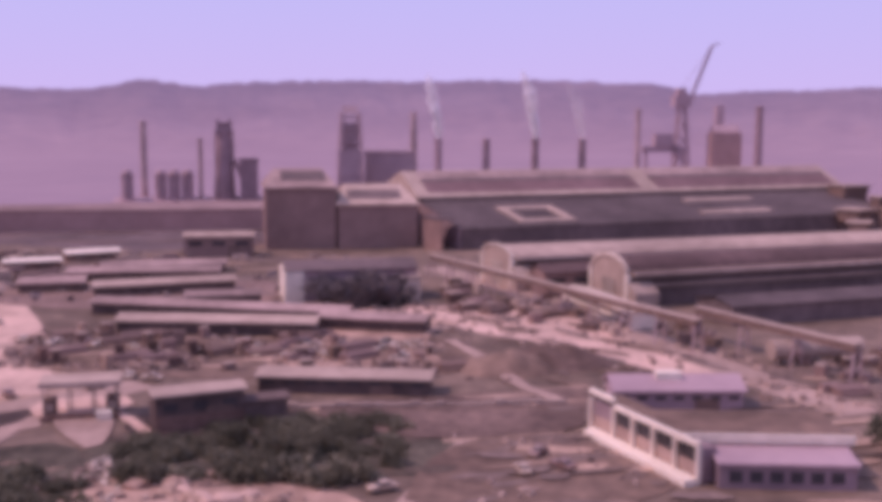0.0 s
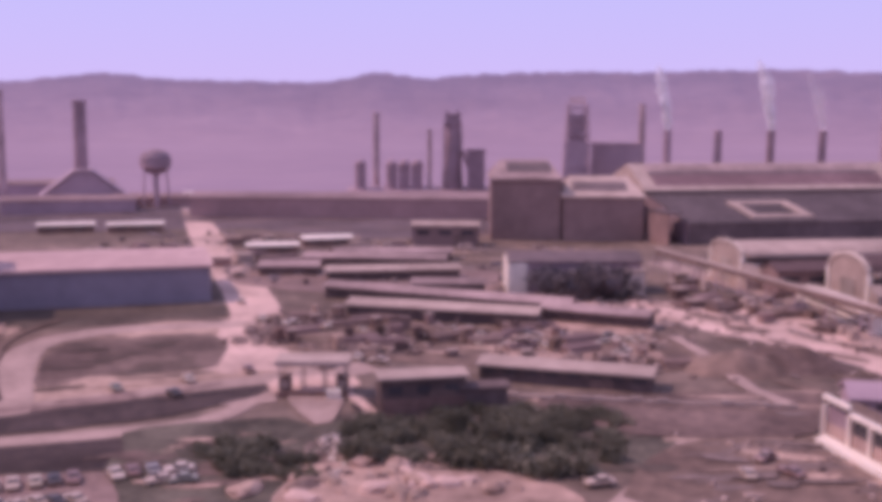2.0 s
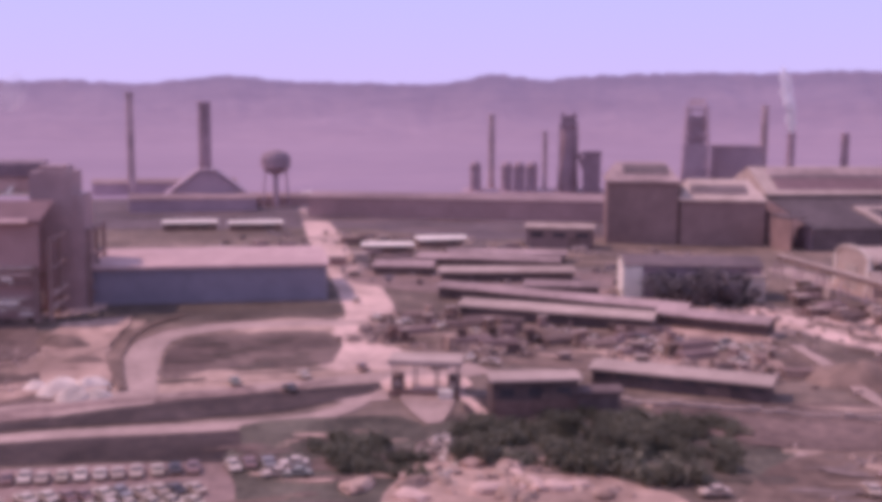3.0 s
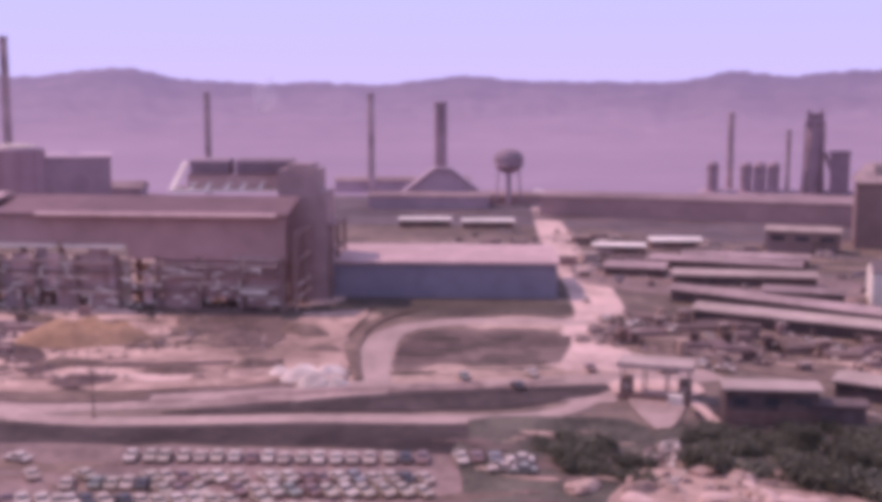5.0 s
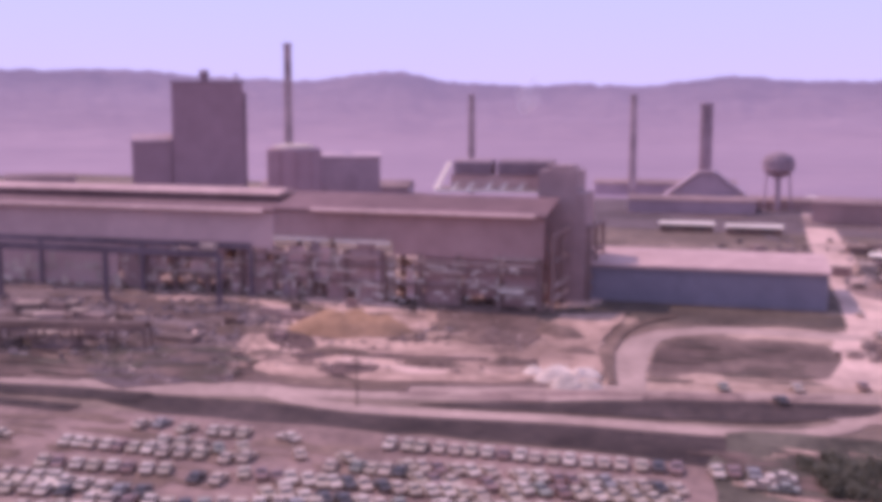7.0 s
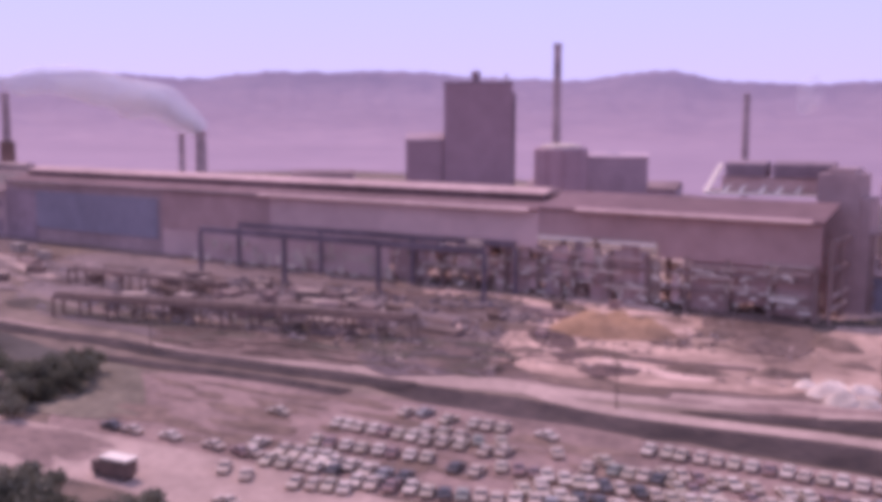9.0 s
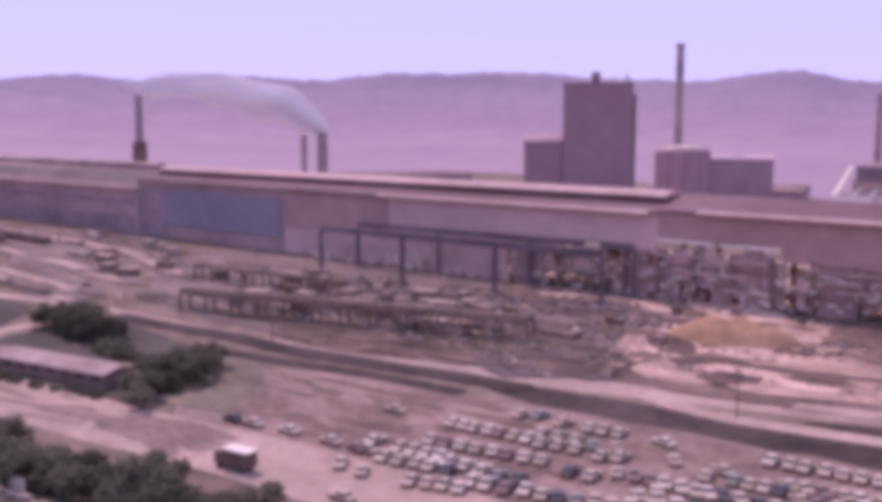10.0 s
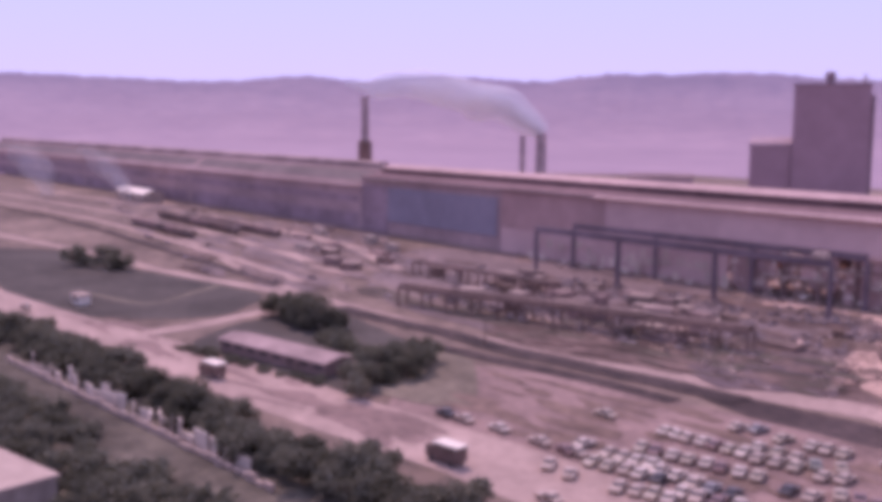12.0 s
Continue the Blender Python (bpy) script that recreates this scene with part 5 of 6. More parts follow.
part("roof", prism([(-0.5, 31.004), (22.5, 31.004), (22.5, 31.8), (11, 33.5), (-0.5, 31.8)], -0.5, 29.5), HAZE_LILAC, haze_hall)


def hopper(x, y, turn, h, w):
    """A sloping bin on four legs with a feed chute."""
    t = thing("loading_hopper", pose(x, y, 0, 0, 0, turn), "dark loading hopper on legs beyond the mill end", "hopper", "loading hoppers")
    part("bin", prism([(-w * 0.3, h * 0.5), (w * 0.3, h * 0.5), (w * 0.5, h * 0.72), (w * 0.5, h), (-w * 0.5, h)], -w * 0.6, w * 0.6), RUST, t)
    part("roof", boxes((-w * 0.68, w * 0.68, -w * 0.58, w * 0.58, h + 0.004, h + 0.7)), PALE_ROOF, t, "pale bin roof")
    for sx in (-1, 1):
        for sy in (-1, 1):
            part("leg", boxes((sx * w * 0.5 - 0.4, sx * w * 0.5 + 0.4, sy * w * 0.4 - 0.4, sy * w * 0.4 + 0.4, 0, h * 0.72)), RUST, t)
    bm = bmesh.new()
    beam(bm, (w * 0.5, 0, h * 0.9), (w * 1.7, 0, 1.2), 2.0, 1.4)
    part("chute", bm, FADED_WALL, t, "faded sloping chute")


for x, y, turn, h, w in ((214, 552, 20, 20, 13), (200, 506, 40, 11, 12), (206, 470, 10, 14, 10), (188, 470, 60, 8, 9), (222, 520, 0, 16, 12)):
    hopper(x, y, turn, h, w)

# ---- office with a white frame, gatehouse, low buildings ----
a, b = (25, 170), (36.5, 143)
office = thing("office_building", pose(a[0], a[1], 0, 0, 0, heading(a, b)), "low office building with a white framed front", "office building")
L = span(a, b)
part("wall", boxes((0.3, L - 4, 0.5, 5, 0, 5.4)), MAUVE_WALL, office, "dull mauve rendered wall")
part("roof", boxes((0.2, L - 4, 0.6, 5.2, 5.404, 5.7)), RED_DIRT, office, "brown gravel roof")
part("end_bay", boxes((L - 3.98, L - 0.3, 0.5, 3.0, 0, 5.2)), MAUVE_WALL, office, "mauve end bay behind the frame")
for x in (0, 7.5):
    top = 7.2 if x == 0 else 6.2
    x1 = 7.2 if x == 0 else L
    part("front_beam", boxes((x, x1, -0.5, 0.2, top - 0.7, top)), WHITE, office, "white concrete top beam")
    part("front_sill", boxes((x, x1, -0.5, 0.2, 0, 0.8)), WHITE, office, "white concrete sill")
for i in range(6):
    x = 0 if i == 0 else 7.0 + (L - 7.4) * (i - 1) / 4
    part("front_post", boxes((x, x + 0.45, -0.5, 0.2, 0.8, 5.5)), WHITE, office, "white concrete post")
for i in range(5):
    x = 0.5 if i == 0 else 7.5 + (L - 7.9) * (i - 1) / 4
    w = 6.3 if i == 0 else (L - 7.9) / 4 - 0.2
    part("window", boxes((x, x + w, 0.3, 0.46, 2.9, 5.3)), GLASS if i else MAUVE_WALL, office, "shaded upper glazing")
    part("front_panel", boxes((x, x + w, 0.25, 0.46, 0.9, 2.88)), FADED_WALL, office, "faded pink panel under the window")
part("step", boxes((2, L, -2.6, -0.52, 0, 1.0)), WHITE, office, "white concrete plinth")
wing = thing("office_wing", pose(37.6, 147.9, 0, 0, 0, -2.7), "rear wing of the office with a white parapet", "office building")
part("wall", slab([(-2.4, 0), (21.5, 0), (21.5, 15), (-8.8, 15)], 0, 5.3), MAUVE_WALL, wing, "dull mauve rendered wall")
part("roof", slab([(-2.4, 0.02), (21.7, 0.02), (21.7, 15.2), (-8.8, 15.2)], 5.304, 5.5), RED_DIRT, wing, "brown gravel roof")
part("parapet", boxes((-3.4, 22, -0.5, -0.02, 4.9, 6.1)), WHITE, wing, "white front parapet")
part("lean_to_wall", boxes((1.5, 20.5, -6.2, -0.52, 0, 3.4)), MAUVE_WALL, wing)
part("lean_to_roof", prism([(-6.6, 3.404), (-0.52, 4.3), (-0.52, 4.6), (-6.6, 3.8)], 1.2, 20.9), HAZE_LILAC, wing, "dull lavender lean-to roof")
for i in range(6):
    part("window", boxes((3 + 2.8 * i, 4.8 + 2.8 * i, -6.3, -6.21, 1.0, 2.6)), GLASS, wing, "dark wing window")
workshop = shed("workshop", (31, 182.4), 23, 1.5, 9, 3.4, 5.2, HAZE_LILAC, HAZE_LILAC, "low lavender-grey workshop with a row of small windows", "workshop", 3.0)
part("roof_hatch", boxes((8, 12.5, 2.6, 4.6, 4.6, 6.2)), WHITE, workshop, "white roof hatch")
tk = thing("storage_tank", pose(70, 219, 0, 0, 0, 12), "long pale horizontal storage tank on saddles", "storage tank")
part("shell", prism([(2.2 * math.cos(i * math.pi / 8), 3.2 + 2.2 * math.sin(i * math.pi / 8)) for i in range(16)], 0, 21), PALE_ROOF, tk)
for x in (3, 10, 17):
    part("saddle", boxes((x, x + 1, -1.6, 1.6, 0, 1.6)), CONCRETE, tk)

gate = thing("gatehouse", pose(-68.2, 173.8, 0, 0, 0, 13), "gatehouse canopy with a broad pale roof slab", "gatehouse")
part("roof", boxes((0, 13.5, 0, 7, 5.6, 6.5)), PALE_ROOF, gate, "broad pale roof slab")
for x in (0.6, 4.6, 8.6, 12.4):
    for y in (0.6, 6.0):
        part("post", boxes((x, x + 0.26, y, y + 0.26, 0, 5.6)), CONCRETE, gate)
for x0, x1 in ((0.7, 2.6), (10.9, 13.0)):
    booth = part("booth", boxes((x0, x1, 1.2, 4.2, 0, 3.4)), RUST, gate, "dark booth under the canopy")
    part("window", boxes((x0 + 0.4, x1 - 0.4, 1.08, 1.18, 1.4, 2.6)), PALE_ROOF, booth, "pale booth window")
part("kerb_wall", boxes((0.4, 13.2, -0.9, -0.5, 0, 1.1)), BRICK, gate, "low reddish front wall")
part("counter", boxes((9.5, 12.0, -2.8, -1.2, 0, 1.8)), WHITE, gate, "white barrier box")
ribbon("path", [(-57.8, 180.4), (-52.8, 174.4), (-47.9, 167.4)], 1.6, 0.24, SAND, "narrow pale path beside the traffic island", "path")
patch("ground_cover", [(-70, 176), (-56, 179), (-58, 190), (-72, 187)], 0.14, SAND, "pale dusty ground under the gate canopy", "dirt ground", 0.6)
patch("traffic_island", [(-66, 174), (-57, 178), (-53, 160), (-55, 158)], 0.18, ROAD, "pale concrete triangular traffic island at the gate", "traffic island", 0.3)
block = shed("block_building", (-46.6, 167.4), 14.8, 25.2, 5.5, 6.0, 6.4, BLOCK, PALE_ROOF, "dark brown block with a pale flat roof", "building", 4.0)
part("lower_wall", boxes((0.2, 14.6, -0.6, -0.3, 0, 2.6)), BRICK, block, "sooty brick lower wall")
shed("low_block", (-33.3, 173.7), 7.6, 24.2, 4, 3.6, 3.9, BLOCK, BLOCK, "low dark block between the flat-roofed buildings", "building", 4.0, False, False)
shed("long_building", (-34.5, 194), 32.5, -5, 7.5, 3.2, 3.8, BLOCK, PALE_ROOF, "long low building with a pale flat roof and dark front", "building", 4.0)
shed("low_office", (-227.5, 0.5), 34, 35.5, 7.5, 2.7, 3.5, BROWN_WALL, DULL_ROOF, "low office with a dull mauve roof on the lawn", "office building", 4.0)
flat = thing("flat_roofed_house", pose(-149, -30, 0, 0, 0, 37), "flat-roofed house with a pale pink roof", "house")
part("wall", boxes((-40, 16, -26, 0, 0, 4.6)), CONCRETE, flat)
part("roof", boxes((-40.3, 16.3, -26.3, 0.3, 4.604, 5.0)), PALE_ROOF, flat, "pale pink gravel roof")

# rubble and light walls
def rubble_wall(a, b, h, label, slabs=0):
    """A low wall of rough blocks; a slab here and there stands upright behind it."""
    t = thing("rubble_wall", pose(a[0], a[1], 0, 0, 0, heading(a, b)), label, "wall")
    n = int(span(a, b) / 2.2)
    stone = slab = None
    for i in range(n):
        m = pose(2.2 * i + 1, random.uniform(-0.2, 0.2), 0, 0, 0, random.uniform(-6, 6)) @ Matrix.Diagonal((1, 1, random.uniform(0.7, 1.3), 1))
        if stone is None:
            bm = boxes((-1.06, 1.06, -0.35, 0.35, -0.1, h))
            bmesh.ops.bevel(bm, geom=bm.edges[:], offset=0.12, segments=1, affect="EDGES")
            stone = part("stone_block", bm, PALE_ROOF, t, m=m)
        else:
            share(stone, m, t)
    for i in range(slabs):
        x = span(a, b) * (0.1 + 0.8 * (i + random.uniform(-0.4, 0.4)) / slabs)
        m = pose(x, 1.2 + random.uniform(0, 1.2), 0, random.uniform(-14, 4), 0, random.uniform(-25, 25)) @ Matrix.Diagonal((random.uniform(0.8, 2.3), 1, random.uniform(0.4, 1.3), 1))
        if slab is None:
            bm = boxes((-1.0, 1.0, -0.18, 0.18, -0.2, 2.6))
            bmesh.ops.bevel(bm, geom=bm.edges[:], offset=0.1, segments=1, affect="EDGES")
            slab = part("stone_slab", bm, LIME, t, "pale upright stone slab", m=m)
        else:
            share(slab, m, t)


rubble_wall((-226, -42.5), (-136, 8), 1.1, "rough pale stone wall with upright slabs between the trees", 30)
rubble_wall((-34, 182), (24, 186), 1.0, "low pale wall along the lower yard")

# ---- heaps on the building site ----
mound("earth_mound", -189.5, 158, 14.5, 10.5, 7.4, OCHRE, "broad flat-topped ochre earth mound on the building site", turn=35, rough=0.7, flat=0.42)
for x, y, rx, h in ((-124, 155, 5.0, 2.7), (-120, 153, 4.0, 2.0), (-127, 159, 3.8, 2.0), (-117, 155, 3.2, 1.5), (-122, 160, 4.0, 2.3), (-131, 156, 3.0, 1.4)):
    mound("lime_mound", x, y, rx, rx * 0.75, h, LIME, "small heap of dusty white lime beside the plant road", "lime heap", turn=35, rough=0.9, group="lime heaps")
for x, y, rx, ry, h, mt in ((-160, 133, 5, 2.6, 1.2, MAROON), (-172, 140, 9, 3, 1.6, RED_DIRT), (-150, 146, 8, 3, 1.8, RED_DIRT), (-182, 128, 6, 3, 1.4, RED_DIRT), (-140, 158, 7, 3, 1.6, RED_DIRT), (-205, 138, 8, 4, 1.8, RED_DIRT),
                            (-160, 176, 9, 5, 1.8, WARM_EARTH), (-150, 188, 8, 4, 2.6, RED_DIRT), (-136, 176, 6, 3, 1.6, RED_DIRT), (-176, 178, 7, 4, 1.6, RED_DIRT)):
    mound("earth_mound", x, y, rx, ry, h, mt, "low heap of dug earth on the building site", turn=random.uniform(0, 60), group="earth heaps")
mound("coal_mound", 24, 220, 15, 9, 4.0, WARM_EARTH, "dark heap of coal in the dirt yard", "coal heap")
mound("coal_mound", 14, 214, 12, 8, 3.6, RED_DIRT, "red-brown heap of ore in the dirt yard", "ore heap")
mound("coal_mound", 36, 284, 12, 5, 2.4, SLAG, "dark heap of coal in the dirt yard", "coal heap")

def boulder(x, y, r, dice):
    """A rough flattened stone half sunk in the slope."""
    bm, off = bmesh.new(), Vector((dice.uniform(0, 90), dice.uniform(0, 90), 0))
    bmesh.ops.create_icosphere(bm, subdivisions=2, radius=1.0)
    for v in bm.verts:
        v.co *= r * (1 + 0.45 * noise.noise(v.co * 1.1 + off) + 0.15 * noise.noise(v.co * 3.2 + off))
        v.co.z *= 0.55
    tagged(part("boulder", bm, dice.choice((SITE_SAND, DIRT, SAND)), m=pose(x, y, 0.12 * r, 0, 0, dice.uniform(0, 180)) @ Matrix.Diagonal((1.3, 0.8, 1, 1))), "pale weathered boulder on the slope of the bluff", "boulder", "bluff boulders")


dice = random.Random(17)
for x, y, k in ((-39, 141, 7), (-46, 131.5, 6), (-30, 136.5, 6), (-22, 136.5, 5), (-50.5, 126, 5), (-35, 130, 6)):
    for i in range(k):
        r = dice.uniform(0.8, 2.2)
        boulder(x + dice.uniform(-4.5, 4.5), y + dice.uniform(-2.2, 2.2), r, dice)

# ---- vehicles ----
def car_mesh(paint):
    t = thing("car", pose(0, 0, 0), "parked car", "car", "cars in the car park")
    t.scale = (0.94, 0.86, 0.95)
    body = prism([(-2.42, 0.42), (2.4, 0.42), (2.45, 0.72), (2.3, 0.88), (0.95, 0.98), (-1.7, 1.0), (-2.4, 0.9), (-2.5, 0.68)], -0.9, 0.9)
    bmesh.ops.bevel(body, geom=body.edges[:], offset=0.07, segments=1, affect="EDGES")
    part("body", body, paint, t)
    part("window", prism([(-1.55, 0.97), (0.95, 0.97), (0.35, 1.38), (-1.15, 1.38)], -0.74, 0.74), GLASS, t, "dark car windows")
    part("roof", prism([(-1.2, 1.37), (0.4, 1.37), (0.3, 1.46), (-1.1, 1.46)], -0.72, 0.72), paint, t)
    bumper = part("bumper", boxes((-0.88, 0.88, 2.42, 2.56, 0.44, 0.6), (-0.5, -0.38, 2.44, 2.6, 0.4, 0.66), (0.38, 0.5, 2.44, 2.6, 0.4, 0.66)), CHROME, t, "dusty chrome bumper")
    share(bumper, pose(0, 0, 0, 0, 0, 180), t)
    wheel = None
    for x in (-0.82, 0.82):
        for y in (-1.45, 1.45):
            m = pose(x, y, 0.33, 0, 90, 0)
            wheel = wheel or part("wheel", lathe([(0.2, -0.1), (0.33, -0.08), (0.33, 0.08), (0.2, 0.1)], 10), TYRE, t, m=m)
            if x > 0 or y > 0:
                share(wheel, m, t)
    return t


NAMES = ["white", "cream", "blue", "dark red", "green", "black", "tan"]
CARS = [car_mesh(p) for p in PAINTS]
used = set()


def park(x, y, turn, kind=None, where="in the crowded car park", z=0.05):
    k = random.choices(range(7), (7, 8, 1, 3, 1, 2, 6))[0] if kind is None else kind
    m = pose(x, y, z, 0, 0, turn)
    if k in used:
        c = copy_thing(CARS[k], m)
    else:
        c = CARS[k]
        c.matrix_basis = m @ Matrix.Diagonal((*c.scale, 1))
        used.add(k)
    c["label"] = NAMES[k] + " saloon car parked " + where


rnd = random.Random(4)
# rows of cars: both ends, number, chance of a gap, turn of the cars to the row
NEAR_ROWS = ((-116, 104.5, -79, 125.5, 18, 0.0, 4), (-74, 128.5, -67, 131, 4, 0.2, 20), (-107, 99.5, -74.5, 118.5, 17, 0.04, 38), (-104, 95.2, -72, 114, 16, 0.05, 38), (-111.5, 94, -105.6, 97.3, 4, 0, 2), (-109, 87.4, -88, 100.5, 12, 0.04, 35),
             (-121, 81.2, -110, 86.6, 6, 0, 30), (-117.5, 66.6, -104, 80.5, 9, 0.05, 8), (-112, 78.5, -96, 88, 8, 0.1, 35), (-102, 75, -84, 88, 9, 0.08, 35), (-92, 92, -76, 104, 9, 0.08, 38))
FAR_ROWS = ((-152.7, 70, -140, 77.3, 7, 0, 3), (-141, 89, -136.6, 91.8, 3, 0, 5), (-142, 80.5, -136.6, 84, 3, 0, 8), (-137.2, 78.2, -132.6, 81.6, 3, 0, 3), (-145.6, 62.7, -130, 74, 8, 0.1, 15), (-140.6, 53.6, -131.8, 59.8, 5, 0, 4),
            (-143.8, 57.3, -137.6, 61.2, 4, 0, 6), (-134.8, 61.2, -129.8, 64.4, 3, 0, 4), (-128.8, 63.4, -124.2, 67, 3, 0, 4), (-125.8, 60.2, -119.8, 65.7, 4, 0, 4), (-129.6, 53.2, -124.4, 58, 4, 0, 6), (-140.4, 46.8, -136.1, 48.5, 2, 0, 40))
for x0, y0, x1, y1, n, gap, turn in NEAR_ROWS + FAR_ROWS:
    hd = heading((x0, y0), (x1, y1))
    for i in range(n):
        if rnd.random() >= gap:
            f = i / (n - 1)
            park(x0 + (x1 - x0) * f + rnd.uniform(-0.12, 0.12), y0 + (y1 - y0) * f + rnd.uniform(-0.3, 0.3), hd + turn + rnd.uniform(-3, 3) + (180 if rnd.random() < 0.4 else 0))
for x, y, turn in ((-169.4, 37.5, 112), (-165.4, 39.8, 112), (-159.2, 44.1, 112), (-151.3, 48.5, 112), (-145, 52.2, 112), (-163.8, 64, 115), (-145.1, 86.6, 20), (-152.4, 82.8, 20), (-150.6, 85.3, 25), (-132.9, 84.6, 60), (-131, 87.6, 60), (-128, 83, 30), (-126.4, 85.2, 30),
                   (-123.8, 75.1, 35), (-121.2, 77, 35), (-112.3, 81.7, 60), (-114.6, 91.6, 40), (-115.6, 95.2, 80), (-129.7, 95.2, 100), (-122, 91.6, 60), (-146.4, 51, 100), (-127.3, 42.3, 112), (-148.8, 55, 30)):
    park(x, y, turn)
for x, y, turn in ((-88, 180, 40), (-98, 171, 40), (-80, 190, 35), (-97, 240, 20), (-112, 262, 25), (-86, 170, 50)):
    park(x, y, turn, None, "on the plant road", 0.18)
for x, y, turn in ((-72.5, 130.3, 35), (-70, 131.4, 35), (-66.5, 132.4, 120), (-64.2, 128.6, 120), (-66.8, 127.6, 120)):
    park(x, y, turn)
for i in range(26):
    park(rnd.uniform(-92, -2), rnd.uniform(219, 240), rnd.uniform(0, 180), None, "in the dusty works yard", 0.06)
for x, y in ((-62, 205), (-57, 203), (-66, 196), (-8, 140), (18, 150), (15, 156), (12, 148)):
    park(x, y, rnd.uniform(0, 180), None, "on bare ground", 0.12)


def van(x, y, turn, label):
    t = thing("box_van", pose(x, y, 0.14, 0, 0, turn), label, "van", "box vans")
    part("box", boxes((-3.4, 1.4, -1.15, 1.15, 0.7, 2.9)), RUST, t, "dark van box")
    part("roof", boxes((-3.5, 1.5, -1.25, 1.25, 2.904, 3.1)), WHITE, t, "white van roof")
    part("cab", prism([(-1.05, 0.6), (1.05, 0.6), (1.0, 2.3), (-1.0, 2.3)], 1.45, 3.2), RUST, t)
    part("windscreen", boxes((3.2, 3.26, -0.9, 0.9, 1.4, 2.2)), GLASS, t)
    for wx in (-2.3, 2.2):
        for wy in (-1.0, 1.0):
            part("wheel", lathe([(0.3, -0.14), (0.48, -0.12), (0.48, 0.12), (0.3, 0.14)], 12), TYRE, t, m=pose(wx, wy, 0.48, 90, 0, 0))


van(-145.7, 32.3, 212, "dark box van with a white roof on the boulevard")
van(-204.7, -1.3, 212, "dark box van with a white roof on the boulevard")


for x, y, kind in ((-227.0, -19.0, 5), (-258.0, -43.4, 0), (-287.5, -49.0, 1)):
    park(x, y, 122, kind, "on the wide boulevard", 0.14)
kiosk = thing("kiosk", pose(-293.8, -36.0, 0.05, 0, 0, 25), "small white kiosk on the dark lawn", "kiosk")
part("wall", boxes((-3, 3, -1.5, 1.5, 0, 2.4)), WHITE, kiosk)
part("roof", boxes((-3.3, 3.3, -1.8, 1.8, 2.404, 2.7)), PALE_ROOF, kiosk)
part("window", boxes((-2, 2, -1.58, -1.51, 1.0, 1.9)), GLASS, kiosk)

# ---- trees ----
def tree_thing(name, h, spread, clumps, seed, trunk=True, leaf=None):
    """Tapered trunk and limbs under a crown of many small leaf clumps."""
    r = random.Random(seed)
    t = thing(name, pose(0, 0, 0), "tree", "tree")
    bm = bmesh.new()
    if trunk:
        beam(bm, (0, 0, -0.2), (0.1, 0.05, h * 0.5), h * 0.05)
        for i in range(5):
            a = r.uniform(0, 6.28)
            beam(bm, (0.05, 0, h * r.uniform(0.25, 0.45)), (spread * 0.6 * math.cos(a), spread * 0.6 * math.sin(a), h * r.uniform(0.55, 0.8)), h * 0.022)
        part("trunk", bm, BARK, t)
    else:
        bm.free()
    bm = bmesh.new()
    blobs = [(r.uniform(-0.85, 0.85) * spread, r.uniform(-0.85, 0.85) * spread, h * r.uniform(0.32, 0.78) if trunk else h * r.uniform(0.2, 0.6), spread * r.uniform(0.35, 0.6)) for _ in range(7)]
    for _ in range(clumps):
        bx, by, bz, br = r.choice(blobs)
        d = Vector((r.gauss(0, 1), r.gauss(0, 1), r.gauss(0, 0.8))).normalized() * br * r.uniform(0.35, 1.25)
        c = Vector((bx, by, bz)) + d
        c.z = min(max(c.z, 0.1), h * 1.02)
        s = r.uniform(0.28, 0.7)
        u = Vector((r.gauss(0, 1), r.gauss(0, 1), r.gauss(0, 1))).normalized() * s
        w = u.cross(Vector((r.gauss(0, 1), r.gauss(0, 1), r.gauss(0, 1)))).normalized() * s * 0.7
        k = u.cross(w).normalized() * s * 0.3
        v = [bm.verts.new(c + q) for q in (-u, w + k, u, -w + k)]
        bm.faces.new(v[:3])
        bm.faces.new((v[0], v[2], v[3]))
    part("crown", bm, leaf or LEAF, t)
    return t


TREES = [tree_thing("tree", 7.0, 3.8, 800, 1), tree_thing("tree", 8.0, 4.2, 900, 2), tree_thing("tree", 5.6, 3.6, 680, 3), tree_thing("tree", 6.4, 3.4, 700, 7)]
BUSHES = [tree_thing("bush", 2.4, 2.8, 340, 4, False), tree_thing("bush", 3.2, 3.2, 400, 5, False), tree_thing("bush", 1.7, 3.0, 300, 6, False)]
HAZY_TREES = [tree_thing("tree", 7.6, 4.2, 900, 11, True, HAZE_LEAF), tree_thing("tree", 6.4, 4.4, 800, 12, True, HAZE_LEAF)]
for b in BUSHES:
    b["category"] = "bush"
placed = set()


def plant(kind, x, y, scale, label):
    src = kind[rnd.randrange(len(kind))]
    m = pose(x, y, 0.05, 0, 0, rnd.uniform(0, 360)) @ Matrix.Diagonal((scale, scale, scale * rnd.uniform(0.85, 1.1), 1))
    if src in placed:
        o = copy_thing(src, m)
        o.matrix_basis = m
    else:
        o = src
        o.matrix_basis = m
        placed.add(src)
    o["label"] = label


def grove(kind, a, b, n, wide, lo, hi, label):
    """Plants scattered along the line from a to b."""
    for i in range(n):
        f = (i + rnd.random()) / n
        plant(kind, a[0] + (b[0] - a[0]) * f + rnd.uniform(-wide, wide), a[1] + (b[1] - a[1]) * f + rnd.uniform(-wide, wide), rnd.uniform(lo, hi), label)


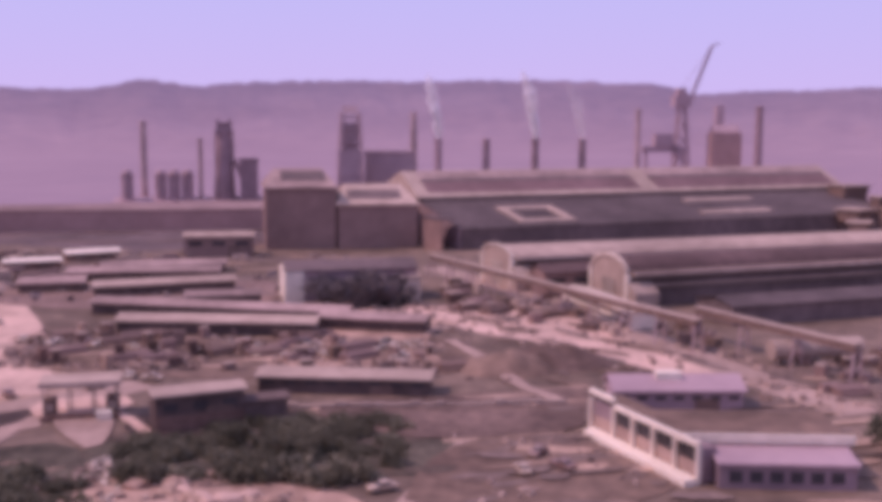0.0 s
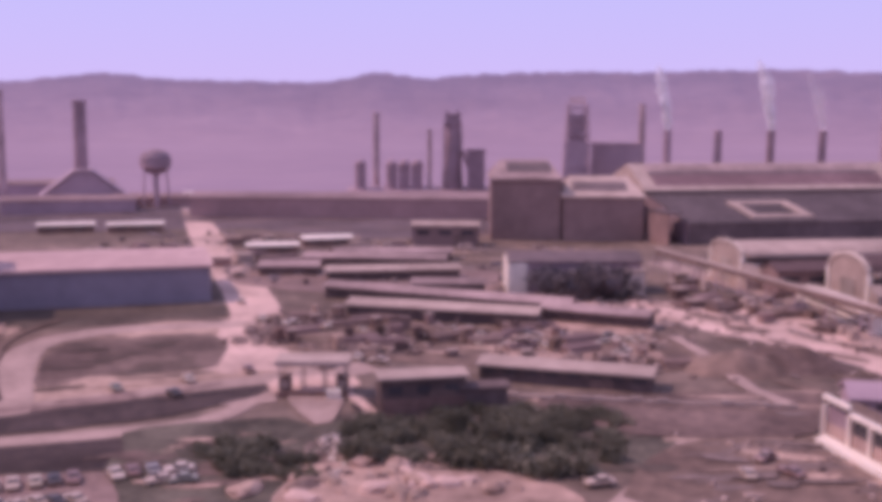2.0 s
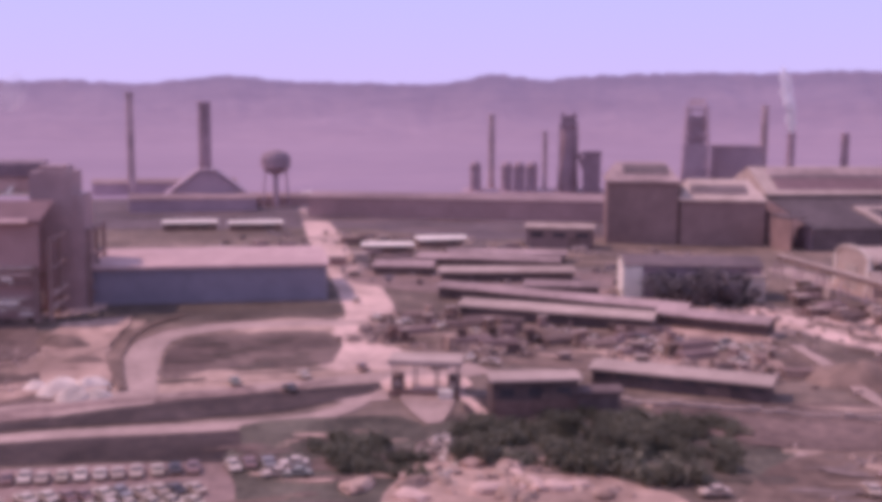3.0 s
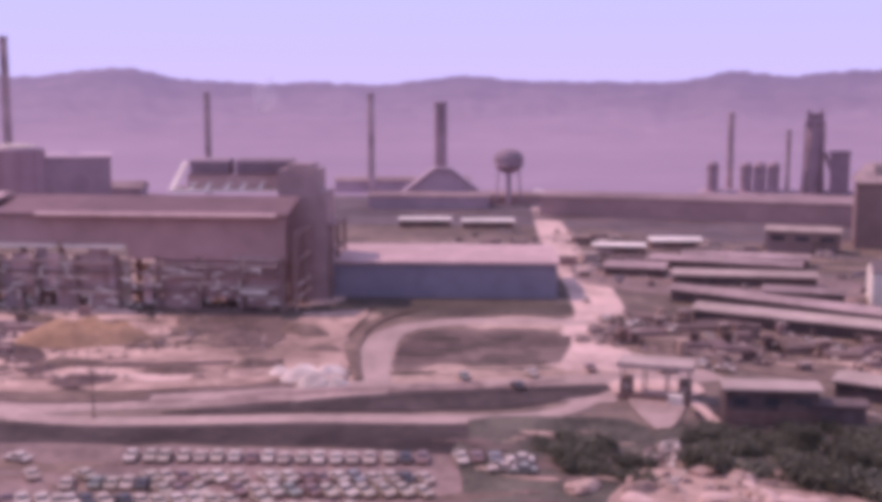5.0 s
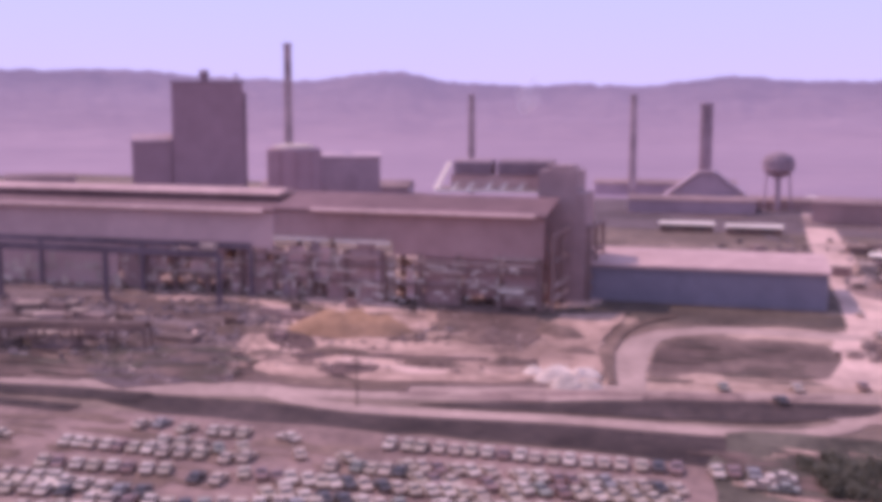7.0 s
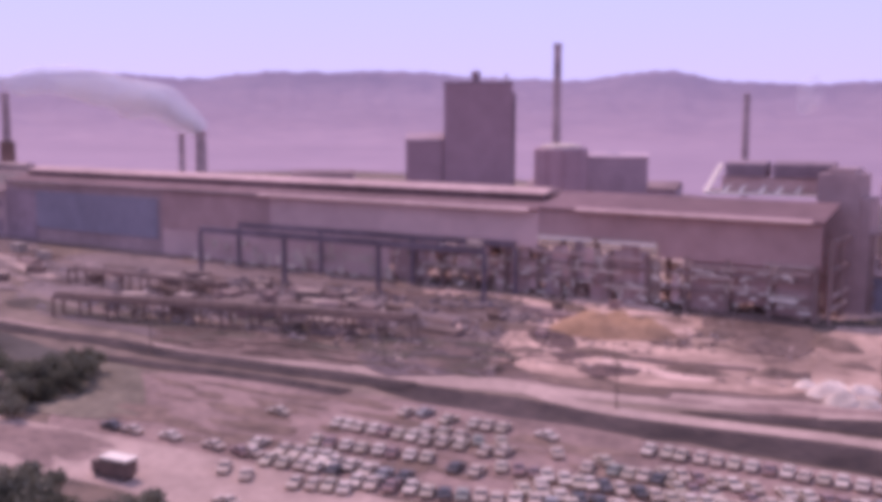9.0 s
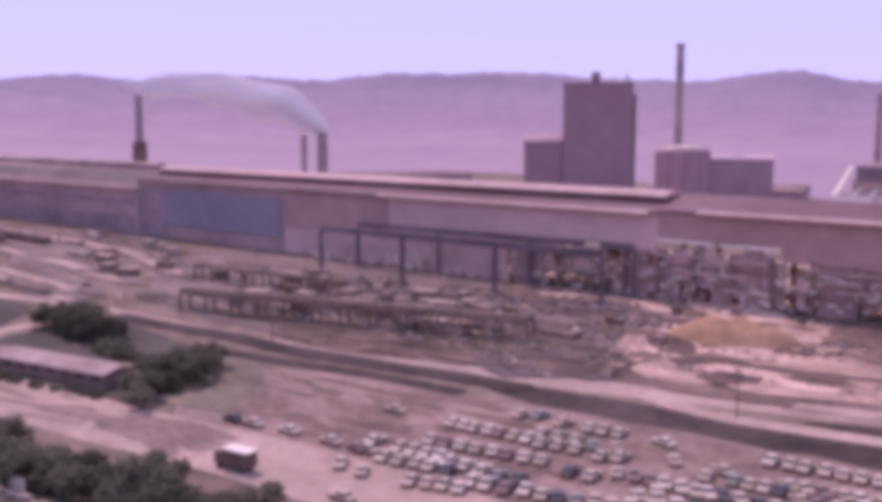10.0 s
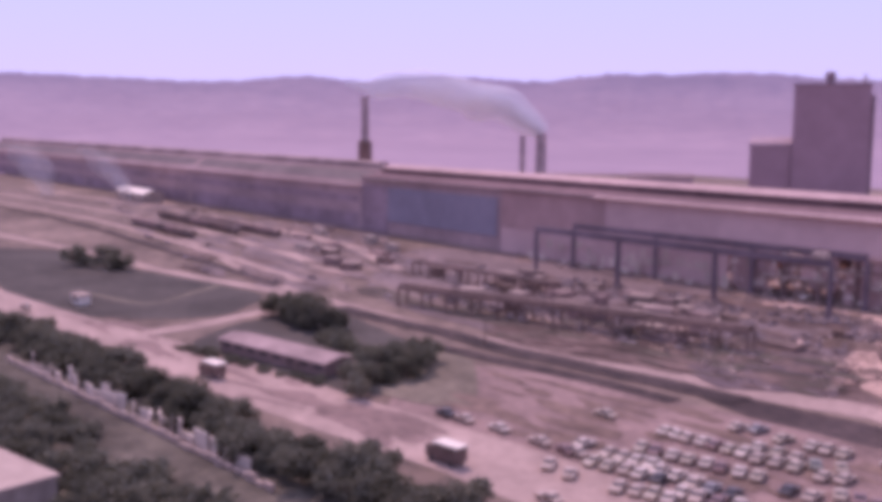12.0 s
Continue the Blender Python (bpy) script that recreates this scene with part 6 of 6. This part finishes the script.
grove(TREES, (-272, -58), (-150, 9), 110, 4.6, 0.42, 0.8, "dusty dark-leaved tree beside the boulevard")
grove(TREES, (-152, 9), (-116, 29), 30, 4.0, 0.42, 0.8, "dusty dark-leaved tree beside the boulevard")
grove(TREES, (-228, -62), (-122, -10), 70, 4.5, 0.4, 0.75, "dusty dark-leaved tree below the stone wall")
grove(BUSHES, (-222, -50), (-128, -2), 40, 3.0, 0.5, 0.9, "dusty dark bush below the stone wall")
grove(TREES, (-266, 14), (-246, 25), 13, 3.5, 0.8, 1.1, "dark tree beside the low office")
grove(BUSHES, (-232, -8), (-192, 20), 16, 1.0, 0.4, 0.6, "dark hedge plant before the low office")
grove(TREES, (-214, 42), (-187, 27), 20, 4.5, 0.5, 0.8, "dark tree beside the low office")
grove(BUSHES, (-238, 24), (-208, 38), 14, 3.0, 0.6, 1.0, "dark bush beside the low office")
grove(TREES, (-372, -46), (-352, -30), 5, 4.0, 0.8, 1.0, "dark tree at the edge of the lawn")
grove(HAZY_TREES, (-29, 290), (-14, 293), 12, 2.0, 0.9, 1.4, "large haze-tinted tree in front of the works house")
grove(BUSHES, (-30, 166), (-10, 164), 24, 4.0, 0.35, 0.65, "dark dusty bush at the foot of the bluff")
grove(TREES, (-40, 157), (-4, 152), 7, 3.0, 0.35, 0.5, "small dark tree at the foot of the bluff")
grove(BUSHES, (-50, 158), (-10, 154), 50, 5.5, 0.35, 0.75, "dark dusty bush at the foot of the bluff")
grove(BUSHES, (-36, 171), (-8, 172), 28, 3.0, 0.35, 0.65, "dark dusty bush below the long building")
grove(BUSHES, (-46, 160), (-10, 166), 38, 5.0, 0.35, 0.7, "dark dusty bush at the foot of the bluff")
grove(BUSHES, (-46, 146), (-12, 143), 10, 3.0, 0.7, 1.1, "dark dusty bush on the stony slope")
grove(TREES, (71, 160), (74, 156), 3, 1.5, 1.0, 1.3, "large dark tree beside the office")
grove(BUSHES, (-68, 142), (-50, 136), 22, 4.5, 0.4, 0.8, "dark dusty bush beside the lower lane")

# ---- yard clutter ----
def crate(x, y, turn, w, d, h, mat, label, group):
    t = thing("equipment_box", pose(x, y, 0.05, 0, 0, turn), label, "equipment", group)
    part("body", boxes((-w / 2, w / 2, -d / 2, d / 2, 0.2, h)), mat, t)
    part("lid", boxes((-w / 2 - 0.1, w / 2 + 0.1, -d / 2 - 0.1, d / 2 + 0.1, h + 0.002, h + 0.2)), PALE_ROOF if rnd.random() < 0.35 else mat, t)
    part("skid", boxes((-w / 2, w / 2, -d / 2 + 0.1, -d / 2 + 0.4, 0, 0.2), (-w / 2, w / 2, d / 2 - 0.4, d / 2 - 0.1, 0, 0.2)), RUST, t)


def pipe_stack(x, y, turn, n, length, mat):
    t = thing("pipe_stack", pose(x, y, 0.05, 0, 0, turn), "stack of rusty pipes lying in the yard", "pipes", "pipe stacks")
    pipe = None
    for row in range(2):
        for i in range(n - row):
            m = pose(0, i * 0.9 + row * 0.45, 0.42 + row * 0.76)
            pipe = pipe or part("pipe", prism([(0.42 * math.cos(k * math.pi / 4), 0.42 * math.sin(k * math.pi / 4)) for k in range(8)], 0, length), mat, t, m=m)
            if row or i:
                share(pipe, m, t)


def inside(x, y, quad):
    """Whether a plan point lies in a convex area given anticlockwise."""
    return all((b[0] - a[0]) * (y - a[1]) - (b[1] - a[1]) * (x - a[0]) > 0 for a, b in zip(quad, quad[1:] + quad[:1]))


def scatter(quad, n, lo, hi, label, group, mats, pipes=0.25):
    k = 0
    xs, ys = [p[0] for p in quad], [p[1] for p in quad]
    while k < n:
        x, y = rnd.uniform(min(xs), max(xs)), rnd.uniform(min(ys), max(ys))
        if inside(x, y, quad):
            k += 1
            if rnd.random() < pipes:
                pipe_stack(x, y, rnd.uniform(15, 60), rnd.randrange(3, 7), rnd.uniform(6, 11), rnd.choice((RUST, BROWN_WALL)))
            else:
                crate(x, y, rnd.uniform(10, 60), rnd.uniform(lo, hi), rnd.uniform(lo, hi) * 0.6, rnd.uniform(1.0, 3.2), rnd.choice(mats), label, group)


scatter([(-280, 60), (-212, 100), (-240, 132), (-325, 96)], 50, 2, 7, "rusty piece of mill equipment in the slag yard", "yard equipment", (RUST, FADED_WALL, SLAG, RED_DIRT, BROWN_WALL))
scatter([(-206, 112), (-190, 108), (-150, 170), (-200, 196), (-236, 150)], 9, 1.5, 3.2, "building material lying on the building site", "building materials", (RUST, RED_DIRT, DIRT, FADED_WALL, BROWN_WALL))
scatter([(-92, 214), (0, 206), (2, 226), (-30, 248), (-96, 250)], 60, 1.2, 3.2, "scrap and crates in the dusty works yard", "scrap", (RUST, BROWN_WALL, RED_DIRT, DIRT, MAROON, BRICK))
scatter([(-4, 286), (40, 250), (62, 230), (72, 262), (30, 305), (4, 340)], 40, 1.5, 4.2, "mill equipment beside the conveyor", "conveyor equipment", (RUST, BROWN_WALL, RED_DIRT, MAROON, PALE_ROOF))
scatter([(-500, 30), (-330, 30), (-300, 80), (-460, 60)], 20, 3, 9, "freight lying beside the railway tracks", "railway freight", (RUST, BROWN_WALL, PALE_ROOF, CONCRETE))
scatter([(60, 190), (100, 195), (104, 232), (66, 214)], 18, 1.5, 4, "rusty equipment beside the storage tank", "tank yard equipment", (RUST, BROWN_WALL, MAROON))
scatter([(-200, 330), (-110, 320), (-100, 400), (-190, 420)], 40, 3, 9, "freight in the far storage yard", "far yard freight", (RUST, BROWN_WALL, PALE_ROOF, GREY_ROOF))

def island_material(name, dark, light):
    """Pale and dark pieces mixed, each island of its own shade."""
    m = material(name, dark, light, 1.0)
    n, l = m.node_tree.nodes, m.node_tree.links
    geo = n.new("ShaderNodeNewGeometry")
    mix = n.new("ShaderNodeMix")
    mix.data_type = "RGBA"
    l.new(geo.outputs["Random Per Island"], mix.inputs["Factor"])
    mix.inputs["A"].default_value, mix.inputs["B"].default_value = (*dark, 1), (*light, 1)
    hsv = next(x for x in n if x.bl_idname == "ShaderNodeHueSaturation")
    l.new(mix.outputs["Result"], hsv.inputs["Color"])
    return m


RUBBLE = island_material("mixed_rubble", (0.12, 0.076, 0.068), (0.56, 0.39, 0.31))
SOOTY_RUBBLE = island_material("sooty_rubble", (0.11, 0.075, 0.07), (0.42, 0.31, 0.275))


def rubble(quad, n, lo, hi, mat, label):
    """Loose lumps and boards strewn over an area, too many to count."""
    bm, k = bmesh.new(), 0
    xs, ys = [p[0] for p in quad], [p[1] for p in quad]
    while k < n:
        x, y = rnd.uniform(min(xs), max(xs)), rnd.uniform(min(ys), max(ys))
        if not inside(x, y, quad) or noise.noise(Vector((x * 0.06, y * 0.06, 3))) < -0.12:
            k += 0.2
            continue
        k += 1
        a, w, d, h = rnd.uniform(0, 3.14), rnd.uniform(lo, hi), rnd.uniform(lo, hi) * 0.45, rnd.uniform(0.3, 1.0) * hi * 0.35
        ux, uy = Vector((math.cos(a), math.sin(a), 0)), Vector((-math.sin(a), math.cos(a), 0))
        c = Vector((x, y, 0))
        v = [bm.verts.new(c + ux * sx * w * f / 2 + uy * sy * d * f / 2 + Vector((0, 0, z))) for z, f in ((0, 1.0), (h, rnd.uniform(0.4, 0.9))) for sx, sy in ((-1, -1), (1, -1), (1, 1), (-1, 1))]
        for q in ((4, 5, 6, 7), (0, 1, 5, 4), (1, 2, 6, 5), (2, 3, 7, 6), (3, 0, 4, 7)):
            bm.faces.new([v[i] for i in q])
    return tagged(part("rubble", bm, mat), label, "rubble", "", "stuff")


def stains(quad, n, lo, hi, turn, mat, z, label):
    """Flat uneven patches of another soil, drawn out along the traffic."""
    bm = bmesh.new()
    xs, ys = [p[0] for p in quad], [p[1] for p in quad]
    k = 0
    while k < n:
        x, y = rnd.uniform(min(xs), max(xs)), rnd.uniform(min(ys), max(ys))
        if not inside(x, y, quad):
            continue
        k += 1
        a, w, d = radians(turn + rnd.uniform(-14, 14)), rnd.uniform(lo, hi), rnd.uniform(lo, hi) * 0.22
        ring = []
        for i in range(14):
            g = 2 * math.pi * i / 14
            f = 1 + 0.45 * noise.noise(Vector((x + i * 0.7, y, k)))
            px, py = w * f * math.cos(g), d * f * math.sin(g)
            ring.append(bm.verts.new((x + px * math.cos(a) - py * math.sin(a), y + px * math.sin(a) + py * math.cos(a), z + 0.0002 + 0.0008 * k)))
        bm.faces.new(ring)
    return tagged(part("soil_patch", bm, mat), label, "soil", "", "stuff")


SITE = [(-206, 112), (-190, 108), (-132, 152), (-146, 194), (-200, 190), (-230, 150)]
YARD = [(-96, 214), (0, 206), (2, 226), (-30, 252), (-98, 252)]
SLAGYARD = [(-285, 56), (-205, 96), (-200, 150), (-240, 160), (-335, 100)]
RAILS = [(-640, -70), (-330, 0), (-270, 60), (-300, 100), (-520, 40), (-700, -60)]
SOUTH = [(-6, 206), (30, 198), (70, 215), (60, 260), (24, 310), (-20, 290)]
NORTH = [(-210, 330), (-100, 290), (-20, 300), (-20, 400), (-120, 420), (-220, 420)]
FARYARD = [(-330, 470), (-210, 430), (0, 445), (-40, 600), (-330, 600)]
stains(SITE, 60, 3, 11, 38, RED_DIRT, 0.22, "reddish brown dug soil on the building site")
stains(SITE, 36, 1.5, 6, 38, MAROON, 0.34, "dark maroon dug earth on the building site")
stains(SITE, 44, 2, 9, 38, SAND, 0.30, "pale trampled sand on the building site")
stains(YARD, 60, 2, 9, 8, DITCH, 0.20, "dark oily soil in the works yard")
stains(YARD, 36, 2, 8, 8, DIRT, 0.28, "pale dust in the works yard")
stains(SLAGYARD, 80, 3, 12, 30, WARM_EARTH, 0.20, "reddish soil in the slag yard")
stains(SLAGYARD, 60, 3, 11, 33, MAROON, 0.25, "dark maroon cinders in the slag yard")
stains(SLAGYARD, 26, 2, 7, 33, DIRT, 0.36, "pale trodden dust in the slag yard")
stains(SLAGYARD, 26, 3, 12, 30, ASH, 0.30, "dark slag in the yard")
stains(RAILS, 70, 5, 20, 22, WARM_EARTH, 0.30, "dark cinders between the tracks")
stains(RAILS, 60, 4, 18, 22, ASH, 0.40, "grey dust between the tracks")
stains(SOUTH, 50, 3, 10, -35, RED_DIRT, 0.22, "reddish soil in the dirt yard")
stains(SOUTH, 24, 2, 8, -50, SLAG, 0.30, "dark cinders in the dirt yard")
stains(NORTH, 60, 4, 16, 6, SLAG, 0.20, "dark cinders round the storage sheds")
stains(NORTH, 40, 4, 14, 6, DIRT, 0.26, "pale dust round the storage sheds")
stains(FARYARD, 60, 8, 34, 14, CINDER, 0.12, "dark cinders in the far yard")
stains(FARYARD, 30, 8, 26, 14, WARM_EARTH, 0.20, "reddish dust in the far yard")
BESIDE = [(-58, 114), (-47, 138), (-50, 150), (-66, 152), (-80, 138)]
stains(BESIDE, 46, 1.5, 5, 25, WARM_EARTH, 0.22, "brown bare soil between the scrub")
stains(BESIDE, 16, 1.0, 3.5, 25, SITE_SAND, 0.30, "pale dust between the scrub")
NEAR = [(8, 112), (110, 120), (120, 214), (8, 206)]
stains(NEAR, 74, 1.5, 8, 6, DIRT, 0.30, "pale dust on the near ground")
stains(NEAR, 74, 1.5, 8, 4, SLAG, 0.42, "dark soil on the near ground")
stains([(-110, 169), (-88, 186), (-100, 218), (-128, 204)], 24, 1.5, 6, 30, SCRUB, 0.24, "darker grass tufts in the field")
stains([(-420, 420), (-60, 460), (-60, 640), (-330, 620)], 40, 8, 30, 16, CINDER, 0.30, "dark cinders in the far yard")
stains([(-62, 150), (-10, 140), (4, 152), (-2, 174), (-50, 172)], 40, 2, 7, 10, SCRUB, 0.16, "dark scrub on the stony slope")
stains([(4, 134), (34, 142), (24, 166), (2, 166)], 26, 1.5, 5, 20, SLAG, 0.20, "dark soil beside the office")
stains([(40, 166), (100, 170), (110, 230), (56, 214)], 40, 2, 8, 5, SLAG, 0.10, "dark soil in the tank yard")
stains([(-200, 54), (-160, 34), (-72, 104), (-60, 128), (-165, 80)], 60, 2, 9, 28, RED_DIRT, 0.16, "worn brown tyre lanes in the car park")
stains([(-270, -40), (-150, 28), (-156, 38), (-276, -30)], 30, 3, 12, 31, ASPHALT, 0.15, "darker worn lanes on the boulevard")
stains([(-182, 92), (-116, 142), (-70, 180), (-76, 188), (-120, 150), (-184, 98)], 20, 3, 10, 40, ASPHALT, 0.17, "darker worn lanes on the plant road")
RACKSIDE = [(-250, 68), (-226, 60), (-191, 89), (-172, 114), (-207, 132), (-240, 97)]
stains(RACKSIDE, 70, 2, 8, 36, WARM_EARTH, 0.40, "dark brown scrub between the pipe rack and the road")
stains(RACKSIDE, 16, 1.5, 5, 36, OLIVE, 0.48, "dark olive tufts between the pipe rack and the road")
CINDERS = [(-184, 92), (-176, 99), (-168, 109), (-182, 122), (-200, 132), (-219, 125.6), (-226, 112)]
stains(CINDERS, 40, 2, 8, 36, WARM_EARTH, 0.44, "dark brown streaks on the cindery yard")
stains(CINDERS, 24, 1.5, 6, 36, OLIVE, 0.52, "olive weeds on the cindery yard")
rubble(CINDERS, 240, 0.5, 2.6, RUBBLE, "scrap strewn over the cindery yard")
BEHIND = [(-192.1, 236.1), (-211.9, 277.6), (-427.4, 185.9), (-403.3, 135.4)]
stains(BEHIND, 40, 3, 10, 25, DIRT, 0.15, "pale sand behind the open bays")
stains(BEHIND, 40, 3, 10, 25, RED_DIRT, 0.25, "reddish soil behind the open bays")
rubble(BEHIND, 240, 1.0, 4.0, RUBBLE, "building materials behind the open bays")
ALONG = [(-159.7, 196.1), (-167.0, 211.5), (-375.5, 112.0), (-369.9, 100.3)]
# pale patches that paint the shop's shadow on the ground lighter
stains(ALONG, 60, 1.5, 7, 30, DIRT, 0.44, "pale dirt lightening the shaded ground along the open bays")
rubble(ALONG, 300, 0.6, 3.0, RUBBLE, "boards and blocks strewn along the open bays")
rubble(SITE, 420, 0.5, 2.4, RUBBLE, "building rubble and boards strewn over the site")
rubble(YARD, 700, 0.6, 3.0, RUBBLE, "scrap and rubble strewn over the works yard")
rubble(SLAGYARD, 1000, 0.6, 3.6, SOOTY_RUBBLE, "sooty scrap strewn over the slag yard")
rubble(SOUTH, 300, 0.6, 3.0, RUBBLE, "rubble strewn over the dirt yard")
rubble(NORTH, 260, 1.0, 5.0, SOOTY_RUBBLE, "sooty scrap round the storage sheds")
rubble(RAILS, 150, 1.0, 4.0, SOOTY_RUBBLE, "sooty freight strewn along the tracks")
rubble([(60, 180), (104, 190), (110, 240), (60, 214)], 160, 0.6, 3.0, RUBBLE, "scrap strewn over the tank yard")
rubble([(4, 134), (34, 142), (24, 164), (2, 166)], 50, 0.5, 2.4, RUBBLE, "rubble on the bare ground")
rubble([(-51, 158), (-48, 152), (-40, 131), (-44, 131), (-52, 152)][::-1] if not inside(-47, 148, [(-51, 158), (-48, 152), (-40, 131), (-44, 131), (-52, 152)]) else [(-51, 158), (-48, 152), (-40, 131), (-44, 131), (-52, 152)], 40, 0.6, 2.0, LIME, "white rubble spilling down the slope of the bluff")
rubble([(-62, 140), (-20, 130), (-20, 142), (-58, 152)], 120, 0.4, 2.0, RUBBLE, "stones on the slope of the bluff")
FREIGHT = [(-172, 212), (-250, 174), (-252, 186), (-176, 224)]
rubble(FREIGHT[::-1] if not inside(-212, 199, FREIGHT) else FREIGHT, 160, 1.0, 4.0, RUBBLE, "building materials inside the open bays")

def wagon(x, y, turn, mat, label):
    t = thing("freight_wagon", pose(x, y, 0.3, 0, 0, turn), label, "railway wagon", "freight wagons")
    part("body", boxes((-6, 6, -1.4, 1.4, 1.1, 2.9), (-6.1, 6.1, -1.5, -1.3, 1.0, 3.0), (-6.1, 6.1, 1.3, 1.5, 1.0, 3.0)), mat, t)
    part("underframe", boxes((-6.2, 6.2, -1.0, 1.0, 0.75, 1.0)), TYRE, t)
    for wx in (-4.4, -2.8, 2.8, 4.4):
        part("wheelset", lathe([(0.45, -0.8), (0.45, -0.65), (0.1, -0.64), (0.1, 0.64), (0.45, 0.65), (0.45, 0.8)], 10), RUST, t, m=pose(wx, 0, 0.45, 90, 0, 0))


for off, start, n in ((11, 0.15, 9), (20, 0.35, 8), (-12, 0.3, 7)):
    for i in range(n):
        f = start + i * 0.062
        wagon(-560 - off * 0.5 + 152 * f, -44 + off * 0.87 + 64 * f, 22.8, rnd.choice((RUST, BROWN_WALL, SLAG)), "rusty open freight wagon on a siding")


def lamp_post(x, y, h):
    t = thing("utility_pole", pose(x, y, 0), "thin dark wooden utility pole", "pole", "utility poles")
    part("pole", lathe([(0.16, 0), (0.09, h)], 8), BARK, t)
    part("crossarm", boxes((-1.2, 1.2, -0.1, 0.1, h - 1.0, h - 0.75)), BARK, t)


for x, y in ((-137.5, 115.8), (-222, 58)):
    lamp_post(x, y, 9)


# ---- smoke ----
def plume(a, way, bend, r0, r1, label, layers=4, mat=SMOKE):
    """A drifting plume: nested thin shells that widen and bend with the wind, the inner ones shorter."""
    bm = bmesh.new()
    a, way, bend = Vector(a), Vector(way), Vector(bend)
    depth = Vector((a.x, a.y, 0)).normalized()
    for k in range(layers):
        rings = []
        for i in range(31):
            f = i / 30 * (1 - 0.2 * k)
            p = a + way * f + bend * f * f
            along = (way + bend * 2 * f).normalized()
            side = along.cross(depth).normalized()
            p += (side * noise.noise(p * 0.035) + along * noise.noise(p * 0.05)) * r1 * 0.5 * f
            r = (r0 + (r1 - r0) * f ** 0.8) * (1 - 0.2 * k) * max(0.02, 1 - (i / 30) ** 6)
            ring = []
            for j in range(16):
                g = 2 * math.pi * j / 16
                d = side * math.cos(g) + depth * math.sin(g)
                q = p + d * r
                ring.append(bm.verts.new(q + d * r * 0.55 * noise.noise(q * (0.9 / r1) + Vector((0, 0, k * 3.0)))))
            rings.append(ring)
        for u, v in zip(rings, rings[1:]):
            for j in range(16):
                bm.faces.new((u[j], u[(j + 1) % 16], v[(j + 1) % 16], v[j]))
    ob = tagged(part("smoke_plume", bm, mat), label, "smoke", "smoke plumes", "stuff")
    for f in ob.data.polygons:
        f.use_smooth = True
    return ob


plume((-1.8, 640, 43), (-1, 0, 36), (-6, 0, 2), 1.9, 4.6, "thin white smoke rising from a furnace stack")
plume((57.5, 647.5, 43), (-1, 0, 40), (-8, 0, 2), 1.9, 5.0, "thin white smoke rising from a furnace stack")
plume((86.6, 649.2, 43), (-3, 0, 34), (-6, 0, 0), 1.9, 5.4, "thin white smoke rising from a furnace stack", 3, STEAM)
plume((-762.8, 241, 40), (-10, -32, 62), (-34, -112, -24), 6, 19, "broad pale blue-white smoke drifting from the far stacks")
plume((-660, -49, 1), (-4, -14, 26), (-6, -18, 4), 2.0, 9, "thin white steam rising beside the long mill", 4, STEAM)
plume((-690, -101, 1), (-2, -6, 30), (-4, -16, 4), 3.0, 12, "faint steam rising beside the long mill", 2, STEAM)
plume((-979, 1136, 56), (4, 0, 40), (14, 0, 10), 8, 26, "pale distant smoke against the hills", 3, STEAM)
